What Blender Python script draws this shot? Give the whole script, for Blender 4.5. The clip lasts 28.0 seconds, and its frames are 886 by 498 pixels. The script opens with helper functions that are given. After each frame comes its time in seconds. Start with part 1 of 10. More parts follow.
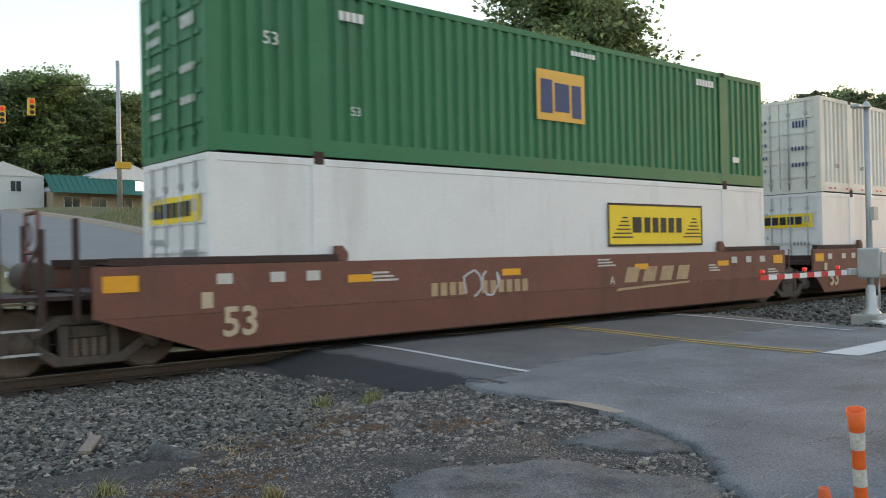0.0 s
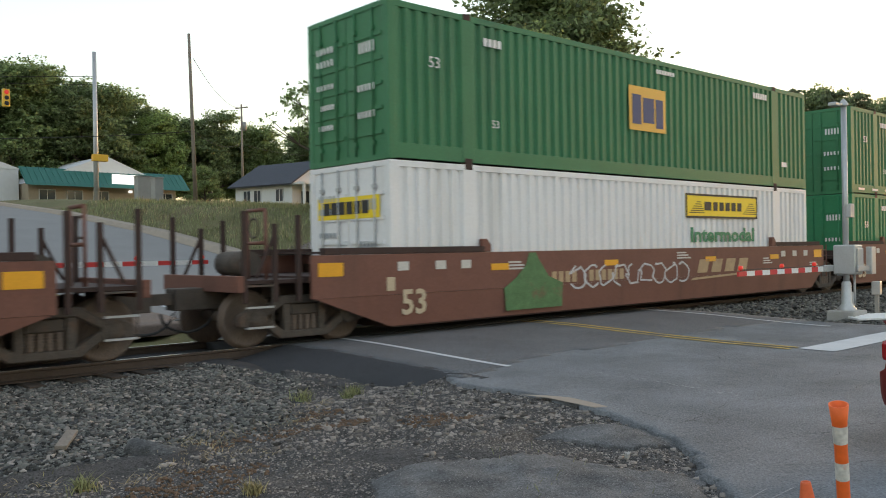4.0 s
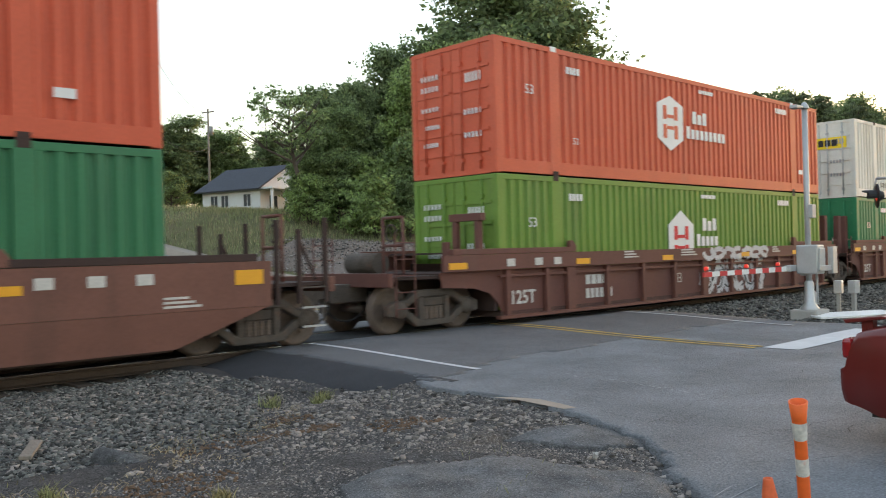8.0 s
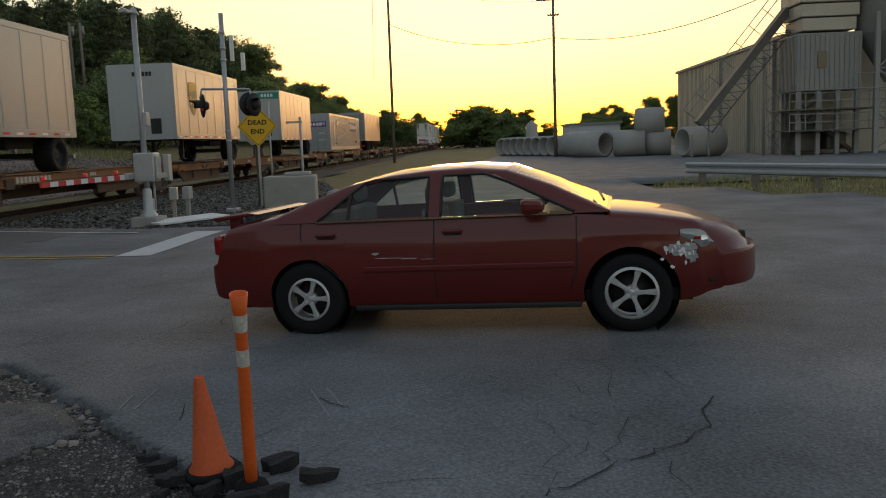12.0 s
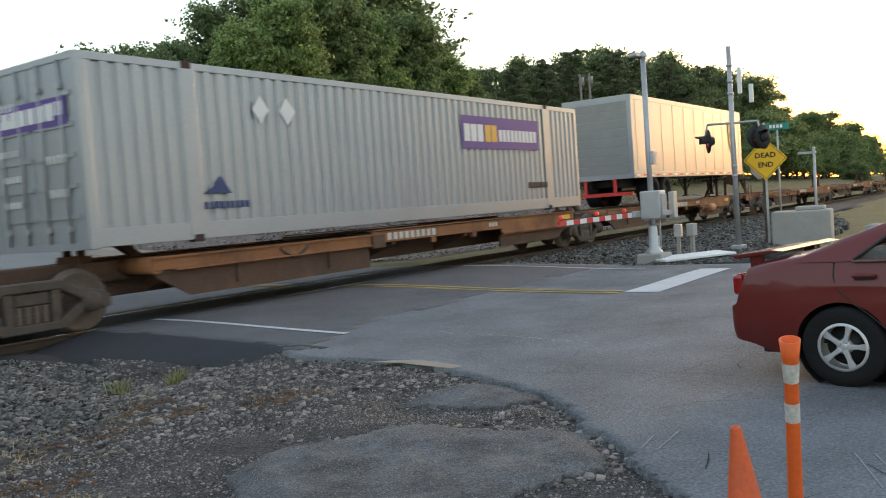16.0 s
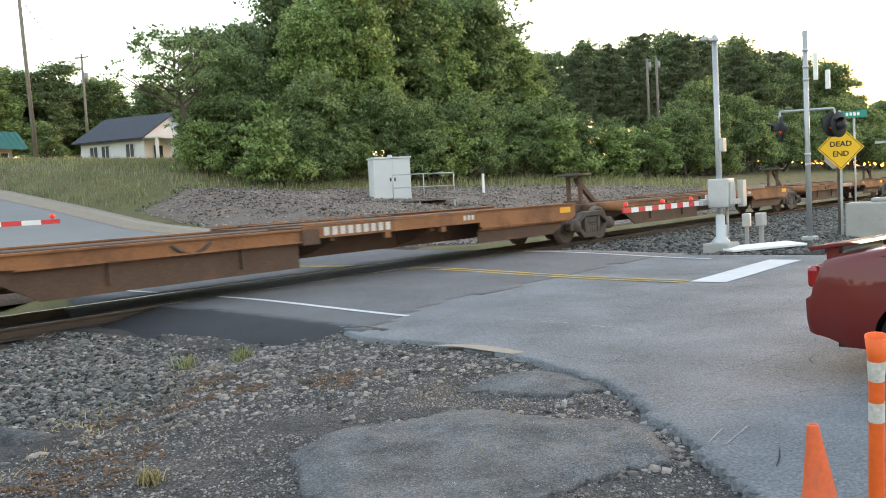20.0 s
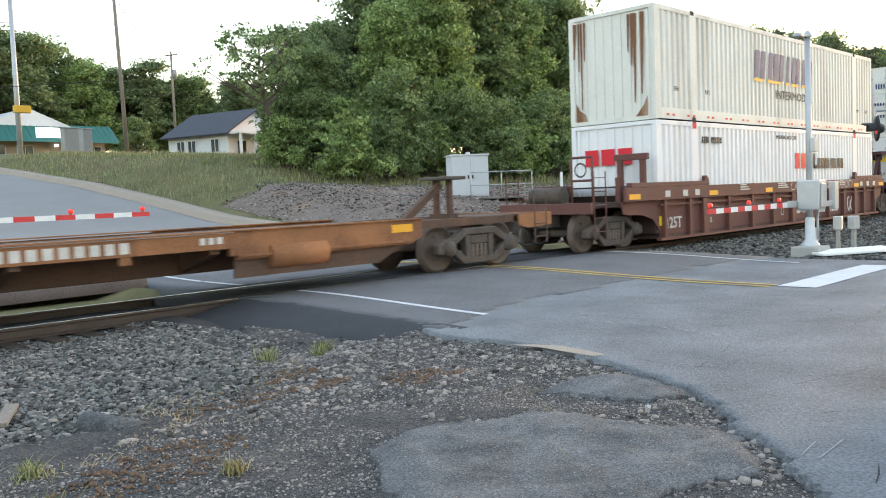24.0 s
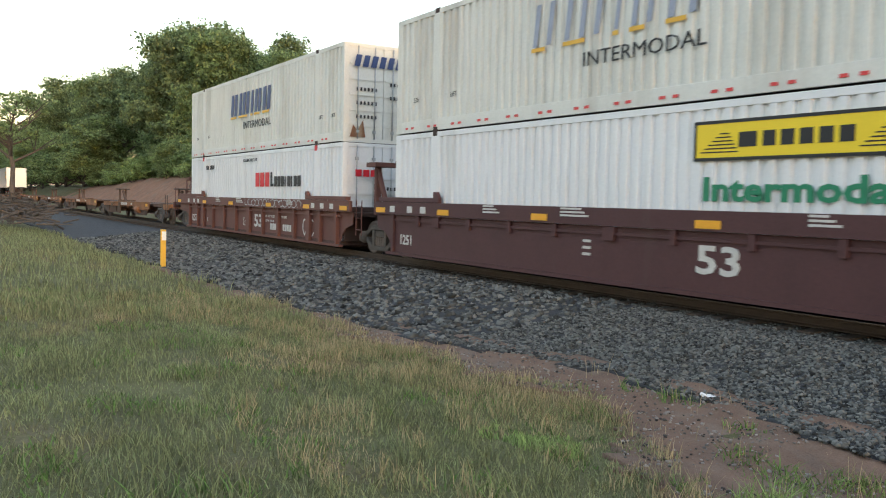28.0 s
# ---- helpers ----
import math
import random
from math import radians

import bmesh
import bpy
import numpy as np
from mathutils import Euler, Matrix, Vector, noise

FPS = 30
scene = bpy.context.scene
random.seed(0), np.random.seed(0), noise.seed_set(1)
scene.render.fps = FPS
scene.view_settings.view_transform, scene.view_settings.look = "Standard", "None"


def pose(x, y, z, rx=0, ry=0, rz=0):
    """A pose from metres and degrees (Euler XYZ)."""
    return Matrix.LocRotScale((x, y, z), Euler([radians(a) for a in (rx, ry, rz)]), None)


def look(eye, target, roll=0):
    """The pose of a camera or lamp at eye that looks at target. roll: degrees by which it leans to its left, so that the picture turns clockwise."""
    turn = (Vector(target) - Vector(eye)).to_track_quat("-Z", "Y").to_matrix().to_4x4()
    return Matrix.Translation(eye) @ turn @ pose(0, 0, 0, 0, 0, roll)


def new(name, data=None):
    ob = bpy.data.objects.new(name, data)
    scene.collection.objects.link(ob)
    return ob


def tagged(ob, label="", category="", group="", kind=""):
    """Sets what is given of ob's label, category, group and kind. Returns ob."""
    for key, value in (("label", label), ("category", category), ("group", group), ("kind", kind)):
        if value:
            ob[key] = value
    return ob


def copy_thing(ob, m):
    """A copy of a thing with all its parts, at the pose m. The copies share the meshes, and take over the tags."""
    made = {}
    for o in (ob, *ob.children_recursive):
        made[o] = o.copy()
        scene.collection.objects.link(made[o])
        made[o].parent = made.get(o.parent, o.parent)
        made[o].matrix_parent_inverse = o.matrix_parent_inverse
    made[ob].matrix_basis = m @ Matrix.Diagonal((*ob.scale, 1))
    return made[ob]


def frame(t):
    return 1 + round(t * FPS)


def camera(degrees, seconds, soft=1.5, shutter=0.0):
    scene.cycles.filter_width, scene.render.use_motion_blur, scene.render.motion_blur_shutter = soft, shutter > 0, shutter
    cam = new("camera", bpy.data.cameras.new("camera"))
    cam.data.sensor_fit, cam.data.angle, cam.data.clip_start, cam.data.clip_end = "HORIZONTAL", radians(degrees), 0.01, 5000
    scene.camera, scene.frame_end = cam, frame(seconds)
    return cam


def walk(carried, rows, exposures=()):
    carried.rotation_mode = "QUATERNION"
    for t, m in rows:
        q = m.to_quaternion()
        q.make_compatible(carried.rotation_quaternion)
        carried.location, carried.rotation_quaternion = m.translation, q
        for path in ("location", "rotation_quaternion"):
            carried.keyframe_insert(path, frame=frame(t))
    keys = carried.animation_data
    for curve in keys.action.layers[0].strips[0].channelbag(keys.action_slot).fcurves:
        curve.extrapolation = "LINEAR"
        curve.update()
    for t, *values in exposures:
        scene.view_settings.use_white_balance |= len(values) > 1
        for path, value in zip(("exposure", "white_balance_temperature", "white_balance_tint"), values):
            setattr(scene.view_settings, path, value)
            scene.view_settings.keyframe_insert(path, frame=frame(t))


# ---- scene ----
cam = camera(55.02, 28.0, soft=1.0, shutter=0.14)
EXPOSURES = [(0, 1.95, 6350, 10), (4.5, 1.9, 6720, 10), (8, 2.15, 6500, 10), (8.5, 1.7, 6500, 10), (9, 0.85, 6500, 10), (9.5, 0.75, 6500, 10), (10, 1.2, 6500, 10), (10.5, 1.7, 6500, 10), (11, 1.7, 6500, 10), (11.5, 1.58, 6620, 10), (12, 0.6, 6750, 10), (12.5, 0.42, 6450, 10), (13, 0.35, 6150, 10), (13.5, 0.8, 6240, 10), (15.5, 2.1, 6600, 10), (16, 1.9, 6400, 10), (16.5, 1.3, 6900, 10), (17, 1.03, 7050, 10), (17.5, 1.12, 7030, 10), (18, 1.6, 7020, 10), (18.5, 2.2, 6850, 10), (20, 2.65, 6550, 10), (24, 2.7, 6300, 10), (25, 2.1, 6200, 10), (26, 2.35, 6450, 10), (27, 2.3, 6400, 10), (28, 2.2, 6100, 10)]
PATH = [
    (0, (0.792, -13.304, 1.554), (7.271, -5.687, 1.619), -1.22),
    (0.5, (0.799, -13.314, 1.553), (7.274, -5.694, 1.622), -1.18),
    (1, (0.812, -13.319, 1.551), (7.287, -5.699, 1.621), -1.18),
    (1.5, (0.793, -13.320, 1.556), (7.276, -5.706, 1.632), -1.20),
    (2, (0.845, -13.308, 1.549), (7.387, -5.745, 1.561), -1.21),
    (2.5, (0.809, -13.285, 1.547), (7.392, -5.758, 1.549), -1.12),
    (3, (0.792, -13.273, 1.550), (7.396, -5.764, 1.547), -1.15),
    (3.5, (0.784, -13.271, 1.548), (7.421, -5.791, 1.556), -1.03),
    (4, (0.787, -13.267, 1.548), (7.449, -5.810, 1.551), -0.94),
    (4.5, (0.787, -13.263, 1.548), (7.458, -5.813, 1.547), -0.93),
    (6.5, (0.788, -13.264, 1.546), (7.459, -5.815, 1.542), -0.94),
    (7, (0.776, -13.274, 1.548), (7.450, -5.826, 1.536), -0.91),
    (7.5, (0.782, -13.276, 1.546), (7.452, -5.826, 1.537), -0.92),
    (8, (0.780, -13.295, 1.550), (7.705, -6.080, 1.587), -1.48),
    (8.5, (0.743, -13.332, 1.548), (8.649, -7.209, 1.596), -2.27),
    (9, (0.726, -13.381, 1.539), (9.570, -8.715, 1.466), -2.63),
    (9.5, (0.720, -13.350, 1.537), (9.546, -8.650, 1.415), -2.02),
    (10, (0.803, -13.185, 1.525), (8.720, -7.088, 1.143), -0.72),
    (10.5, (0.974, -12.988, 1.433), (9.707, -8.219, 0.442), -2.30),
    (11, (1.014, -12.920, 1.423), (10.818, -11.732, -0.148), -2.64),
    (11.5, (0.998, -12.757, 1.447), (10.879, -12.162, 0.030), -2.46),
    (12, (0.855, -12.761, 1.478), (10.768, -12.302, 0.243), -2.06),
    (12.5, (1.032, -12.671, 1.426), (10.954, -12.163, 0.286), -2.16),
    (13, (0.951, -12.617, 1.433), (10.615, -10.218, 0.511), -2.64),
    (13.5, (0.957, -12.504, 1.464), (9.688, -7.699, 0.640), -2.65),
    (15.5, (1.030, -12.512, 1.466), (8.809, -6.273, 0.709), -3.91),
    (16, (1.034, -12.510, 1.465), (9.205, -6.766, 0.975), -4.07),
    (16.5, (1.050, -12.511, 1.471), (9.350, -6.948, 1.060), -4.13),
    (17, (1.007, -12.528, 1.494), (9.418, -7.130, 1.140), -4.03),
    (17.5, (1.010, -12.537, 1.476), (9.424, -7.143, 1.122), -4.13),
    (18, (1.028, -12.525, 1.469), (9.256, -6.862, 0.987), -4.27),
    (18.5, (1.051, -12.483, 1.468), (8.939, -6.367, 0.864), -3.65),
    (19, (1.043, -12.458, 1.470), (8.783, -6.158, 0.836), -3.09),
    (19.5, (1.045, -12.456, 1.474), (8.780, -6.149, 0.846), -3.08),
    (20, (1.051, -12.448, 1.463), (8.788, -6.143, 0.832), -3.05),
    (20.5, (1.029, -12.436, 1.472), (8.550, -5.873, 0.876), -3.13),
    (21, (1.032, -12.424, 1.476), (8.432, -5.723, 0.896), -3.06),
    (21.5, (1.033, -12.398, 1.477), (8.332, -5.589, 0.880), -2.83),
    (23.5, (1.037, -12.381, 1.471), (8.206, -5.439, 0.837), -2.34),
    (24, (1.044, -12.383, 1.475), (8.193, -5.418, 0.852), -2.31),
    (24.5, (1.047, -12.390, 1.463), (8.058, -5.282, 0.886), -2.41),
    (25, (1.044, -12.379, 1.483), (7.553, -4.798, 1.106), -3.21),
    (25.5, (1.011, -12.245, 1.402), (4.929, -3.044, 1.427), -2.16),
    (26, (0.620, -11.793, 1.365), (-2.240, -2.211, 1.274), 0.09),
    (26.5, (0.364, -11.282, 1.291), (-7.206, -4.769, 0.780), -1.29),
    (27, (0.323, -11.751, 1.491), (-7.425, -5.471, 0.761), -1.00),
    (27.5, (0.462, -11.794, 1.526), (-7.808, -6.229, 0.732), 0.52),
    (28, (0.440, -11.820, 1.547), (-8.058, -6.581, 0.977), 1.27),
]
walk(cam, [(t, look(e, c, r)) for t, e, c, r in PATH], EXPOSURES)

# ---- sky and sun ----
SUN_AZ, SUN_EL = 91.0, 2.6
world = bpy.data.worlds.new("evening_sky")
scene.world = world
world.use_nodes = True
_n = world.node_tree.nodes
_sky = _n.new("ShaderNodeTexSky")
_sky.sky_type = 'NISHITA'
_sky.sun_disc = False
_sky.sun_elevation, _sky.sun_rotation = radians(SUN_EL), radians(SUN_AZ)
_sky.air_density, _sky.dust_density, _sky.ozone_density = 1.15, 0.75, 1.2
_bg = _n["Background"]
_bg.inputs[1].default_value = 0.15
# thin high cloud: an even, cool veil over the clear sky
_veil = _n.new("ShaderNodeVectorMath")
_veil.operation = 'ADD'
_veil.inputs[1].default_value = (0.78, 0.86, 1.02)
world.node_tree.links.new(_sky.outputs[0], _veil.inputs[0])
world.node_tree.links.new(_veil.outputs[0], _bg.inputs[0])
_sun = new("sun", bpy.data.lights.new("sun", 'SUN'))
_sun.data.energy, _sun.data.angle, _sun.data.color = 0.35, radians(10), (1.0, 0.72, 0.42)
_a, _e = radians(SUN_AZ), radians(SUN_EL + 3)
_sun.matrix_world = look((0, 0, 60), (-math.sin(_a) * math.cos(_e), -math.cos(_a) * math.cos(_e), 60 - math.sin(_e)))


# ---- materials ----
def material(name, col, rough=0.7, metal=0.0, var=0.18, scale=2.0, fine=35.0, bump=0.15, col2=None, mix2=0.5, streak=0.0,
             spec=0.4, alpha=1.0, island=0.0, emit=None, power=0.0, rand=0.0, stretch=(1, 1, 1), coat=0.0, speck=0.0, stones=95.0):
    """A procedural surface: base colour with variation at two scales, optional second colour in stains, and relief."""
    m = bpy.data.materials.new(name)
    m.use_nodes = True
    nt = m.node_tree
    nd, lk = nt.nodes, nt.links
    b = nd["Principled BSDF"]
    b.inputs["Roughness"].default_value, b.inputs["Metallic"].default_value = rough, metal
    b.inputs["Specular IOR Level"].default_value = spec
    b.inputs["Coat Weight"].default_value = coat
    tc = nd.new("ShaderNodeTexCoord")
    mp = nd.new("ShaderNodeMapping")
    mp.inputs["Scale"].default_value = stretch
    lk.new(tc.outputs["Object"], mp.inputs[0])
    n1 = nd.new("ShaderNodeTexNoise")
    n1.inputs["Scale"].default_value, n1.inputs["Detail"].default_value, n1.inputs["Roughness"].default_value = scale, 6, 0.6
    n2 = nd.new("ShaderNodeTexNoise")
    n2.inputs["Scale"].default_value, n2.inputs["Detail"].default_value = fine, 4
    lk.new(mp.outputs[0], n1.inputs[0])
    lk.new(mp.outputs[0], n2.inputs[0])
    add = nd.new("ShaderNodeMath")
    add.operation = 'ADD'
    lk.new(n1.outputs[0], add.inputs[0])
    lk.new(n2.outputs[0], add.inputs[1])
    mr = nd.new("ShaderNodeMapRange")
    mr.inputs[1].default_value, mr.inputs[2].default_value = 0.6, 1.4
    mr.inputs[3].default_value, mr.inputs[4].default_value = 1 - var, 1 + var
    lk.new(add.outputs[0], mr.inputs[0])
    val = mr.outputs[0]
    if island or rand:
        if island:
            g = nd.new("ShaderNodeNewGeometry").outputs["Random Per Island"]
        else:
            g = nd.new("ShaderNodeObjectInfo").outputs["Random"]
        r2 = nd.new("ShaderNodeMapRange")
        k = island or rand
        r2.inputs[3].default_value, r2.inputs[4].default_value = 1 - k, 1 + k
        lk.new(g, r2.inputs[0])
        mu = nd.new("ShaderNodeMath")
        mu.operation = 'MULTIPLY'
        lk.new(val, mu.inputs[0])
        lk.new(r2.outputs[0], mu.inputs[1])
        val = mu.outputs[0]
    if speck:
        vo = nd.new("ShaderNodeTexVoronoi")
        vo.inputs["Scale"].default_value = stones
        lk.new(mp.outputs[0], vo.inputs[0])
        sep = nd.new("ShaderNodeSeparateColor")
        lk.new(vo.outputs["Color"], sep.inputs[0])
        r4 = nd.new("ShaderNodeMapRange")
        r4.inputs[3].default_value, r4.inputs[4].default_value = 1 - speck, 1 + speck
        lk.new(sep.outputs[0], r4.inputs[0])
        mu4 = nd.new("ShaderNodeMath")
        mu4.operation = 'MULTIPLY'
        lk.new(val, mu4.inputs[0])
        lk.new(r4.outputs[0], mu4.inputs[1])
        val = mu4.outputs[0]
    src = nd.new("ShaderNodeRGB")
    src.outputs[0].default_value = (*col, 1)
    cout = src.outputs[0]
    if col2:
        n3 = nd.new("ShaderNodeTexNoise")
        n3.inputs["Scale"].default_value, n3.inputs["Detail"].default_value, n3.inputs["Roughness"].default_value = scale * 0.55, 8, 0.65
        m3 = nd.new("ShaderNodeMapping")
        m3.inputs["Location"].default_value = (3.1, 7.7, 1.3)
        m3.inputs["Scale"].default_value = (stretch[0], stretch[1], stretch[2] * (0.12 if streak else 1))
        lk.new(tc.outputs["Object"], m3.inputs[0])
        lk.new(m3.outputs[0], n3.inputs[0])
        r3 = nd.new("ShaderNodeMapRange")
        r3.inputs[1].default_value, r3.inputs[2].default_value = 0.72 - 0.4 * mix2, 0.86 - 0.3 * mix2
        lk.new(n3.outputs[0], r3.inputs[0])
        mx = nd.new("ShaderNodeMix")
        mx.data_type = 'RGBA'
        mx.inputs[7].default_value = (*col2, 1)
        lk.new(r3.outputs[0], mx.inputs[0])
        lk.new(cout, mx.inputs[6])
        cout = mx.outputs[2]
    vm = nd.new("ShaderNodeVectorMath")
    vm.operation = 'SCALE'
    lk.new(cout, vm.inputs[0])
    lk.new(val, vm.inputs["Scale"])
    lk.new(vm.outputs[0], b.inputs["Base Color"])
    if bump:
        bp = nd.new("ShaderNodeBump")
        bp.inputs["Strength"].default_value, bp.inputs["Distance"].default_value = bump, 0.02
        lk.new(add.outputs[0], bp.inputs["Height"])
        lk.new(bp.outputs[0], b.inputs["Normal"])
    if emit:
        b.inputs["Emission Color"].default_value = (*emit, 1)
        b.inputs["Emission Strength"].default_value = power
    return m


def glass(name, col, rough=0.02):
    """A thin tinted pane: clear to look through, mirror-like at a slant."""
    m = bpy.data.materials.new(name)
    m.use_nodes = True
    nd, lk = m.node_tree.nodes, m.node_tree.links
    nd.remove(nd["Principled BSDF"])
    clear, shine, mx, fr = nd.new("ShaderNodeBsdfTransparent"), nd.new("ShaderNodeBsdfGlossy"), nd.new("ShaderNodeMixShader"), nd.new("ShaderNodeFresnel")
    clear.inputs[0].default_value = (*col, 1)
    shine.inputs["Roughness"].default_value = rough
    fr.inputs[0].default_value = 1.6
    lk.new(fr.outputs[0], mx.inputs[0])
    lk.new(clear.outputs[0], mx.inputs[1])
    lk.new(shine.outputs[0], mx.inputs[2])
    lk.new(mx.outputs[0], nd["Material Output"].inputs[0])
    return m


def leafy(m, through_light=0.5):
    """Lets light through a leaf or blade."""
    nd, lk = m.node_tree.nodes, m.node_tree.links
    b = nd["Principled BSDF"]
    tl, mx = nd.new("ShaderNodeBsdfTranslucent"), nd.new("ShaderNodeMixShader")
    mx.inputs[0].default_value = through_light
    lk.new(b.inputs["Base Color"].links[0].from_socket, tl.inputs[0])
    lk.new(b.outputs[0], mx.inputs[1])
    lk.new(tl.outputs[0], mx.inputs[2])
    lk.new(mx.outputs[0], nd["Material Output"].inputs[0])
    return m


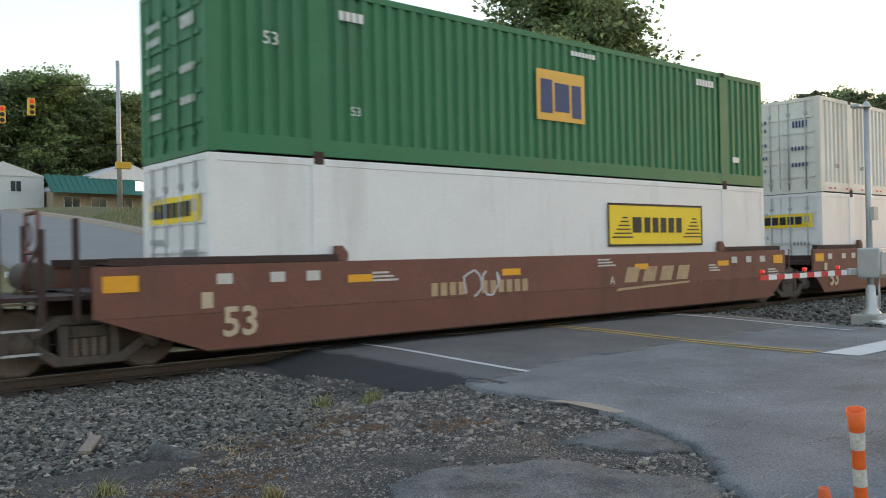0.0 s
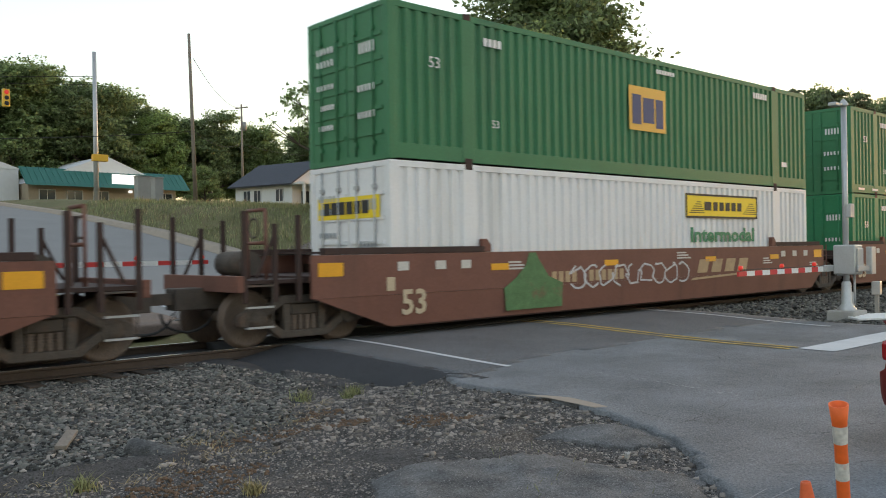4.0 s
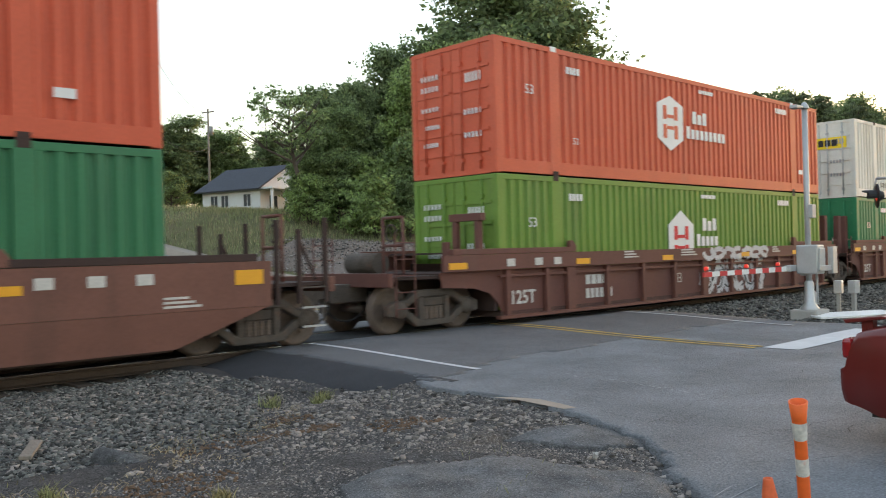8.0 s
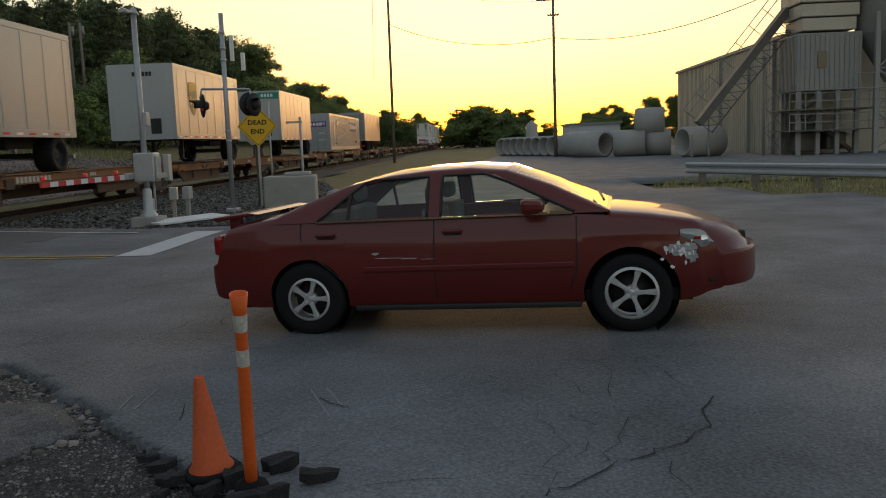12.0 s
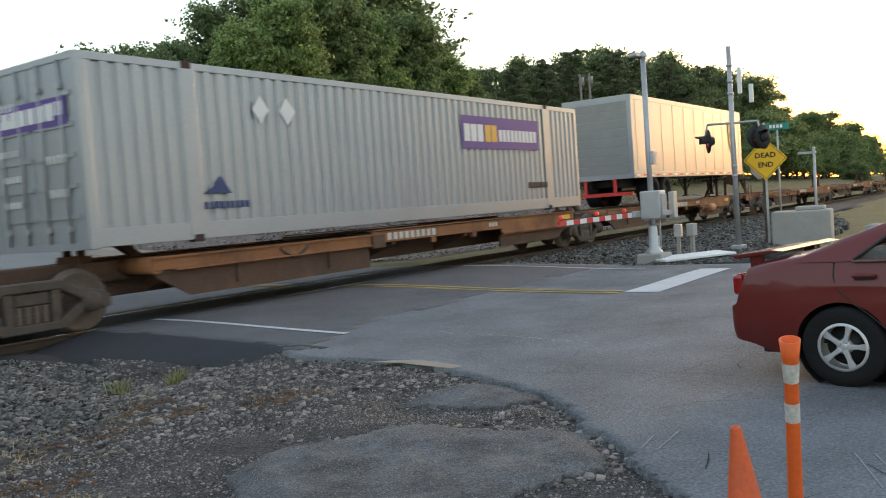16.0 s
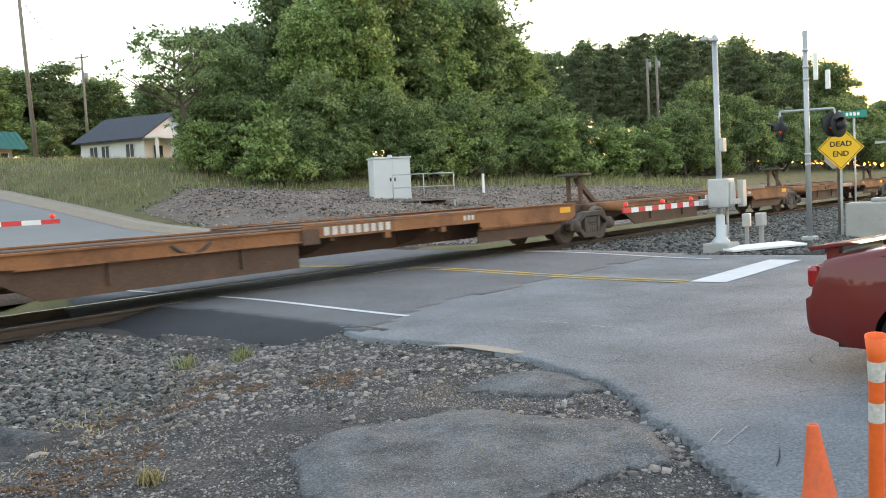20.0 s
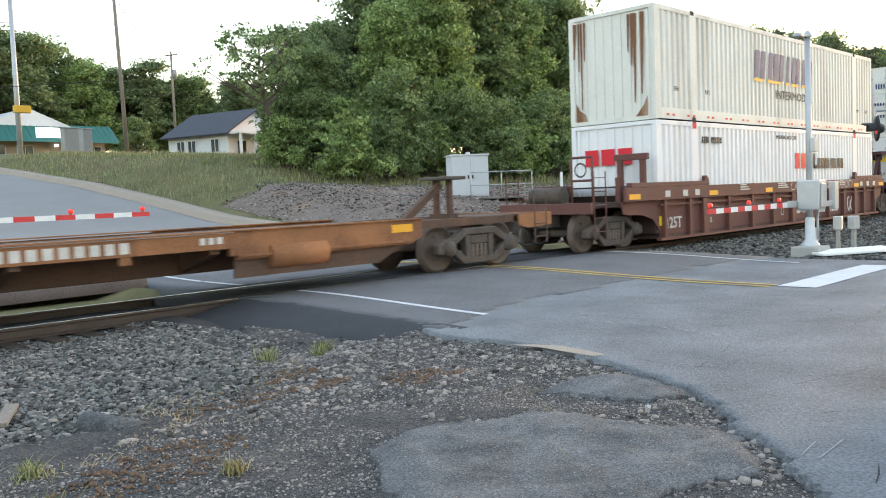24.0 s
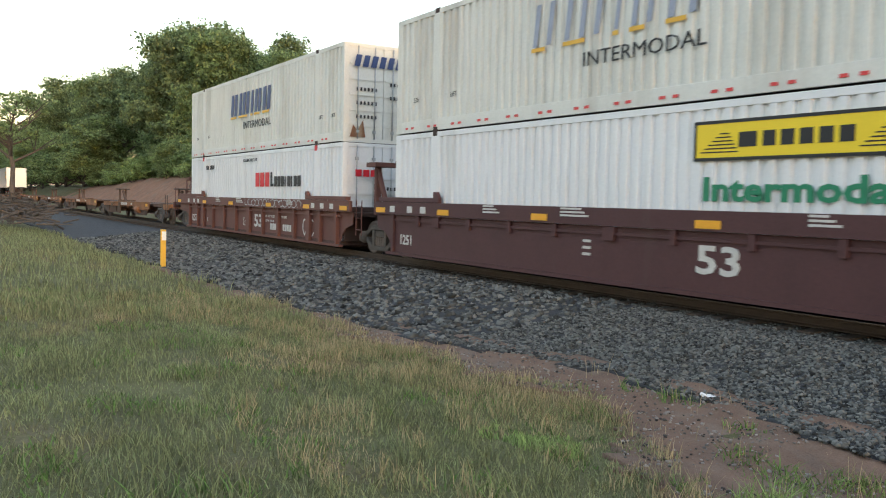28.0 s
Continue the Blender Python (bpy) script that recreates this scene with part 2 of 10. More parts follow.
M = dict(
    asphalt=material("asphalt", (0.152, 0.16, 0.17), 0.85, var=0.6, scale=0.7, fine=48, bump=0.9, col2=(0.195, 0.203, 0.21), mix2=0.5, speck=0.16, stones=75),
    asphalt_new=material("fresh_asphalt", (0.035, 0.036, 0.04), 0.85, var=0.25, scale=1.5, fine=110, bump=0.45),
    asphalt_mid=material("crossing_asphalt", (0.105, 0.108, 0.115), 0.85, var=0.35, scale=0.8, fine=60, bump=0.4, speck=0.35, stones=80),
    far_road=material("far_road_asphalt", (0.2, 0.195, 0.19), 0.9, var=0.12, scale=0.5, fine=60, bump=0.2),
    old_asphalt=material("broken_asphalt", (0.128, 0.128, 0.13), 0.9, var=0.6, scale=3.2, fine=70, bump=1.0, col2=(0.07, 0.07, 0.07), mix2=0.6, speck=0.3, stones=85),
    # dark grit, deepened further to stand for shade between the stones
    gravel=material("gravel_dirt", (0.058, 0.055, 0.054), 0.95, var=0.7, scale=1.6, fine=90, bump=1.0, col2=(0.105, 0.08, 0.058), mix2=0.35, speck=0.7, stones=80),
    # bed colour kept near black so the gaps between ballast stones look shaded
    ballast=material("ballast_bed", (0.04, 0.04, 0.043), 0.95, var=0.45, scale=3, fine=30, bump=1.0),
    stone=material("crushed_stone", (0.1, 0.099, 0.09), 0.9, var=0.2, scale=8, fine=60, bump=0.3, island=0.9),
    kerb=material("kerb_concrete", (0.3, 0.25, 0.2), 0.9, var=0.18, scale=2, fine=50, bump=0.3),
    grit=material("pale_grit", (0.18, 0.176, 0.17), 0.9, var=0.2, scale=8, bump=0, island=0.8),
    pebble=material("gravel_stone", (0.19, 0.168, 0.15), 0.9, var=0.2, scale=8, fine=60, bump=0.3, island=0.85),
    dirt=material("red_dirt", (0.215, 0.11, 0.065), 0.95, var=0.45, scale=1.2, fine=40, bump=0.8, col2=(0.19, 0.14, 0.1), mix2=0.5),
    strip_dirt=material("strip_dirt", (0.175, 0.11, 0.078), 0.95, var=0.4, scale=2.2, fine=60, bump=1.0, col2=(0.2, 0.155, 0.125), mix2=0.5),
    brown_dirt=material("brown_dirt", (0.15, 0.095, 0.06), 0.95, var=0.5, scale=4, fine=50, bump=0.9, col2=(0.16, 0.09, 0.045), mix2=0.4),
    ground=material("grassy_ground", (0.115, 0.11, 0.045), 0.95, var=0.45, scale=0.9, fine=30, bump=1.0, col2=(0.15, 0.105, 0.06), mix2=0.5),
    far_gravel=material("gravel_bank", (0.160, 0.126, 0.106), 0.95, var=0.3, scale=1.0, fine=25, bump=0.8, col2=(0.26, 0.17, 0.12), mix2=0.45),
    grass=material("grass_blade", (0.24, 0.255, 0.125), 0.8, var=0.4, scale=0.9, bump=0, island=0.55, col2=(0.32, 0.25, 0.13), mix2=0.45),
    weed_green=material("green_weed", (0.15, 0.235, 0.065), 0.75, var=0.35, scale=1.6, bump=0, island=0.5, col2=(0.24, 0.27, 0.1), mix2=0.4),
    dry=material("dry_grass", (0.43, 0.345, 0.2), 0.8, var=0.2, scale=0.8, bump=0, island=0.4),
    white_line=material("white_road_paint", (0.52, 0.53, 0.54), 0.7, var=0.15, scale=3, fine=70, bump=0.2, col2=(0.3, 0.3, 0.31), mix2=0.25),
    yellow_line=material("yellow_road_paint", (0.5, 0.33, 0.06), 0.7, var=0.2, scale=3, fine=60, bump=0.2, col2=(0.15, 0.14, 0.12), mix2=0.55),
    tar_chunk=material("broken_black_asphalt", (0.03, 0.03, 0.032), 0.85, var=0.4, scale=9, fine=90, bump=0.8),
    crack=material("tar_crack", (0.025, 0.025, 0.025), 0.9, var=0.2, bump=0.2),
    concrete=material("concrete", (0.36, 0.35, 0.33), 0.9, var=0.15, scale=2, fine=50, bump=0.3, col2=(0.22, 0.21, 0.2), mix2=0.3),
    pipe_concrete=material("pipe_concrete", (0.4, 0.39, 0.37), 0.9, var=0.12, scale=1, fine=30, bump=0.2),
    rail=material("rail_steel", (0.075, 0.054, 0.043), 0.7, 0.3, var=0.25, scale=4, fine=50, bump=0.2),
    rail_top=material("polished_rail_head", (0.6, 0.6, 0.6), 0.25, 1.0, var=0.1, bump=0.05),
    sleeper=material("wooden_sleeper", (0.06, 0.045, 0.035), 0.9, var=0.35, scale=4, fine=40, bump=0.6, rand=0.3),
    galv=material("galvanised_steel", (0.42, 0.43, 0.44), 0.5, 0.5, var=0.15, scale=5, fine=60, bump=0.1),
    alu=material("aluminium_housing", (0.48, 0.49, 0.5), 0.45, 0.5, var=0.12, scale=4, bump=0.08),
    black=material("black_paint", (0.02, 0.02, 0.021), 0.6, var=0.3, bump=0.1),
    rubber=material("tyre_rubber", (0.014, 0.014, 0.015), 0.8, var=0.25, fine=80, bump=0.2, spec=0.2),
    truck=material("grimy_truck_steel", (0.09, 0.074, 0.062), 0.85, 0.1, var=0.4, scale=4, fine=40, bump=0.4, col2=(0.14, 0.085, 0.06), mix2=0.4),
    wheel_steel=material("wheel_steel", (0.15, 0.115, 0.095), 0.7, 0.2, var=0.3, scale=6, bump=0.2),
    red_glow=material("red_lamp", (0.6, 0.03, 0.02), 0.4, bump=0, emit=(1, 0.05, 0.03), power=0.08),
    white_glow=material("lit_sign_face", (0.8, 0.8, 0.8), 0.4, bump=0, emit=(1, 0.97, 0.92), power=0.35),
    refl_white=material("white_reflective", (0.78, 0.78, 0.77), 0.5, var=0.12, scale=6, bump=0.05),
    refl_red=material("red_reflective", (0.62, 0.05, 0.05), 0.5, var=0.12, scale=6, bump=0.05),
    faded_orange=material("faded_orange_plastic", (0.66, 0.125, 0.04), 0.6, var=0.15, scale=5, fine=50, bump=0.1, col2=(0.5, 0.14, 0.07), mix2=0.3),
    orange=material("orange_plastic", (0.82, 0.14, 0.025), 0.55, var=0.12, scale=3, fine=40, bump=0.08, col2=(0.6, 0.13, 0.05), mix2=0.2),
    worn_band=material("worn_silver_band", (0.62, 0.6, 0.56), 0.5, var=0.3, scale=14, fine=60, bump=0.1, col2=(0.75, 0.16, 0.04), mix2=0.42),
    sign_yellow=material("yellow_sign_sheet", (0.85, 0.5, 0.02), 0.5, var=0.05, bump=0.02),
    sign_green=material("green_sign_sheet", (0.02, 0.25, 0.2), 0.5, var=0.05, bump=0.02),
    bark=material("bark", (0.1, 0.08, 0.065), 0.95, var=0.35, scale=4, fine=30, bump=0.8, stretch=(1, 1, 0.25)),
    wood_pole=material("weathered_pole_wood", (0.21, 0.18, 0.15), 0.9, var=0.25, scale=5, fine=40, bump=0.4, stretch=(1, 1, 0.15)),
    leaf_dark=material("dark_leaf", (0.175, 0.225, 0.1), 0.65, var=0.2, scale=0.4, bump=0, island=0.55, col2=(0.2, 0.25, 0.1), mix2=0.5),
    leaf_mid=material("mid_leaf", (0.2, 0.265, 0.11), 0.6, var=0.25, scale=0.5, bump=0, island=0.55, col2=(0.25, 0.31, 0.11), mix2=0.5),
    leaf_light=material("light_leaf", (0.26, 0.34, 0.12), 0.6, var=0.25, scale=0.5, bump=0, island=0.55, col2=(0.15, 0.22, 0.08), mix2=0.45),
    leaf_pine=material("pine_needle", (0.165, 0.2, 0.11), 0.7, var=0.2, scale=0.4, bump=0, island=0.35),
    white_siding=material("white_siding", (0.58, 0.59, 0.6), 0.7, var=0.06, bump=0.1),
    dark_roof=material("dark_shingle_roof", (0.05, 0.055, 0.07), 0.85, var=0.2, scale=3, fine=30, bump=0.4),
    green_roof=material("green_metal_roof", (0.02, 0.12, 0.1), 0.5, 0.2, var=0.1, bump=0.1),
    window=material("dark_window_glass", (0.03, 0.04, 0.05), 0.1, var=0.1, bump=0, spec=0.8),
    tan=material("tan_brick_wall", (0.34, 0.29, 0.22), 0.85, var=0.15, scale=3, fine=30, bump=0.3),
    # wall beige lightened and warmed, with the sunset glow put into the colour
    metal_wall=material("corrugated_plant_wall", (0.5, 0.46, 0.38), 0.6, 0.3, var=0.12, scale=0.8, fine=10, bump=0.1, col2=(0.3, 0.27, 0.23), mix2=0.35, streak=1),
    plant_dark=material("dark_plant_steel", (0.15, 0.14, 0.125), 0.7, 0.3, var=0.25, scale=2, bump=0.2),
    plant_grey=material("grey_plant_steel", (0.3, 0.3, 0.29), 0.65, 0.3, var=0.15, scale=1.5, bump=0.1),
    well=material("brown_well_car_paint", (0.17, 0.075, 0.055), 0.75, var=0.18, scale=1.2, fine=25, bump=0.12, col2=(0.11, 0.055, 0.042), mix2=0.45, streak=1),
    well_red=material("maroon_well_car_paint", (0.13, 0.053, 0.042), 0.7, var=0.18, scale=1.2, fine=25, bump=0.12, col2=(0.12, 0.07, 0.055), mix2=0.35, streak=1),
    # a darker maroon than well_red, for the last two well cars
    well_maroon=material("darker_maroon_well_car_side", (0.074, 0.030, 0.031), 0.7, var=0.18, scale=1.2, fine=25, bump=0.12, col2=(0.085, 0.05, 0.045), mix2=0.35, streak=1),
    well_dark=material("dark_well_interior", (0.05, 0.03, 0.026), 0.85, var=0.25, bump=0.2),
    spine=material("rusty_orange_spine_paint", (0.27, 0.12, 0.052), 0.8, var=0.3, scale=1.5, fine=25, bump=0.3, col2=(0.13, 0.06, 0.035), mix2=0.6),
    # rusted steel, darkened further to hold the shade of recessed webs and decks
    spine_dark=material("rusted_and_shaded_spine_steel", (0.1, 0.06, 0.042), 0.85, var=0.3, scale=2, fine=25, bump=0.35, col2=(0.2, 0.09, 0.045), mix2=0.4),
    refl_yellow=material("yellow_reflector", (0.75, 0.36, 0.02), 0.5, var=0.1, bump=0.02),
    stencil=material("faded_white_stencil", (0.55, 0.53, 0.5), 0.7, var=0.2, scale=5, fine=40, bump=0, col2=(0.3, 0.22, 0.19), mix2=0.25),
    cream_stencil=material("cream_stencil_paint", (0.5, 0.41, 0.29), 0.7, var=0.2, scale=5, fine=40, bump=0, col2=(0.28, 0.17, 0.12), mix2=0.3),
    tan_stencil=material("tan_emblem_paint", (0.42, 0.3, 0.18), 0.7, var=0.2, scale=5, fine=40, bump=0, col2=(0.2, 0.1, 0.07), mix2=0.3),
    graf_white=material("pale_graffiti_paint", (0.5, 0.5, 0.52), 0.6, var=0.25, scale=4, bump=0),
    graf_green=material("green_graffiti_paint", (0.07, 0.17, 0.07), 0.6, var=0.35, scale=5, bump=0, col2=(0.15, 0.08, 0.055), mix2=0.4),
    graf_blue=material("blue_graffiti_paint", (0.03, 0.28, 0.4), 0.6, var=0.25, scale=4, bump=0),
    c_green=material("green_container_paint", (0.035, 0.17, 0.075), 0.55, var=0.14, scale=1.0, fine=20, bump=0.08, col2=(0.05, 0.13, 0.07), mix2=0.4, streak=1),
    c_green2=material("bright_green_container_paint", (0.025, 0.2, 0.088), 0.55, var=0.14, scale=1.0, fine=20, bump=0.08, col2=(0.04, 0.16, 0.08), mix2=0.4, streak=1),
    c_olive=material("olive_green_container_paint", (0.14, 0.25, 0.037), 0.55, var=0.14, scale=1.0, fine=20, bump=0.08, col2=(0.13, 0.19, 0.06), mix2=0.4, streak=1),
    c_orange=material("orange_red_container_paint", (0.58, 0.105, 0.05), 0.55, var=0.14, scale=1.0, fine=20, bump=0.08, col2=(0.48, 0.13, 0.08), mix2=0.4, streak=1),
    c_white=material("white_container_paint", (0.74, 0.74, 0.75), 0.5, var=0.07, scale=1.0, fine=20, bump=0.06, col2=(0.56, 0.55, 0.53), mix2=0.4, streak=1),
    c_cream=material("weathered_white_container_paint", (0.68, 0.67, 0.62), 0.55, var=0.1, scale=1.0, fine=20, bump=0.06, col2=(0.47, 0.44, 0.38), mix2=0.5, streak=1),
    c_grey=material("grey_white_trailer_skin", (0.34, 0.37, 0.41), 0.35, 0.4, var=0.07, scale=1.0, fine=20, bump=0.05, col2=(0.4, 0.41, 0.43), mix2=0.35, streak=1),
    rust=material("rust_streaks", (0.2, 0.095, 0.05), 0.9, var=0.35, scale=3, fine=30, bump=0.2, col2=(0.4, 0.3, 0.2), mix2=0.4, streak=1),
    logo_yellow=material("yellow_panel", (0.82, 0.6, 0.02), 0.5, var=0.06, bump=0),
    logo_black=material("black_lettering", (0.02, 0.02, 0.022), 0.6, var=0.1, bump=0),
    logo_red=material("red_lettering", (0.6, 0.015, 0.03), 0.55, var=0.08, bump=0),
    logo_green=material("green_lettering", (0.02, 0.2, 0.1), 0.55, var=0.08, bump=0),
    logo_blue=material("navy_lettering", (0.03, 0.055, 0.16), 0.55, var=0.1, bump=0),
    logo_faded=material("faded_navy_lettering", (0.3, 0.33, 0.42), 0.6, var=0.2, scale=6, bump=0, col2=(0.6, 0.59, 0.55), mix2=0.45),
    logo_purple=material("purple_panel", (0.11, 0.06, 0.27), 0.55, var=0.1, bump=0),
    logo_orange=material("orange_panel", (0.75, 0.43, 0.08), 0.55, var=0.08, bump=0),
    logo_brown=material("faded_brown_shield", (0.3, 0.2, 0.1), 0.5, var=0.08, bump=0),
    logo_gold=material("gold_emblem", (0.7, 0.4, 0.04), 0.5, var=0.08, bump=0),
    logo_white=material("white_lettering", (0.72, 0.72, 0.72), 0.55, var=0.08, bump=0),
    car_red=material("maroon_car_paint", (0.125, 0.012, 0.009), 0.4, 0.0, var=0.08, scale=1.5, fine=300, bump=0.0, coat=0.5, spec=0.35),
    car_scuff=material("scuffed_grey_primer", (0.35, 0.36, 0.38), 0.7, var=0.3, scale=12, bump=0.2),
    pale_scuff=material("scratched_asphalt", (0.26, 0.265, 0.27), 0.8, var=0.35, scale=30, bump=0.1),
    car_black=material("black_trim_and_shade", (0.02, 0.02, 0.02), 0.55, var=0.1, bump=0.05),
    chrome=material("chrome", (0.8, 0.8, 0.8), 0.12, 1.0, var=0.03, bump=0),
    alloy=material("alloy_wheel", (0.6, 0.6, 0.61), 0.4, 0.5, var=0.08, bump=0.03),
    tail_red=material("tail_lamp_lens", (0.26, 0.008, 0.01), 0.15, var=0.05, bump=0, spec=0.8),
    lamp_clear=material("headlamp_lens", (0.3, 0.32, 0.34), 0.12, 0.3, var=0.05, bump=0, spec=0.9),
    seat=material("grey_seat_fabric", (0.28, 0.27, 0.25), 0.9, var=0.1, bump=0.1),
    car_glass=glass("tinted_car_glass", (0.84, 0.9, 0.87)),
    cable=material("cable", (0.02, 0.02, 0.02), 0.7, bump=0),
)


for _k in ("leaf_dark", "leaf_mid", "leaf_light", "leaf_pine", "grass", "dry", "weed_green"):
    leafy(M[_k])


# ---- mesh helpers ----
def part(name, bm, mat, parent=None, label=""):
    """Links a bmesh as one mesh object under a thing or part."""
    me = bpy.data.meshes.new(name)
    bm.normal_update()
    bm.to_mesh(me)
    bm.free()
    me.materials.append(M[mat] if isinstance(mat, str) else mat)
    ob = new(name, me)
    if parent:
        ob.parent = parent
    if label:
        tagged(ob, label)
    return ob


def share(name, me, parent, m=None):
    """Another object on the same mesh."""
    ob = new(name, me)
    ob.parent = parent
    if m is not None:
        ob.matrix_basis = m
    return ob


def B(*boxes, bevel=0.0):
    """A bmesh of boxes (x0, x1, y0, y1, z0, z1)."""
    bm = bmesh.new()
    for x0, x1, y0, y1, z0, z1 in boxes:
        v = [bm.verts.new((x, y, z)) for x in (x0, x1) for y in (y0, y1) for z in (z0, z1)]
        for f in ((0, 1, 3, 2), (4, 6, 7, 5), (0, 4, 5, 1), (2, 3, 7, 6), (0, 2, 6, 4), (1, 5, 7, 3)):
            bm.faces.new([v[i] for i in f])
    if bevel:
        bmesh.ops.bevel(bm, geom=list(bm.edges), offset=bevel, segments=2, affect='EDGES', profile=0.5)
    bmesh.ops.recalc_face_normals(bm, faces=list(bm.faces))
    return bm


def tube(bm, p0, p1, r0, r1=None, n=12, cap=True):
    """A round bar between two points, added to bm."""
    p0, p1 = Vector(p0), Vector(p1)
    r1 = r0 if r1 is None else r1
    q = (p1 - p0).to_track_quat('Z', 'Y').to_matrix()
    rings = []
    for p, r in ((p0, r0), (p1, r1)):
        rings.append([bm.verts.new(p + q @ Vector((r * math.cos(2 * math.pi * k / n), r * math.sin(2 * math.pi * k / n), 0))) for k in range(n)])
    for k in range(n):
        f = bm.faces.new((rings[0][k], rings[0][(k + 1) % n], rings[1][(k + 1) % n], rings[1][k]))
        f.smooth = n > 6
    if cap:
        bm.faces.new(rings[0][::-1])
        bm.faces.new(rings[1])
    return bm


def cord(points, r, n=6):
    """One unbroken round bar through the points."""
    bm = bmesh.new()
    pts = [Vector(q) for q in points]
    rings = []
    for k, q in enumerate(pts):
        d = (pts[min(k + 1, len(pts) - 1)] - pts[max(k - 1, 0)]).normalized()
        u = d.cross(Vector((0, 0, 1)) if abs(d.z) < 0.9 else Vector((1, 0, 0))).normalized()
        w = d.cross(u)
        rings.append([bm.verts.new(q + (u * math.cos(a) + w * math.sin(a)) * r) for a in (2 * math.pi * j / n for j in range(n))])
    for a, b in zip(rings, rings[1:]):
        for j in range(n):
            f = bm.faces.new((a[j], a[(j + 1) % n], b[(j + 1) % n], b[j]))
            f.smooth = True
    bm.faces.new(rings[0])
    bm.faces.new(rings[-1][::-1])
    bmesh.ops.recalc_face_normals(bm, faces=list(bm.faces))
    return bm


def split(name, bm, mat, parent, label=""):
    """Every loose piece of a mesh as a part of its own."""
    return [part(name, bit, mat, parent, label) for bit in pieces(bm)]


def T(*bars, n=12):
    """A bmesh of bars (p0, p1, r) or (p0, p1, r0, r1)."""
    bm = bmesh.new()
    for b in bars:
        tube(bm, *b, n=n)
    return bm


def lathe(profile, axis='z', n=24):
    """A turned shape from (radius, height) pairs about an axis through the origin."""
    bm = bmesh.new()
    rings = []
    for r, h in profile:
        ring = []
        for k in range(n):
            c, s = r * math.cos(2 * math.pi * k / n), r * math.sin(2 * math.pi * k / n)
            ring.append(bm.verts.new((c, s, h) if axis == 'z' else (c, h, s)))
        rings.append(ring)
    for a, b in zip(rings, rings[1:]):
        for k in range(n):
            f = bm.faces.new((a[k], a[(k + 1) % n], b[(k + 1) % n], b[k]))
            f.smooth = True
    bmesh.ops.recalc_face_normals(bm, faces=list(bm.faces))
    return bm


def slab(outline, y0, y1, bevel=0.0):
    """An outline of (x, z) points, extruded from y0 to y1."""
    bm = bmesh.new()
    a = [bm.verts.new((x, y0, z)) for x, z in outline]
    b = [bm.verts.new((x, y1, z)) for x, z in outline]
    bm.faces.new(a)
    bm.faces.new(b[::-1])
    for k in range(len(a)):
        j = (k + 1) % len(a)
        bm.faces.new((a[k], b[k], b[j], a[j]))
    bmesh.ops.recalc_face_normals(bm, faces=list(bm.faces))
    if bevel:
        bmesh.ops.bevel(bm, geom=list(bm.edges), offset=bevel, segments=1, affect='EDGES')
    return bm


def flat(outline, y=0.0, depth=0.006):
    """A thin plate of (x, z) points facing -y."""
    return slab(outline, y - depth, y)


def moved(bm, m):
    bmesh.ops.transform(bm, matrix=m, verts=list(bm.verts))
    return bm


def joined(*bms):
    out = bmesh.new()
    for b in bms:
        me = bpy.data.meshes.new("tmp")
        b.to_mesh(me)
        b.free()
        out.from_mesh(me)
        bpy.data.meshes.remove(me)
    return out


def pieces(bm):
    """The separate islands of a bmesh, each as a bmesh of its own."""
    left, out = set(bm.verts), []
    while left:
        seed = next(v for v in bm.verts if v in left)
        grp, todo = {seed}, [seed]
        while todo:
            for e in todo.pop().link_edges:
                for w in e.verts:
                    if w not in grp:
                        grp.add(w)
                        todo.append(w)
        left -= grp
        nb, mp = bmesh.new(), {}
        for v in bm.verts:
            if v in grp:
                mp[v] = nb.verts.new(v.co)
        for f in bm.faces:
            if f.verts[0] in grp:
                nb.faces.new([mp[v] for v in f.verts]).smooth = f.smooth
        out.append(nb)
    bm.free()
    return out


_text = {}


def text_mesh(s, size, mat, bold=0.0, width=0.0):
    """Lettering as a mesh, upright, facing -y, its lower left corner at the origin."""
    key = (s, size, mat, bold, width)
    if key not in _text:
        cu = bpy.data.curves.new("lettering", 'FONT')
        cu.body, cu.size, cu.extrude, cu.offset = s, size, 0.003, bold
        cu.resolution_u = 2
        ob = bpy.data.objects.new("lettering", cu)
        scene.collection.objects.link(ob)
        dg = bpy.context.evaluated_depsgraph_get()
        me = bpy.data.meshes.new_from_object(ob.evaluated_get(dg))
        bpy.data.objects.remove(ob)
        if width:
            me.transform(Matrix.Diagonal((width / max(v.co.x for v in me.vertices), 1, 1, 1)))
        me.transform(pose(0, 0, 0, 90))
        me.materials.clear()
        me.materials.append(M[mat])
        _text[key] = me
    return _text[key]


def lettering(s, size, mat, parent, x, y, z, turn=0.0, bold=0.0, width=0.0):
    ob = new("lettering", text_mesh(s, size, mat, bold, width))
    ob.parent = parent
    ob.matrix_basis = pose(x, y, z, 0, 0, turn)
    return ob


def bars(n, w, h, gap, slant=0.0):
    """A row of plain blocks in place of words, from the origin to +x, facing -y."""
    out = []
    for k in range(n):
        x = k * (w + gap)
        out.append(flat([(x, 0), (x + w, 0), (x + w + slant, h), (x + slant, h)], 0, 0.006))
    return joined(*out)


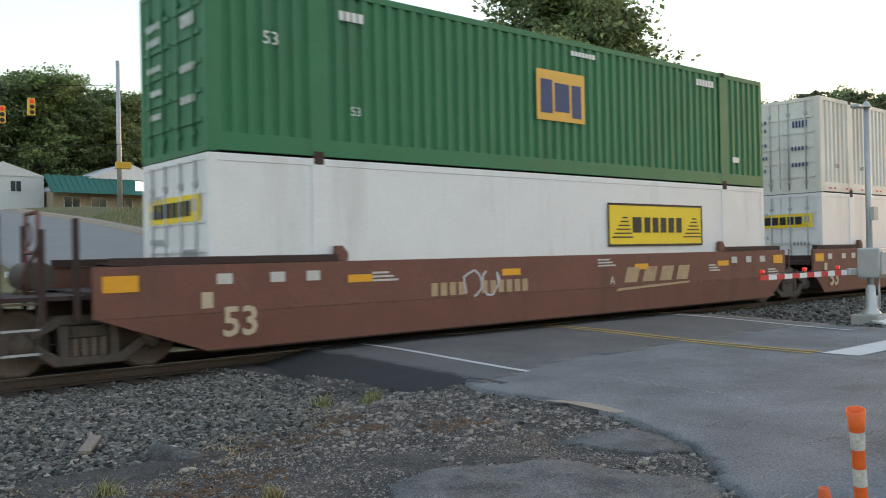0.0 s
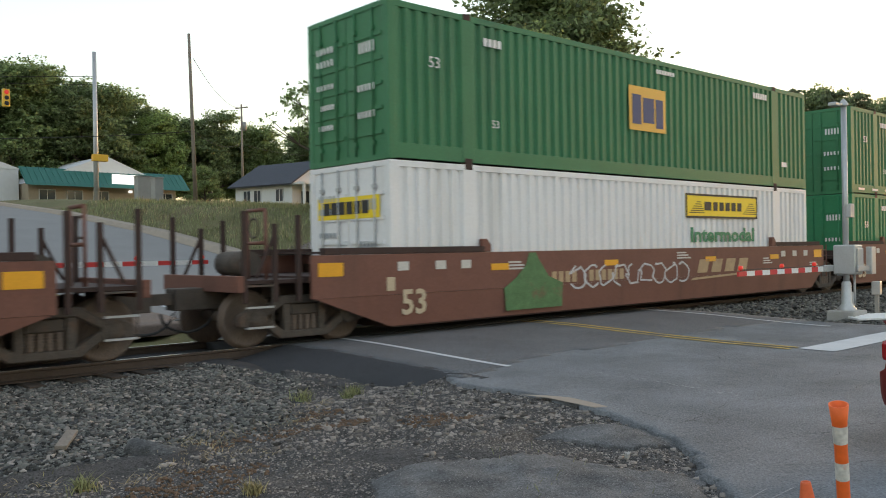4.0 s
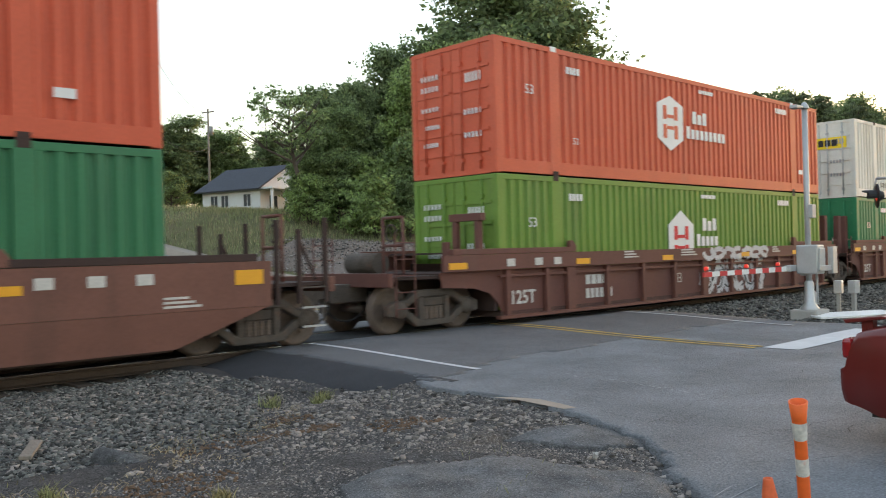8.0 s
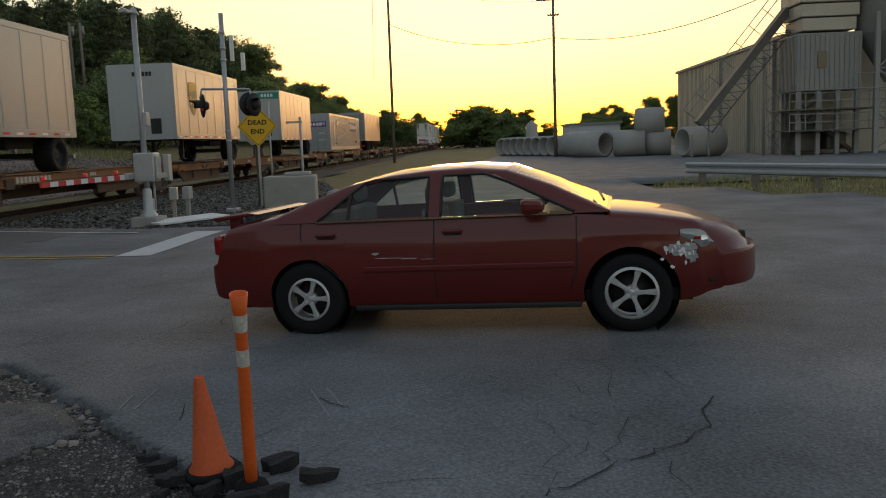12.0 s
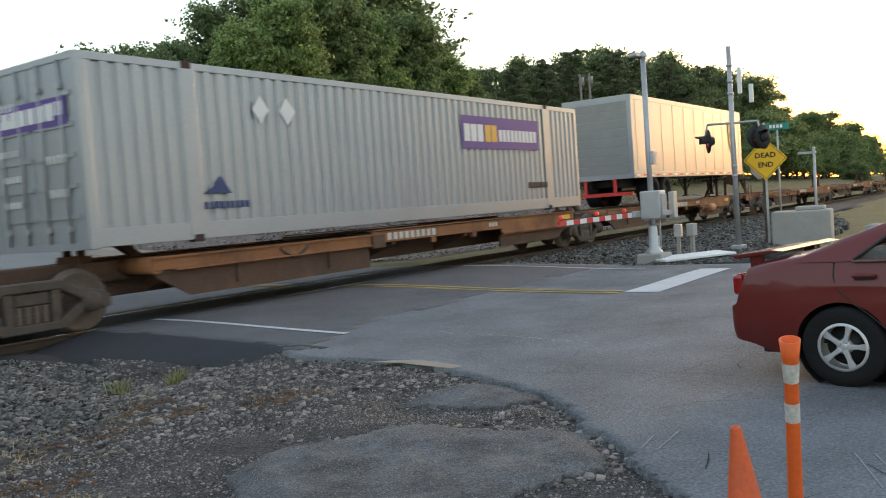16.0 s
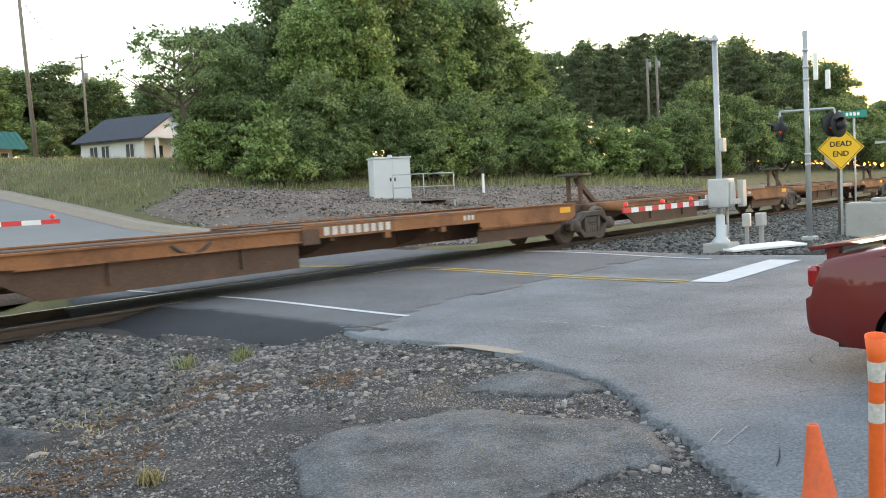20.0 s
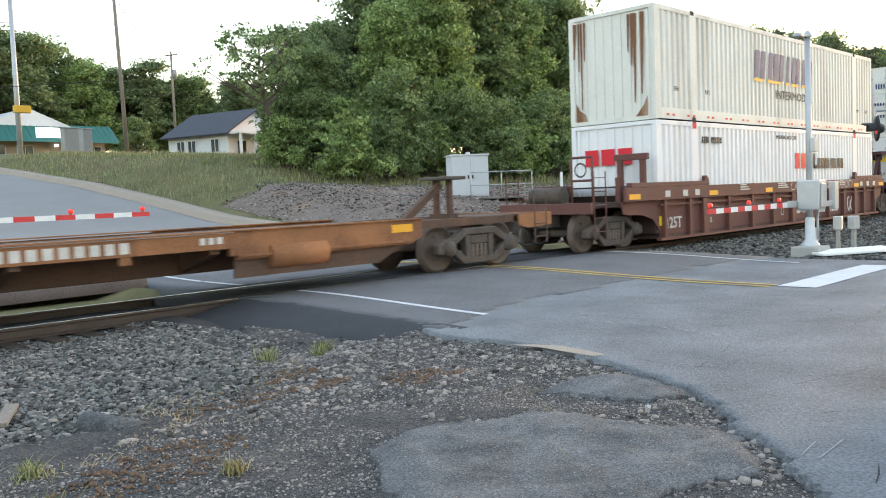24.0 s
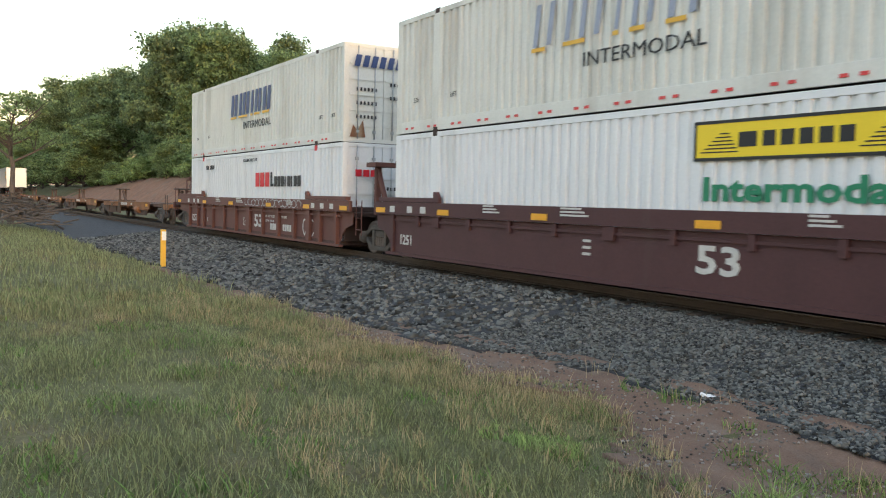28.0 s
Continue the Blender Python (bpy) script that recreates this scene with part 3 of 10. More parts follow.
def sheet(name, xs, ys, zf, mat, keep=None, skirt=0.0, kind="structure"):
    """A grid of ground from zf(x, y), with only the cells that keep(x, y) holds, and an edge skirt downwards."""
    xs, ys = np.asarray(xs), np.asarray(ys)
    nx, ny = len(xs), len(ys)
    verts = [(x, y, zf(x, y)) for x in xs for y in ys]
    faces = []
    for i in range(nx - 1):
        for j in range(ny - 1):
            if keep is None or keep((xs[i] + xs[i + 1]) / 2, (ys[j] + ys[j + 1]) / 2):
                a = i * ny + j
                faces.append((a, a + ny, a + ny + 1, a + 1))
    if skirt:
        cnt = {}
        for f in faces:
            for a, b in zip(f, f[1:] + f[:1]):
                k = (min(a, b), max(a, b))
                cnt[k] = None if k in cnt else (a, b)
        low = {}
        for e in cnt.values():
            if e:
                for v in e:
                    if v not in low:
                        low[v] = len(verts)
                        x, y, z = verts[v]
                        verts.append((x, y, z - skirt))
                faces.append((e[1], e[0], low[e[0]], low[e[1]]))
    me = bpy.data.meshes.new(name)
    me.from_pydata(verts, [], faces)
    me.materials.append(M[mat])
    me.polygons.foreach_set("use_smooth", [True] * len(me.polygons))
    ob = new(name, me)
    used = bmesh.new()
    used.from_mesh(me)
    bmesh.ops.delete(used, geom=[v for v in used.verts if not v.link_faces], context='VERTS')
    used.to_mesh(me)
    used.free()
    return tagged(ob, kind=kind)


def nz(x, y, s, k=0.0):
    return noise.noise((x * s, y * s, k))


_rng = np.random.default_rng(7)


def _rocks(count, kind):
    """Angular stones as unit shapes: vertices and triangles. kind: 'stone' a broken block, 'chip' a flat piece, 'grit' a small point."""
    bm = bmesh.new()
    if kind == 'grit':
        bmesh.ops.create_cone(bm, segments=4, radius1=1, radius2=0, depth=1.2, cap_ends=False)
    elif kind == 'chip':
        bmesh.ops.create_cone(bm, segments=5, radius1=1, radius2=0.5, depth=1.0, cap_ends=True, cap_tris=True)
    else:
        bmesh.ops.create_cube(bm, size=1.5)
    bmesh.ops.triangulate(bm, faces=list(bm.faces))
    base = np.array([v.co[:] for v in bm.verts])
    tri = np.array([[v.index for v in f.verts] for f in bm.faces])
    bm.free()
    shapes = []
    for _ in range(count):
        q = Matrix.Rotation(_rng.uniform(0, 6.28), 3, 'X') @ Matrix.Rotation(_rng.uniform(0, 6.28), 3, 'Y') if kind == 'stone' else Matrix.Identity(3)
        s = base * _rng.uniform(0.6, 1.25, (len(base), 1)) + _rng.uniform(-0.12, 0.12, base.shape)
        shapes.append((s @ np.array(q)) * _rng.uniform([0.8, 0.8, 0.55], [1.2, 1.2, 0.9]))
    return shapes, tri


def scatter(name, pts, sizes, mat, label="", category="", kind='stone'):
    """Stones strewn over points, as one mesh of stuff."""
    shapes, tri = _rocks(24, kind)
    pts, sizes = np.asarray(pts), np.asarray(sizes)
    n = len(pts)
    pick, ang = _rng.integers(0, 24, n), _rng.uniform(0, 6.283, n)
    V = np.stack(shapes)[pick] * sizes[:, None, None]
    c, s = np.cos(ang)[:, None], np.sin(ang)[:, None]
    V = np.stack([V[..., 0] * c - V[..., 1] * s, V[..., 0] * s + V[..., 1] * c, V[..., 2]], -1) + pts[:, None]
    k = V.shape[1]
    F = (tri[None] + (np.arange(n) * k)[:, None, None]).reshape(-1, 3)
    return soup(name, V.reshape(-1, 3), F, mat, label, category)


def soup(name, V, F, mat, label="", category="", kind="stuff"):
    me = bpy.data.meshes.new(name)
    F = np.asarray(F)
    me.vertices.add(len(V))
    me.vertices.foreach_set("co", np.asarray(V, np.float32).ravel())
    me.loops.add(F.size)
    me.loops.foreach_set("vertex_index", F.astype(np.int32).ravel())
    me.polygons.add(len(F))
    me.polygons.foreach_set("loop_start", np.arange(0, F.size, F.shape[1], dtype=np.int32))
    me.update(calc_edges=True)
    me.materials.append(M[mat])
    ob = new(name, me)
    return tagged(ob, label, category, kind=kind)


def blades(name, pts, heights, widths, lean, mat, label):
    """Grass blades, each a narrow bent strip of three triangles."""
    n = len(pts)
    ang = _rng.uniform(0, 6.283, n)
    d = np.stack([np.cos(ang), np.sin(ang)], 1)
    ln = _rng.uniform(0.1, 1, n) * lean
    la = _rng.uniform(0, 6.283, n)
    off = np.stack([np.cos(la) * ln, np.sin(la) * ln], 1) * heights[:, None]
    V = np.zeros((n, 5, 3))
    V[:, :, :2] = pts[:, None, :2]
    V[:, 0, :2] += d * widths[:, None]
    V[:, 1, :2] -= d * widths[:, None]
    V[:, 2, :2] += d * widths[:, None] * 0.7 + off * 0.35
    V[:, 3, :2] += -d * widths[:, None] * 0.7 + off * 0.35
    V[:, 4, :2] += off
    V[:, :, 2] = pts[:, None, 2] + np.stack([0 * heights, 0 * heights, heights * 0.55, heights * 0.55, heights], 1)
    t = np.array([[0, 1, 3], [0, 3, 2], [2, 3, 4]])
    F = (t[None] + (np.arange(n) * 5)[:, None, None]).reshape(-1, 3)
    return soup(name, V.reshape(-1, 3), F, mat, label, "grass")


# ---- ground ----
FAR_ROAD = ((2.4, 0), (4, 0.03), (10, 0.38), (16, 0.87), (21, 1.64), (28, 2.62), (42, 4.17), (60, 5.8), (120, 9), (900, 14))
BANK_R = ((2.4, -0.12), (5, -0.15), (8, 0.6), (11, 1.3), (18, 2.25), (23, 3.3), (28, 4.0), (42, 5.0), (60, 6.2), (120, 8.5), (900, 14))
BANK_L = ((2.4, -0.12), (5, -0.2), (7.5, 1.0), (10, 2.2), (13, 2.7), (20, 3.2), (40, 4.2), (60, 5.8), (120, 9), (900, 14))
NEAR_L = ((-900, -0.2), (-40, -0.15), (-13, -0.08), (-9, -0.25), (-6.6, -0.5), (-5.6, -0.55), (-3.4, -0.35), (-2.0, -0.16), (2.4, -0.16))
NEAR_R = ((-900, -0.15), (-12, -0.13), (-8, -0.16), (-5.5, -0.2), (-4.2, -0.32), (-2.2, -0.16), (2.4, -0.16))


def along(table, v):
    for (a, p), (b, q) in zip(table, table[1:]):
        if v <= b:
            k = min(max((v - a) / (b - a), 0), 1)
            return p + (q - p) * k
    return table[-1][1]


def blend(v, a, b):
    k = min(max((v - a) / (b - a), 0), 1)
    return k * k * (3 - 2 * k)


def height(x, y):
    """The lie of the land before roads are laid on it."""
    if y > 2.4:
        z = along(FAR_ROAD, y)
        z += (along(BANK_R, y) - z) * blend(x, 18.9, 23)
        z += (along(BANK_L, y) - z) * (1 - blend(x, -22, 4))
        z -= blend(x, 90, 260) * (z - 0.3) * 0.6
    else:
        z = along(NEAR_R, y)
        z += (along(NEAR_L, y) - z) * (1 - blend(x, -3, 3))
    return z + 0.03 * nz(x, y, 0.5) * (1 if abs(y) > 3 else 0.3)


PAVED = ((-40, 1.0), (-15, 2.6), (-12.6, 3.7), (-11.7, 4.5), (-11.0, 5.15), (-10.78, 5.39), (-10.34, 5.87), (-10.03, 6.18), (-9.86, 6.34), (-9.54, 6.77), (-9.26, 7.04), (-8.86, 7.23), (-8.41, 7.44),
         (-7.89, 7.67), (-7.33, 7.8), (-6.71, 7.93), (-5.7, 7.8), (-5.3, 8.0), (-4.9, 8.28), (3, 8.3))


def paved_edge(y):
    return along(PAVED, y) + 0.05 * nz(3, y, 1.7) + 0.05 * nz(9, y, 5.5)


LAWN_FRONT = ((-28, 15), (-22, 21.4), (-19.4, 24.2), (-18.2, 28.2), (-18.0, 29.0))
LAWN_BACK = ((-28, 31), (-26.4, 31), (-20.4, 33), (-18.2, 28.6))


def lawn(x, y):
    return -28 < y < -18.1 and along(LAWN_FRONT, y) + 0.4 * nz(x, y, 0.8) < x < along(LAWN_BACK, y) + 0.3 * nz(x, y, 0.7)


def near_paved(x, y):
    if lawn(x, y):
        return False
    if x < paved_edge(y):
        return False
    if y > -4.9 + 0.25 * nz(x, 1, 0.8):
        return x < 18.6 and y < -0.85
    if x > 18.4 + 0.15 * nz(5, y, 2) and y > -8.3 - (x - 18.4) * 0.09 + 0.2 * nz(x, 2, 0.5):
        return False
    return y > -60 and x < 130


def road_top(x, y):
    if y > 2.4:
        return along(FAR_ROAD, y) + 0.05
    z = -0.09 + 0.085 * blend(y, -6.0, -1.6)
    return z + 0.012 * nz(x, y, 0.35) - 0.06 * math.exp(-((x - 8.5) ** 2 + (y + 10.8) ** 2) / 4)


def spread(*runs):
    out = []
    for a, b, d in runs:
        out += list(np.arange(a, b, d))
    return out + [runs[-1][1]]


def ground_height(x, y):
    z = height(x, y)
    if y <= 2.4:
        if x > paved_edge(y) - 0.3 and x < 130:
            z = min(z, -0.3)
    elif 8.4 < x < 19.0:
        z = min(z, along(FAR_ROAD, y) - 0.12)
    if abs(y) < 1.7:
        z = min(z, -0.3)
    if 3.5 < x < 9 and -6.5 < y < 0:
        z -= 0.16
    elif x <= 3.5 and -4.7 < y < 0 or -30 < x < 8.3 and 0 <= y < 9:
        z -= 0.16
    return z


_gx = spread((-2500, -200, 230), (-200, -40, 16), (-40, 30, 0.7), (30, 90, 3), (90, 300, 21), (300, 2500, 220))
_gy = spread((-2500, -200, 230), (-200, -40, 20), (-40, -16, 2), (-16, 4, 0.45), (4, 30, 1.3), (30, 100, 7), (100, 300, 25), (300, 2500, 220))
ground = sheet("ground", _gx, _gy, ground_height, "ground")
tagged(ground, "grassy ground with dry and bare patches", "ground")

road = sheet("road", spread((2.5, 9, 0.09), (9, 24, 0.22), (24, 130, 2.5)), spread((-60, -16, 2.0), (-16, -12, 0.18), (-12, -5.4, 0.09), (-5.4, -0.84, 0.18)), road_top, "asphalt", near_paved, 0.14)
tagged(road, "worn grey asphalt road and yard with cracks", "road")
apron = sheet("crossing_apron", spread((7.3, 18.7, 0.2)), spread((-5.4, -0.85, 0.15)), lambda x, y: road_top(x, y) + 0.006, "asphalt_mid",
              lambda x, y: x < 18.5 and x > paved_edge(y) + 0.05 and y > -4.7 + 0.35 * nz(x, 1, 0.8) - 0.9 * (1 - blend(x, 7.6, 10.5)), 0.05)
tagged(apron, "darker asphalt apron beside the railway crossing", "road")
_mid = sheet("crossing_panel", spread((7.6, 18.6, 0.5)), [-0.62, -0.3, 0, 0.3, 0.62], lambda x, y: -0.006, "asphalt_new", None, 0.16)
tagged(_mid, "dark asphalt panel between the rails", "road")
far_apron = sheet("far_crossing_apron", spread((8.6, 18.6, 0.5)), spread((0.85, 5.2, 0.25)), lambda x, y: 0.0 if y < 2.4 else road_top(x, y) - 0.05, "asphalt_mid",
                  lambda x, y: y < 4.6 + 0.5 * nz(x, 4, 0.6), 0.15)
tagged(far_apron, "dark asphalt apron beyond the rails", "road")
far_lane = sheet("far_road", spread((8.6, 17.75, 0.6)), spread((3.6, 4, 0.2), (4, 60, 1.2), (60, 160, 10)), lambda x, y: road_top(x, y) - 0.056,
                 "far_road", None, 0.2)
tagged(far_lane, "pale asphalt road climbing away beyond the tracks", "road")
FOOT = ((-6.0, 8.3), (-5.4, 7.95), (-4.3, 7.8), (-3.6, 7.5), (-2.4, 6.98), (-0.9, 6.75))


def slope_top(x, y):
    f = along(FOOT, y)
    return -0.33 + (road_top(x, y) + 0.333) * min(max((x - f + 0.12) / (8.35 - f), 0), 1) ** 0.8 + 0.012 * nz(x, y, 3)


slope = sheet("asphalt_slope", spread((6.5, 8.45, 0.07)), spread((-5.6, -0.95, 0.1)), slope_top, "asphalt_new",
              lambda x, y: x > along(FOOT, y) - 0.1 + 0.08 * nz(2, y, 2) and x < 8.42, 0.1)
tagged(slope, "black fresh asphalt slope at the crossing's edge", "road")


BALLAST_EDGE = ((-140, 6.1), (-20, 6.05), (-14, 5.9), (-11, 5.6), (-9, 5.2), (-7, 4.95), (-5, 5.05), (-2.4, 5.1), (-1.0, 6.0), (0, 6.3), (3, 6.7), (4.5, 6.4), (5.4, 5.7), (6.2, 4.6), (7.0, 3.4), (7.3, 3.0))


def gravel_zone(x, y):
    if y > (-3.2 if x < 6 else -1.9) or y < -16.5:
        return False
    if y > -5.0 and x > along(FOOT, y) + 0.15:
        return False
    if -y < along(BALLAST_EDGE, x) - 0.5:
        return False
    return -0.2 + 0.9 * nz(x, y, 0.5) + 0.25 * (y + 9) * (1 if y < -9 else 0) < x and x < paved_edge(y) + 0.25


def gravel_top(x, y):
    """The uneven top of the bare shoulder, with ruts and small hollows."""
    z = height(x, y) + 0.035 + 0.035 * nz(x, y, 1.3) + 0.02 * nz(x, y, 3.1, 4) + 0.012 * nz(x, y, 6.5)
    return z + (road_top(x, y) - 0.045 - z) * blend(x, paved_edge(y) - 0.5, paved_edge(y) - 0.05)


gravel = sheet("gravel_shoulder", spread((-2.5, 2, 0.16), (2, 8.4, 0.09)), spread((-16.5, -12, 0.16), (-12, -1.9, 0.09)), gravel_top, "gravel", gravel_zone, 0.1)
tagged(gravel, "bare dirt and gravel shoulder beside the road", "ground")


CRUST = ((4.3, -8.65), (4.5, -8.33), (5.04, -8.27), (5.57, -8.58), (5.92, -8.87), (5.95, -9.35), (6.12, -9.75), (6.1, -9.98), (5.8, -10.22), (5.46, -10.42), (5.16, -10.2), (4.65, -10.1), (4.2, -9.95), (3.7, -9.6), (4.05, -9.0))
SKIN = ((6.35, -8.18), (7.05, -8.2), (7.5, -8.5), (7.3, -9.0), (6.95, -9.3), (6.68, -9.07), (6.5, -8.64))


def inside(poly, x, y):
    odd = False
    for (ax, ay), (bx, by) in zip(poly, poly[1:] + poly[:1]):
        if (ay > y) != (by > y) and x < ax + (y - ay) / (by - ay) * (bx - ax):
            odd = not odd
    return odd


def tongue(x, y):
    u, v = x + 0.09 * nz(x, y, 2.2) + 0.05 * nz(x, y, 7), y + 0.09 * nz(x, y, 2.2, 9) + 0.05 * nz(x, y, 7, 9)
    return inside(CRUST, u, v) or (inside(SKIN, u, v) and x < paved_edge(y))


def crust_top(x, y):
    """A thin broken skin that thins out to its ragged edge."""
    n = sum(tongue(x + a, y + b) for a, b in ((0.12, 0), (-0.12, 0), (0, 0.12), (0, -0.12), (0.22, 0.1), (-0.22, -0.1)))
    return gravel_top(x, y) + 0.004 + 0.006 * n + 0.012 * nz(x, y, 2.6, 2) + 0.007 * nz(x, y, 9)


crust = sheet("asphalt_crust", spread((3.4, 7.6, 0.045)), spread((-10.7, -7.8, 0.045)), crust_top, "old_asphalt", tongue, 0.03)
tagged(crust, "crumbling sheet of old asphalt in the gravel", "ground")


def ballast_top(x, y):
    d = abs(y)
    if y < 0 and x < 7.2:
        w = along(BALLAST_EDGE, x)
        fall = max(0.04, -0.17 - height(x, -w))
        return -0.13 - fall * blend(d, 1.6, w) - 0.075 * (1 - blend(x, 6.0, 7.1)) * (1 - blend(d, 1.4, 2.7)) + 0.012 * nz(x, y, 6)
    elif y < 0 and 18 < x < 60:
        return max(-0.13 - 0.3 * blend(d, 1.6, 3.3), height(x, y) + 0.05) + 0.015 * nz(x, y, 6)
    else:
        w, fall = 3.3, 0.32
    return -0.13 - fall * blend(d, 1.6, w) + 0.015 * nz(x, y, 6)


def ballast_zone(x, y):
    if 7.2 < x < 18.8 and y < 0:
        return False
    if 8.6 < x < 18.8:
        return False
    w = 3.6 + (3.6 * (1 - blend(x, 30, 50)) if y < 0 else 0) if y > 0 or x > 18 else along(BALLAST_EDGE, x)
    return abs(y) < w + 0.35 * nz(x, 3, 0.9) + 0.12 * nz(x, y, 3)


ballast = sheet("ballast_bed", spread((-140, -30, 5), (-30, 40, 0.3), (40, 420, 6)), spread((-7.6, 3.9, 0.16)), ballast_top, "ballast", ballast_zone, 0.3)
tagged(ballast, "grey crushed-stone bed under the track", "ground")
DIRT_EDGE = ((-24, 6.1), (-15, 6.05), (-11, 6.15), (-9.5, 5.85), (-7, 5.8), (-6.3, 5.6), (-5.5, 6.0), (-4.8, 6.5), (-4.2, 6.9), (-3, 7.5), (-0.6, 8.0), (0, 6.2), (2.5, 6.2))


def bare(x, y):
    """The bare dirt between the ballast's foot and the grass, with ragged edges."""
    return along(BALLAST_EDGE, x) - 0.5 < -y < along(DIRT_EDGE, x) + 0.3 + 0.35 * nz(x, y, 0.9) + 0.2 * nz(x, y, 3.1)


strip = sheet("dirt_strip", spread((-24, 2.5, 0.16)), spread((-9.2, -4.5, 0.12)), lambda x, y: height(x, y) + 0.025 + 0.035 * nz(x, y, 1.6) + 0.015 * nz(x, y, 6), "strip_dirt", bare, 0.06)
tagged(strip, "bare brown dirt with small stones between grass and ballast", "ground")
verge = sheet("gravel_verge", spread((-30, 8.6, 0.8)), spread((2.8, 10.5, 0.5)), lambda x, y: height(x, y) + 0.14 + 0.04 * nz(x, y, 0.9), "far_gravel", lambda x, y: y < 9.0 + nz(x, y, 0.4), 0.2)
tagged(verge, "stony verge along the far side of the track", "ground")
def bank_limit(x):
    return 19.0 - 3.0 * blend(x, 20, 28) - 1.2 * blend(x, 28, 34) - 5.3 * blend(x, 34, 60)


bank = sheet("gravel_bank", spread((19.0, 75, 0.8)), spread((3.4, 21, 0.6)), lambda x, y: height(x, y) + 0.04 + 0.06 * nz(x, y, 0.7), "far_gravel",
             lambda x, y: y < bank_limit(x) + 1.2 * nz(x, y, 0.3) and y - 3 < (x - 18.2) * 9 + 1.5 * nz(x, y, 0.6), 0.1)
tagged(bank, "reddish gravel bank beside the track", "ground")


def bank_top(x, y):
    """The earth bank west of the road: it climbs from the track and falls again under the trees."""
    rise = blend(-x, 22, 38) * (1 - blend(-x, 95, 135)) * blend(y, 5.2, 9.5) * (1 - blend(y, 14, 21))
    return height(x, y) + 0.05 + 0.2 * nz(x, y, 0.3) * blend(y, 4.5, 6) + 0.9 * rise


earth = sheet("earth_bank", spread((-140, -14, 2.0)), spread((4.5, 22, 0.7)), bank_top, "dirt",
              lambda x, y: 5.0 + nz(x, 1, 0.2) < y < 20.5 + 1.0 * nz(x, 2, 0.15), 0.1)
tagged(earth, "bare reddish earth bank beside the track", "ground")
kerb = sheet("kerb", [17.75, 18.35, 18.37, 18.55, 19.1], spread((4.6, 60, 1.2)), lambda x, y: along(FAR_ROAD, y) + (0.02 if x < 18.36 else 0.12), "kerb", None, 0.2)
tagged(kerb, "pale concrete kerb along the far road", "kerb")


# ---- road markings ----
def stripe(name, pts, width, mat, lift=0.012, label="", parent=None):
    """A painted stripe along points on the road."""
    bm = bmesh.new()
    last = None
    P = [Vector(p) for p in pts]
    for i, p in enumerate(P):
        d = (P[min(i + 1, len(P) - 1)] - P[max(i - 1, 0)]).normalized()
        s = Vector((d.y, -d.x)) * width / 2
        row = [bm.verts.new((q.x, q.y, road_top(q.x, q.y) + lift)) for q in (p - s, p + s)]
        if last:
            bm.faces.new((last[0], last[1], row[1], row[0]))
        last = row
    bmesh.ops.recalc_face_normals(bm, faces=list(bm.faces))
    for f in bm.faces:
        if f.normal.z < 0:
            f.normal_flip()
    return tagged(part(name, bm, mat), label, "road marking", kind="structure")


def line(a, b, n=24):
    return [(a[0] + (b[0] - a[0]) * k / n, a[1] + (b[1] - a[1]) * k / n) for k in range(n + 1)]


stripe("edge_line", line((9.4, -0.9), (9.22, -5.15)), 0.11, "white_line", 0.012, "white edge line painted on the road")
for dx in (-0.13, 0.13):
    stripe("centre_line", line((14.15 + dx, -0.9), (13.7 + dx, -7.0)), 0.1, "yellow_line", 0.012, "worn yellow centre line on the road")
for _y0, _y1, _up in ((0.9, 2.35, 0.02), (2.45, 9.0, -0.04)):
    stripe("edge_line", line((9.45 + 0.05 * (_y0 - 0.9), _y0), (9.45 + 0.05 * (_y1 - 0.9), _y1)), 0.11, "white_line", _up, "white edge line painted on the road")
    for dx in (-0.13, 0.13):
        stripe("centre_line", line((14.15 + dx, _y0), (14.15 + dx, _y1)), 0.1, "yellow_line", _up, "worn yellow centre line on the road")
stripe("edge_line", line((18.3, -0.9), (17.5, -5.9)), 0.11, "white_line", 0.012, "white edge line painted on the road")
stripe("stop_line", line((13.72, -7.34), (17.42, -7.38)), 0.58, "white_line", 0.008, "white stop line painted across the lane")
_rim = bmesh.new()
_rim.faces.new([_rim.verts.new((x, y, road_top(x, y) + 0.004)) for x, y in ((7.74, -6.75), (7.9, -6.95), (7.99, -7.25), (7.93, -7.6), (7.86, -7.86), (7.72, -7.8), (7.76, -7.4), (7.8, -7.1))])
for f in _rim.faces:
    f.normal_update()
    if f.normal.z < 0:
        f.normal_flip()
tagged(part("worn_road_edge", _rim, "kerb"), "pale worn rim of the asphalt's edge", "road edge", kind="structure")

# ---- track ----
track = tagged(new("railway_track"), "single railway track on wooden sleepers", "track", kind="structure")


def rail_section(y):
    pts = [(-0.07, -0.17), (0.07, -0.17), (0.07, -0.155), (0.012, -0.135), (0.012, -0.045), (0.036, -0.035), (0.036, -0.004), (-0.036, -0.004), (-0.036, -0.035), (-0.012, -0.045), (-0.012, -0.135), (-0.07, -0.155)]
    bm = slab(pts, -500, 420)
    return moved(bm, Matrix.Translation((0, y, 0)) @ pose(0, 0, 0, 0, 0, 90))


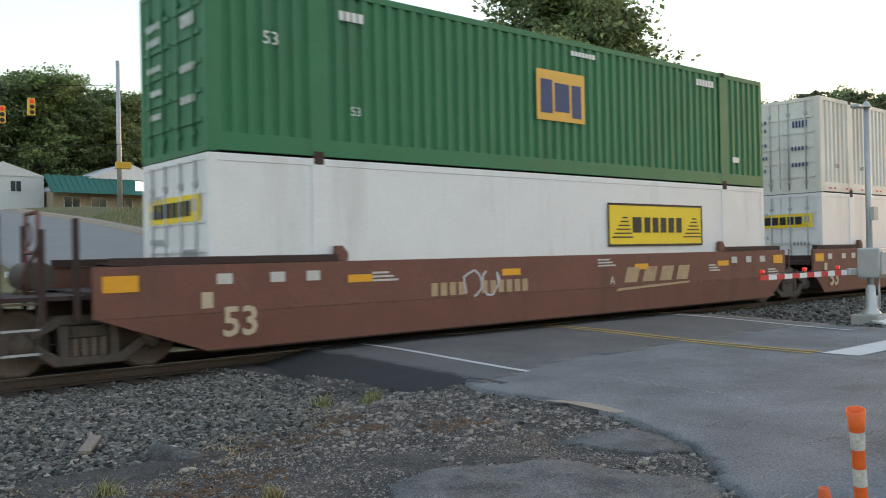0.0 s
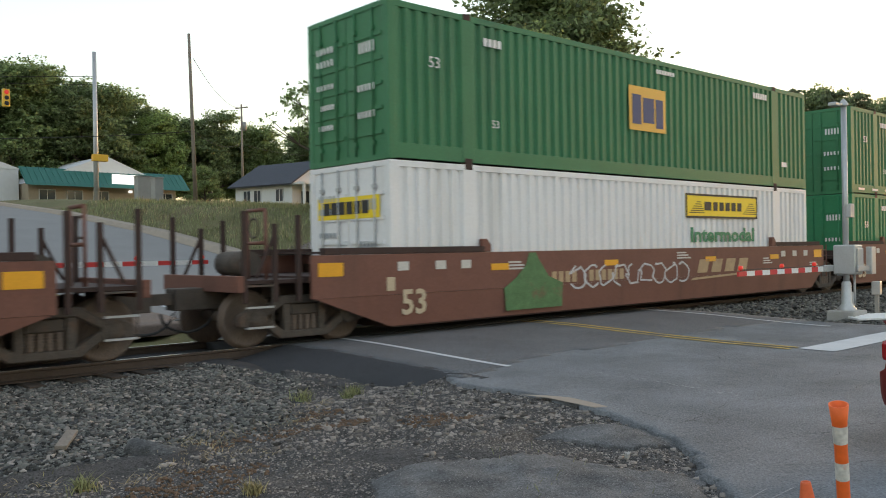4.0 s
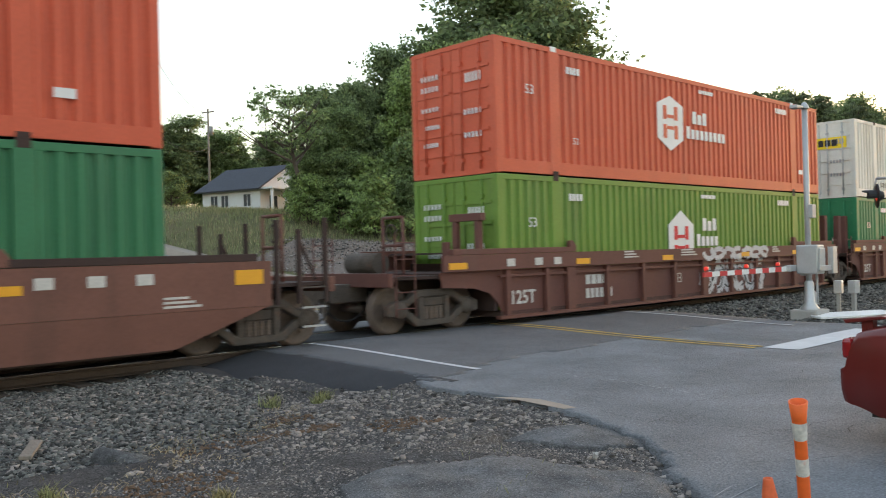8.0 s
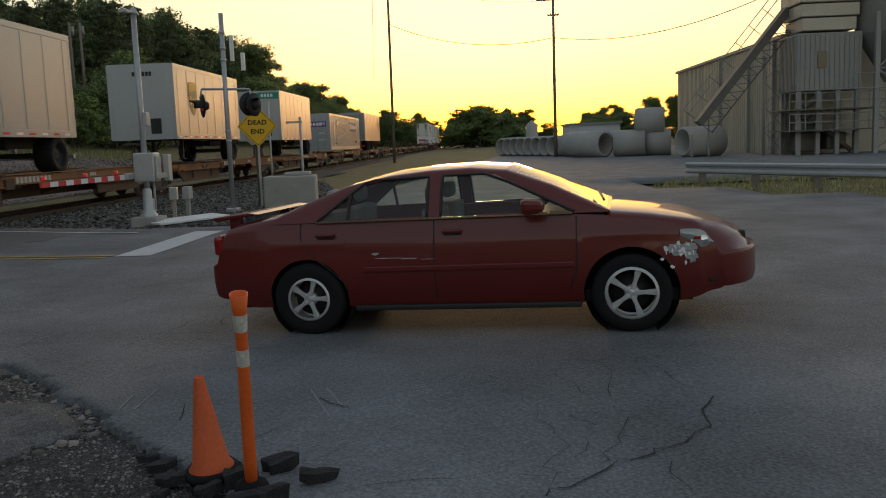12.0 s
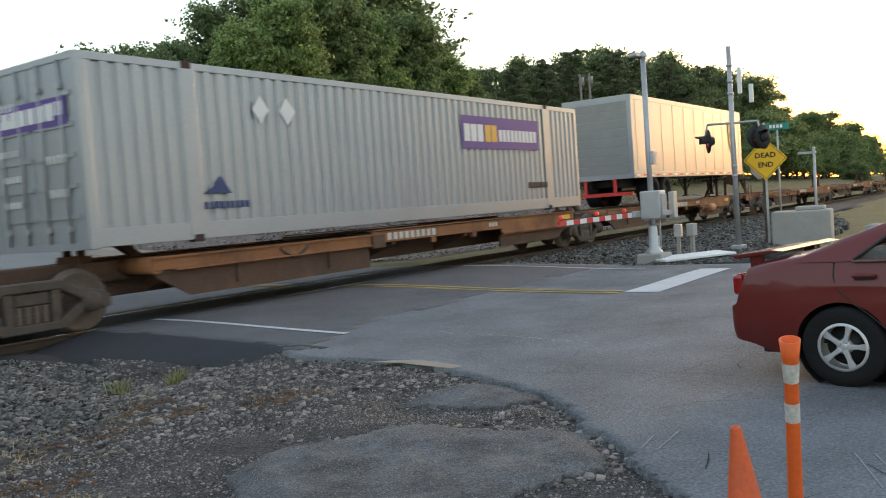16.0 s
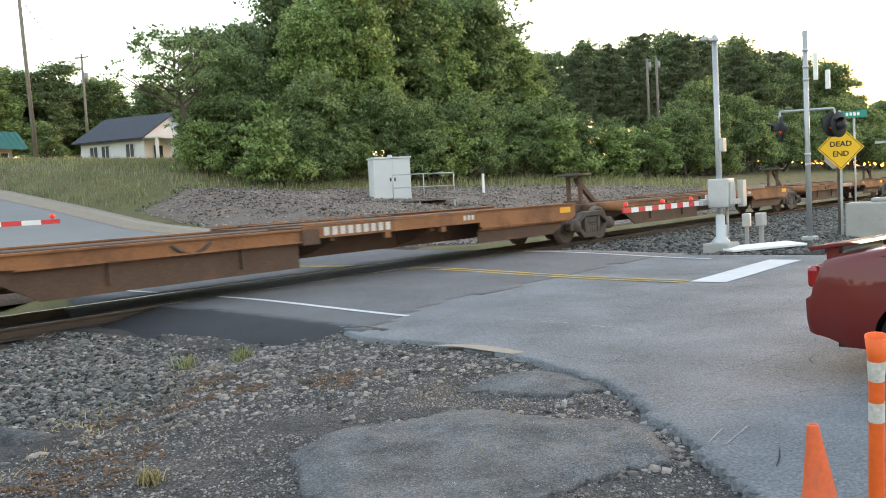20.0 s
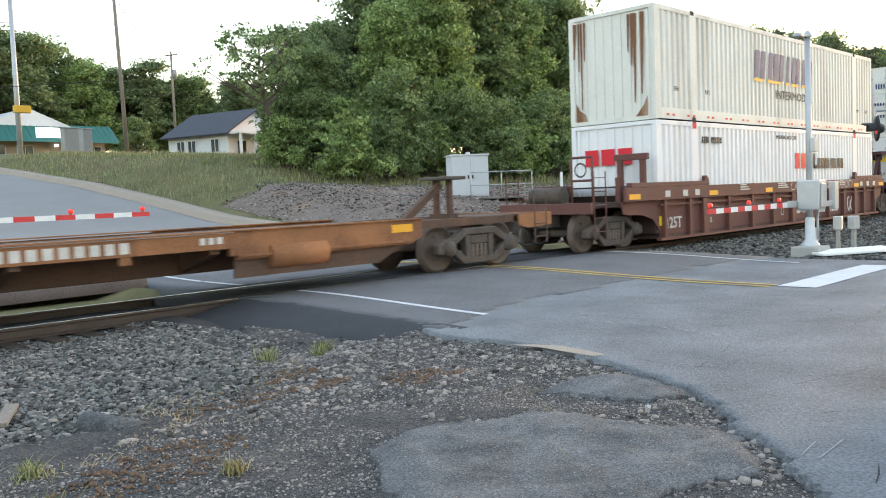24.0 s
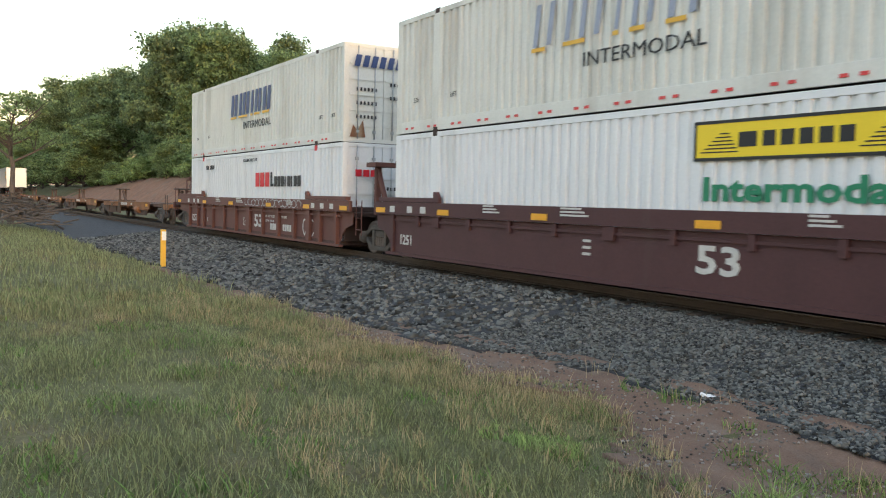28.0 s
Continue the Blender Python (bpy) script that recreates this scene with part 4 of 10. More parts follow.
for y in (-0.755, 0.755):
    r = part("rail", rail_section(y), "rail", track)
    part("rail_head", B((-420, 500, y - 0.03, y + 0.03, -0.004, 0.0)), "rail_top", r, "worn shiny rail head")
_sl = None
_far = []
for k in range(-300, 560):
    x = k * 0.53
    if 7.4 < x < 18.8:
        continue
    if -24 < x < 36:
        if _sl is None:
            _sl = part("sleeper", B((-0.115, 0.115, -1.3, 1.3, -0.34, -0.165), bevel=0.012), "sleeper", track)
            _sl.matrix_basis = pose(x, 0, 0)
        else:
            share("sleeper", _sl.data, track, pose(x + random.uniform(-0.03, 0.03), random.uniform(-0.05, 0.05), random.uniform(-0.012, 0.005), 0, 0, random.uniform(-1.2, 1.2)))
    else:
        _far.append((x - 0.115, x + 0.115, -1.3, 1.3, -0.34, -0.165))
tagged(part("far_sleepers", B(*_far), "sleeper", track), kind="stuff")


# ---- train: running gear ----
WR = 0.46


def bogie(parent, x):
    """A two-axle freight bogie under a car: cast side frames, spring nests, bearing caps and wheelsets."""
    b = part("bogie", B((-0.3, 0.3, -0.94, 0.94, 0.5, 0.76), (-0.2, 0.2, -1.0, 1.0, 0.36, 0.5), bevel=0.02), "truck", parent, "grimy cast-steel bogie")
    b.matrix_basis = pose(x, 0, 0)
    top = [(-1.2, 0.36), (-1.2, 0.54), (-1.02, 0.63), (-0.74, 0.65), (-0.46, 0.83), (0.46, 0.83), (0.74, 0.65), (1.02, 0.63), (1.2, 0.54), (1.2, 0.36), (1.05, 0.33), (1.0, 0.46), (0.78, 0.48),
           (0.4, 0.69), (-0.4, 0.69), (-0.78, 0.48), (-1.0, 0.46), (-1.05, 0.33)]
    low = [(-0.94, 0.47), (-0.47, 0.13), (0.47, 0.13), (0.94, 0.47), (0.72, 0.47), (0.38, 0.25), (-0.38, 0.25), (-0.72, 0.47)]
    for s in (-1, 1):
        y0, y1 = min(s * 1.13, s * 0.95), max(s * 1.13, s * 0.95)
        part("side_frame", slab(top, y0, y1, 0.02), "truck", b)
        part("tension_bar", slab(low, y0 + 0.012, y1 - 0.012, 0.015), "truck", b)
        for q in (-1, 1):
            part("frame_column", slab([(q * 0.27, 0.22), (q * 0.4, 0.22), (q * 0.42, 0.72), (q * 0.27, 0.72)][::q], y0 + 0.02, y1 - 0.02, 0.01), "truck", b)
        for sx in (-0.19, -0.063, 0.063, 0.19):
            prof = [(0.062 if i % 2 else 0.044, 0.25 + i * 0.021) for i in range(13)]
            part("spring", lathe(prof, n=10), "wheel_steel", b).matrix_basis = pose(sx, s * 1.05, 0)
        part("bolster_end", B((-0.25, 0.25, min(s * 0.9, s * 1.1), max(s * 0.9, s * 1.1), 0.51, 0.68), bevel=0.02), "truck", b)
        for ax in (-0.89, 0.89):
            part("axle_box", moved(lathe([(0.001, -0.1 * 1), (0.1, -0.1), (0.115, -0.07), (0.15, -0.06), (0.16, 0.0), (0.16, 0.08)], 'y', 18), Matrix.Translation((ax, s * 1.1, WR)) @ Matrix.Diagonal((1, -s, 1, 1))), "truck", b)
    for ax in (-0.89, 0.89):
        w = bmesh.new()
        tube(w, (0, -0.95, 0), (0, 0.95, 0), 0.085, n=12)
        for y, s in ((-0.755, -1), (0.755, 1)):
            pr = [(0.085, 0.06 * s), (0.16, 0.05 * s), (0.35, 0.0), (0.4, 0.045 * s), (WR - 0.005, 0.05 * s), (WR, -0.055 * s), (WR + 0.027, -0.06 * s), (WR + 0.027, -0.085 * s), (0.3, -0.085 * s), (0.085, -0.06 * s)]
            w = joined(w, moved(lathe(pr, 'y', 32), Matrix.Translation((0, y, 0))))
            for k in range(5):
                a = k * 2 * math.pi / 5
                w = joined(w, moved(B((0.2, 0.27, y + 0.01 * s - 0.035, y + 0.035, -0.03, 0.03)), Matrix.Rotation(a, 4, 'Y')))
        ws = part("wheelset", w, "wheel_steel", b)
        ws.matrix_basis = pose(ax, 0, WR)
        WHEELSETS.setdefault(ax, []).append(ws)
    return b


WHEELSETS, TRAIN = {}, []


def coupler(parent, x, way):
    part("draft_sill", B((min(x, x + way * 0.9), max(x, x + way * 0.9), -0.2, 0.2, 0.62, 0.98), bevel=0.02), "truck", parent)
    part("coupler", joined(B((min(x + way * 0.85, x + way * 1.5), max(x + way * 0.85, x + way * 1.5), -0.09, 0.09, 0.72, 0.9)),
                           B((min(x + way * 1.4, x + way * 1.85), max(x + way * 1.4, x + way * 1.85), -0.17, 0.17, 0.66, 0.98), bevel=0.03)), "truck", parent)
    hose = cord([(x + way * (1.0 + 0.45 * (1 - math.cos(k / 8 * math.pi))), -0.3, 0.6 - 0.32 * math.sin(k / 8 * math.pi)) for k in range(9)], 0.022, 8)
    part("air_hose", hose, "black", parent)


def ladder(parent, x0, x1, y, z0, z1, n, mat):
    bs = [((x, y, z0), (x, y, z1), 0.016) for x in (x0, x1)] + [((x0, y, z0 + (z1 - z0) * (k + 0.5) / n), (x1, y, z0 + (z1 - z0) * (k + 0.5) / n), 0.012) for k in range(n)]
    part("ladder", T(*bs, n=6), mat, parent)


def decal(parent, name, bm, mat, x, y, z):
    if name == "emblem":
        for bit in pieces(bm):
            o = part(name, bit, mat, parent)
            o.matrix_basis = pose(x, y, z)
        return o
    o = part(name, bm, mat, parent)
    o.matrix_basis = pose(x, y, z)
    if name in SMALL:
        tagged(o, kind="stuff")
    return o


SMALL = ("car_number", "container_number", "notice", "emblem_stripes", "emblem_border", "plate_mark", "trailer_number", "stencil")


def well_car(ends, ribbed, mat):
    """A well car for one double stack; its container's end stands at x = 0. ends: 'c' coupler or 'a' articulated, left and right."""
    car = tagged(new("well_car"), "maroon steel double-stack well car with flush lower sides" if ribbed == 2 else "ribbed maroon steel double-stack well car" if ribbed else "smooth brown steel double-stack well car", "rail car", "cars of the freight train")
    LEN = 16.15
    x0, x1 = (-1.75 if ends[0] == 'c' else -0.85), LEN + (1.75 if ends[1] == 'c' else 0.85)
    for s in (-1, 1):
        y = (1.47 if ribbed else 1.42) * s
        nm = "side_sill"
        if not ribbed:
            part(nm, slab([(x0, 0.76), (x0, 1.48), (x1, 1.48), (x1, 0.76)], min(y, y - 0.07 * s), max(y, y - 0.07 * s)), mat, car)
            lo = slab([(x0 + 0.05, 0.755), (x1 - 0.05, 0.755), (LEN + 0.1, 0.2), (-0.1, 0.2)], min(y, y - 0.06 * s), max(y, y - 0.06 * s))
            for v in lo.verts:
                v.co.y -= s * 0.045 * (0.755 - v.co.z) / 0.55
            part("lower_sill", lo, mat, car)
        else:
            part(nm, slab([(x0, 1.16), (x0, 1.48), (x1, 1.48), (x1, 1.16)], min(y, y - 0.09 * s), max(y, y - 0.09 * s)), mat, car)
            yy = y - (0.09 if ribbed == 2 else 0.13) * s
            part("side_sheet", slab([(x0 + 0.05, 0.85), (x0, 1.15), (x1, 1.15), (x1 - 0.05, 0.85), (LEN + 0.8, 0.8), (LEN + 0.35, 0.68), (LEN + 0.1, 0.45), (LEN - 0.05, 0.18), (0.05, 0.18), (-0.1, 0.45), (-0.35, 0.68), (-0.8, 0.8)], min(yy, yy - 0.03 * s), max(yy, yy - 0.03 * s)), mat, car)
            part("bottom_flange", B((-0.18, LEN + 0.18, min(y, yy), max(y, yy), 0.13, 0.2)), mat, car)
            part("rub_rail", B((-0.1, LEN + 0.1, min(y - 0.05 * s, yy), max(y - 0.05 * s, yy), 1.0, 1.05)), mat, car)
            for k, xp in enumerate((0.12, 1.42, 2.26, 3.67, 5.19, 6.67, 8.2, 9.71, 11.25, 12.7, 13.89, 14.8, 16.0)):
                wd = 0.16 if k in (2, 6, 10) else 0.07
                part("side_post", slab([(xp - wd, 1.155), (xp + wd, 1.155), (xp + wd * 0.8, 0.9 if ribbed == 2 and k not in (0, 12) else 0.2), (xp - wd * 0.8, 0.9 if ribbed == 2 and k not in (0, 12) else 0.2)], min(y - 0.02 * s, yy), max(y - 0.02 * s, yy), 0.006), mat, car)
        for a, b in ((x0 + 0.25, 2.25), (LEN - 2.25, x1 - 0.25)):
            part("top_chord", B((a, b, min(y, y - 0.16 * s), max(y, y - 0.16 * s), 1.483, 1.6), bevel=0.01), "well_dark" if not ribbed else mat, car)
        for a in (2.3, LEN - 2.3):
            part("container_guide", slab([(a - 0.12, 1.485), (a + 0.12, 1.485), (a + 0.12, 1.62), (a + 0.02, 1.74), (a - 0.12, 1.74)], min(y, y - 0.1 * s), max(y, y - 0.1 * s), 0.01), mat, car)
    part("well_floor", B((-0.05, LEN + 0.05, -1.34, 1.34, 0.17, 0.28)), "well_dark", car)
    for e, x, way in ((ends[0], x0, -1), (ends[1], x1, 1)):
        inner = -0.08 if way < 0 else LEN + 0.08
        a, b = min(x, inner), max(x, inner)
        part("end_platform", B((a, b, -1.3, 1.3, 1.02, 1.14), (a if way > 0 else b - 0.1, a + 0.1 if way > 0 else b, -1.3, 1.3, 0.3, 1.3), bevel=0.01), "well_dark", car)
        part("centre_sill", B((min(inner, x + way * 0.3), max(inner, x + way * 0.3), -0.32, 0.32, 0.72, 1.02)), "truck", car)
        if e == 'c':
            part("end_deck", B((min(x + way * 1.25, x), max(x + way * 1.25, x), -1.25, 1.25, 1.04, 1.1)), "well_dark", car)
            part("end_beam", B((min(x + way * 1.2, x + way * 1.32), max(x + way * 1.2, x + way * 1.32), -1.35, 1.35, 0.92, 1.18), bevel=0.01), mat, car)
            coupler(car, x + way * 0.9, way)
            for yy in (-1.3, 1.3):
                if ribbed:
                    ladder(car, x + way * 0.62, x + way * 1.1, yy, 0.35, 1.9, 5, mat)
                    continue
                for q, zt in ((0.18, 2.15), (0.62, 2.0), (1.16, 2.2)):
                    part("grab_post", B((x + way * q - 0.04, x + way * q + 0.04, yy - 0.035, yy + 0.035, 0.75, zt), bevel=0.008), "well_dark", car)
                part("grab_brace", T(((x + way * 0.62, yy, 1.85), (x + way * 0.95, yy, 1.15), 0.028), n=6), "well_dark", car)
                for zz in (0.34, 0.66, 1.0):
                    part("sill_step", B((min(x + way * 0.66, x + way * 1.14), max(x + way * 0.66, x + way * 1.14), yy - 0.03, yy + 0.03, zz, zz + 0.03)), "galv" if zz < 0.9 else "truck", car)
                for q in (0.67, 1.13):
                    part("step_hanger", T(((x + way * q, yy, 0.34), (x + way * q, yy, 1.05), 0.016), n=6), "truck", car)
            rr = [((x + way * 0.55, yy, 1.1), (x + way * 0.55, yy, 2.25), 0.03) for yy in (-0.9, -0.3)] + [((x + way * 0.55, -0.9, 2.25), (x + way * 0.55, -0.3, 2.25), 0.03), ((x + way * 0.55, -0.9, 1.7), (x + way * 0.55, -0.3, 1.7), 0.03)]
            part("brake_stand", T(*rr, n=8), mat, car)
            part("brake_wheel", moved(lathe([(0.16, -0.015), (0.18, 0), (0.16, 0.015), (0.14, 0), (0.16, -0.015)], 'y', 18), pose(x + way * 0.6, -0.6, 1.95, 0, 0, 90)), "truck", car)
            part("air_tank", T(((x + way * 0.25, 0.15, 1.35), (x + way * 0.25, 1.1, 1.35), 0.22), n=16), "truck", car)
            for q, yy in ((0.45, -1.15), (0.45, -0.5), (1.1, -0.85)) if ribbed else ():
                xx = (0 if way < 0 else LEN) + way * q
                part("end_post", B((xx - 0.06, xx + 0.06, yy - 0.07, yy + 0.07, 1.1, 2.3 if q < 1 else 1.75), bevel=0.012), mat, car)
            xx = (0 if way < 0 else LEN) + way * 0.45
            if ribbed:
                part("end_crossbar", B((xx - 0.07, xx + 0.07, -1.3, -0.35, 2.18, 2.34), bevel=0.012), mat, car)
            part("walkway_grate", B((xx - 0.35, xx + 0.3, -1.28, 1.28, 1.5, 1.54)), "well_dark", car)
            bogie(car, x + way * -0.05)
        elif ribbed:
            xx = inner + way * (0.95 if way > 0 else 0.4)
            if ribbed == 3:
                for q in (-0.32, 0.32):
                    for s in (-1, 1):
                        part("end_post", B((xx + q - 0.12, xx + q + 0.12, min(s * 0.8, s * 0.98), max(s * 0.8, s * 0.98), 1.1, 2.5), bevel=0.02), mat, car)
                ladder(car, x + way * 0.05, x + way * 0.42, -1.4, 0.45, 1.75, 5, mat)
                if way < 0:
                    continue
            if ribbed != 3:
                split("end_stanchion", joined(B((xx - 0.07, xx + 0.07, -0.75, -0.6, 1.1, 2.45)), B((xx - 0.07, xx + 0.07, 0.6, 0.75, 1.1, 2.45)), slab([(xx - way * 0.05, 2.4), (xx + way * 0.1, 2.4), (xx + way * 0.75, 1.15), (xx + way * 0.6, 1.15)][::way], -0.72, -0.63)), mat, car)
            if ribbed != 3:
                part("stanchion_plate", B((xx - 0.3, xx + 0.3, -0.9, 0.9, 2.45, 2.58), bevel=0.015), mat, car)
        if e == 'a' and way > 0:
            bogie(car, LEN + (2.0 if ribbed else 1.65))
            part("articulation", B((LEN + 0.9, LEN + 2.3, -0.28, 0.28, 0.66, 1.0), bevel=0.03), "truck", car)
            ladder(car, LEN + 0.95, LEN + 1.3, -1.3, 0.5, 1.5, 3, mat)
    yf = -1.423 if not ribbed else -1.473
    for xr in (x0 + 0.12, 2.4, 6.0, 10.2, 13.6, x1 - 0.66):
        hr = 0.23 if not ribbed and (xr < 2 or xr > 16) else 0.13
        decal(car, "reflector", flat([(0, 0), (0.5, 0), (0.5, hr), (0, hr)]), "refl_yellow", xr, yf, 1.12 if not ribbed else 1.2)
    for xr in (0.05, 0.95, 1.6, LEN - 1.9, LEN - 1.2, LEN - 0.5):
        decal(car, "stencil", flat([(0, 0), (0.25, 0), (0.25, 0.16), (0, 0.16)]), "stencil", xr, yf, 1.18 if not ribbed else 1.22)
    for xr, zz, w in ((2.9, 1.12, 0.55), (8.9, 1.22, 0.6), (13.2, 1.0, 0.5), (LEN - 0.1, 0.82, 0.6)) if not ribbed else ((4.3, 1.3, 0.6), (6.9, 1.3, 0.8), (12.2, 1.3, 0.5)):
        for k in range(3):
            decal(car, "stencil", flat([(0, 0), (w - 0.1 * k, 0), (w - 0.1 * k, 0.035), (0, 0.035)]), "stencil", xr, yf, zz + 0.065 * k)
    if not ribbed:
        lettering("53", 0.62, "cream_stencil", car, 0.12, yf, 0.4, bold=0.014)
        decal(car, "emblem", joined(bars(4, 0.46, 0.34, 0.2, 0.13), flat([(-0.3, -0.18), (2.5, -0.09), (2.55, -0.04), (-0.2, -0.12)])), "tan_stencil", 9.8, yf, 0.84)
        decal(car, "car_number", joined(bars(4, 0.15, 0.24, 0.07), moved(bars(6, 0.15, 0.24, 0.07), Matrix.Translation((1.25, 0, 0)))), "tan_stencil", 4.2, yf, 0.8)
        decal(car, "label_plate", flat([(0, 0), (0.18, 0), (0.18, 0.24), (0, 0.24)]), "cream_stencil", -0.2, yf, 0.83)
    elif ribbed == 3:
        lettering("125T", 0.4, "stencil", car, 0.25, -1.345, 0.42, bold=0.008)
        lettering("53", 0.45, "stencil", car, 15.1, -1.345, 0.5, bold=0.012)
        lettering("C", 0.3, "stencil", car, 8.8, -1.345, 0.6)
        decal(car, "car_number", joined(bars(4, 0.17, 0.22, 0.05), moved(bars(6, 0.13, 0.22, 0.05), Matrix.Translation((0, 0, -0.32)))), "stencil", 2.9, -1.345, 0.72)
        decal(car, "plate_mark", joined(flat([(0, 0), (0.2, 0), (0.2, 0.02), (0, 0.02)]), flat([(0, 0.22), (0.2, 0.22), (0.2, 0.24), (0, 0.24)]), flat([(0, 0.02), (0.02, 0.02), (0.02, 0.22), (0, 0.22)]), flat([(0.18, 0.02), (0.2, 0.02), (0.2, 0.22), (0.18, 0.22)]), flat([(0.05, 0.1), (0.15, 0.1), (0.15, 0.13), (0.05, 0.13)])), "stencil", 6.9, -1.345, 0.6)
    elif ribbed == 2:
        lettering("1251", 0.34, "stencil", car, 0.42, -1.386, 0.42, bold=0.008)
        lettering("53", 0.62, "stencil", car, 10.15, -1.386, 0.5, bold=0.015, width=0.87)
        decal(car, "plate_mark", joined(*[flat([(0, k * 0.12), (0.22, k * 0.12), (0.22, k * 0.12 + 0.05), (0, k * 0.12 + 0.05)]) for k in range(3)]), "stencil", 7.47, -1.386, 0.6)
    else:
        decal(car, "label_plate", flat([(0, 0), (0.2, 0), (0.2, 0.24), (0, 0.24)]), "logo_yellow", -0.06, -1.346, 0.5)
        lettering("125T", 0.4, "stencil", car, 0.25, -1.345, 0.42, bold=0.008)
        lettering("53", 0.62, "stencil", car, 8.62, -1.345, 0.46, bold=0.015, width=0.86)
        lettering("LD. LMT. 116,700", 0.12, "stencil", car, 9.84, -1.345, 0.82)
        lettering("LT. WT. 137,100", 0.12, "stencil", car, 9.84, -1.345, 0.66)
        lettering("PER UNIT", 0.12, "stencil", car, 11.38, -1.345, 0.82)
        decal(car, "car_number", joined(bars(4, 0.15, 0.22, 0.05), moved(bars(4, 0.15, 0.22, 0.05), Matrix.Translation((1.2, 0, 0)))), "stencil", 10.33, -1.345, 0.4)
        lettering("B", 0.22, "stencil", car, 2.66, -1.345, 0.45)
        decal(car, "plate_mark", joined(flat([(0, 0), (0.22, 0), (0.22, 0.02), (0, 0.02)]), flat([(0, 0.26), (0.22, 0.26), (0.22, 0.28), (0, 0.28)]), flat([(0, 0.02), (0.02, 0.02), (0.02, 0.26), (0, 0.26)]), flat([(0.2, 0.02), (0.22, 0.02), (0.22, 0.26), (0.2, 0.26)])), "stencil", 7.4, -1.345, 0.45)
    return car


# ---- train: containers ----
_cm = {}
RIBS = dict(door="door_rib", front_wall="wall_rib", sill="end_rail", locking_bar="bar_bracket")


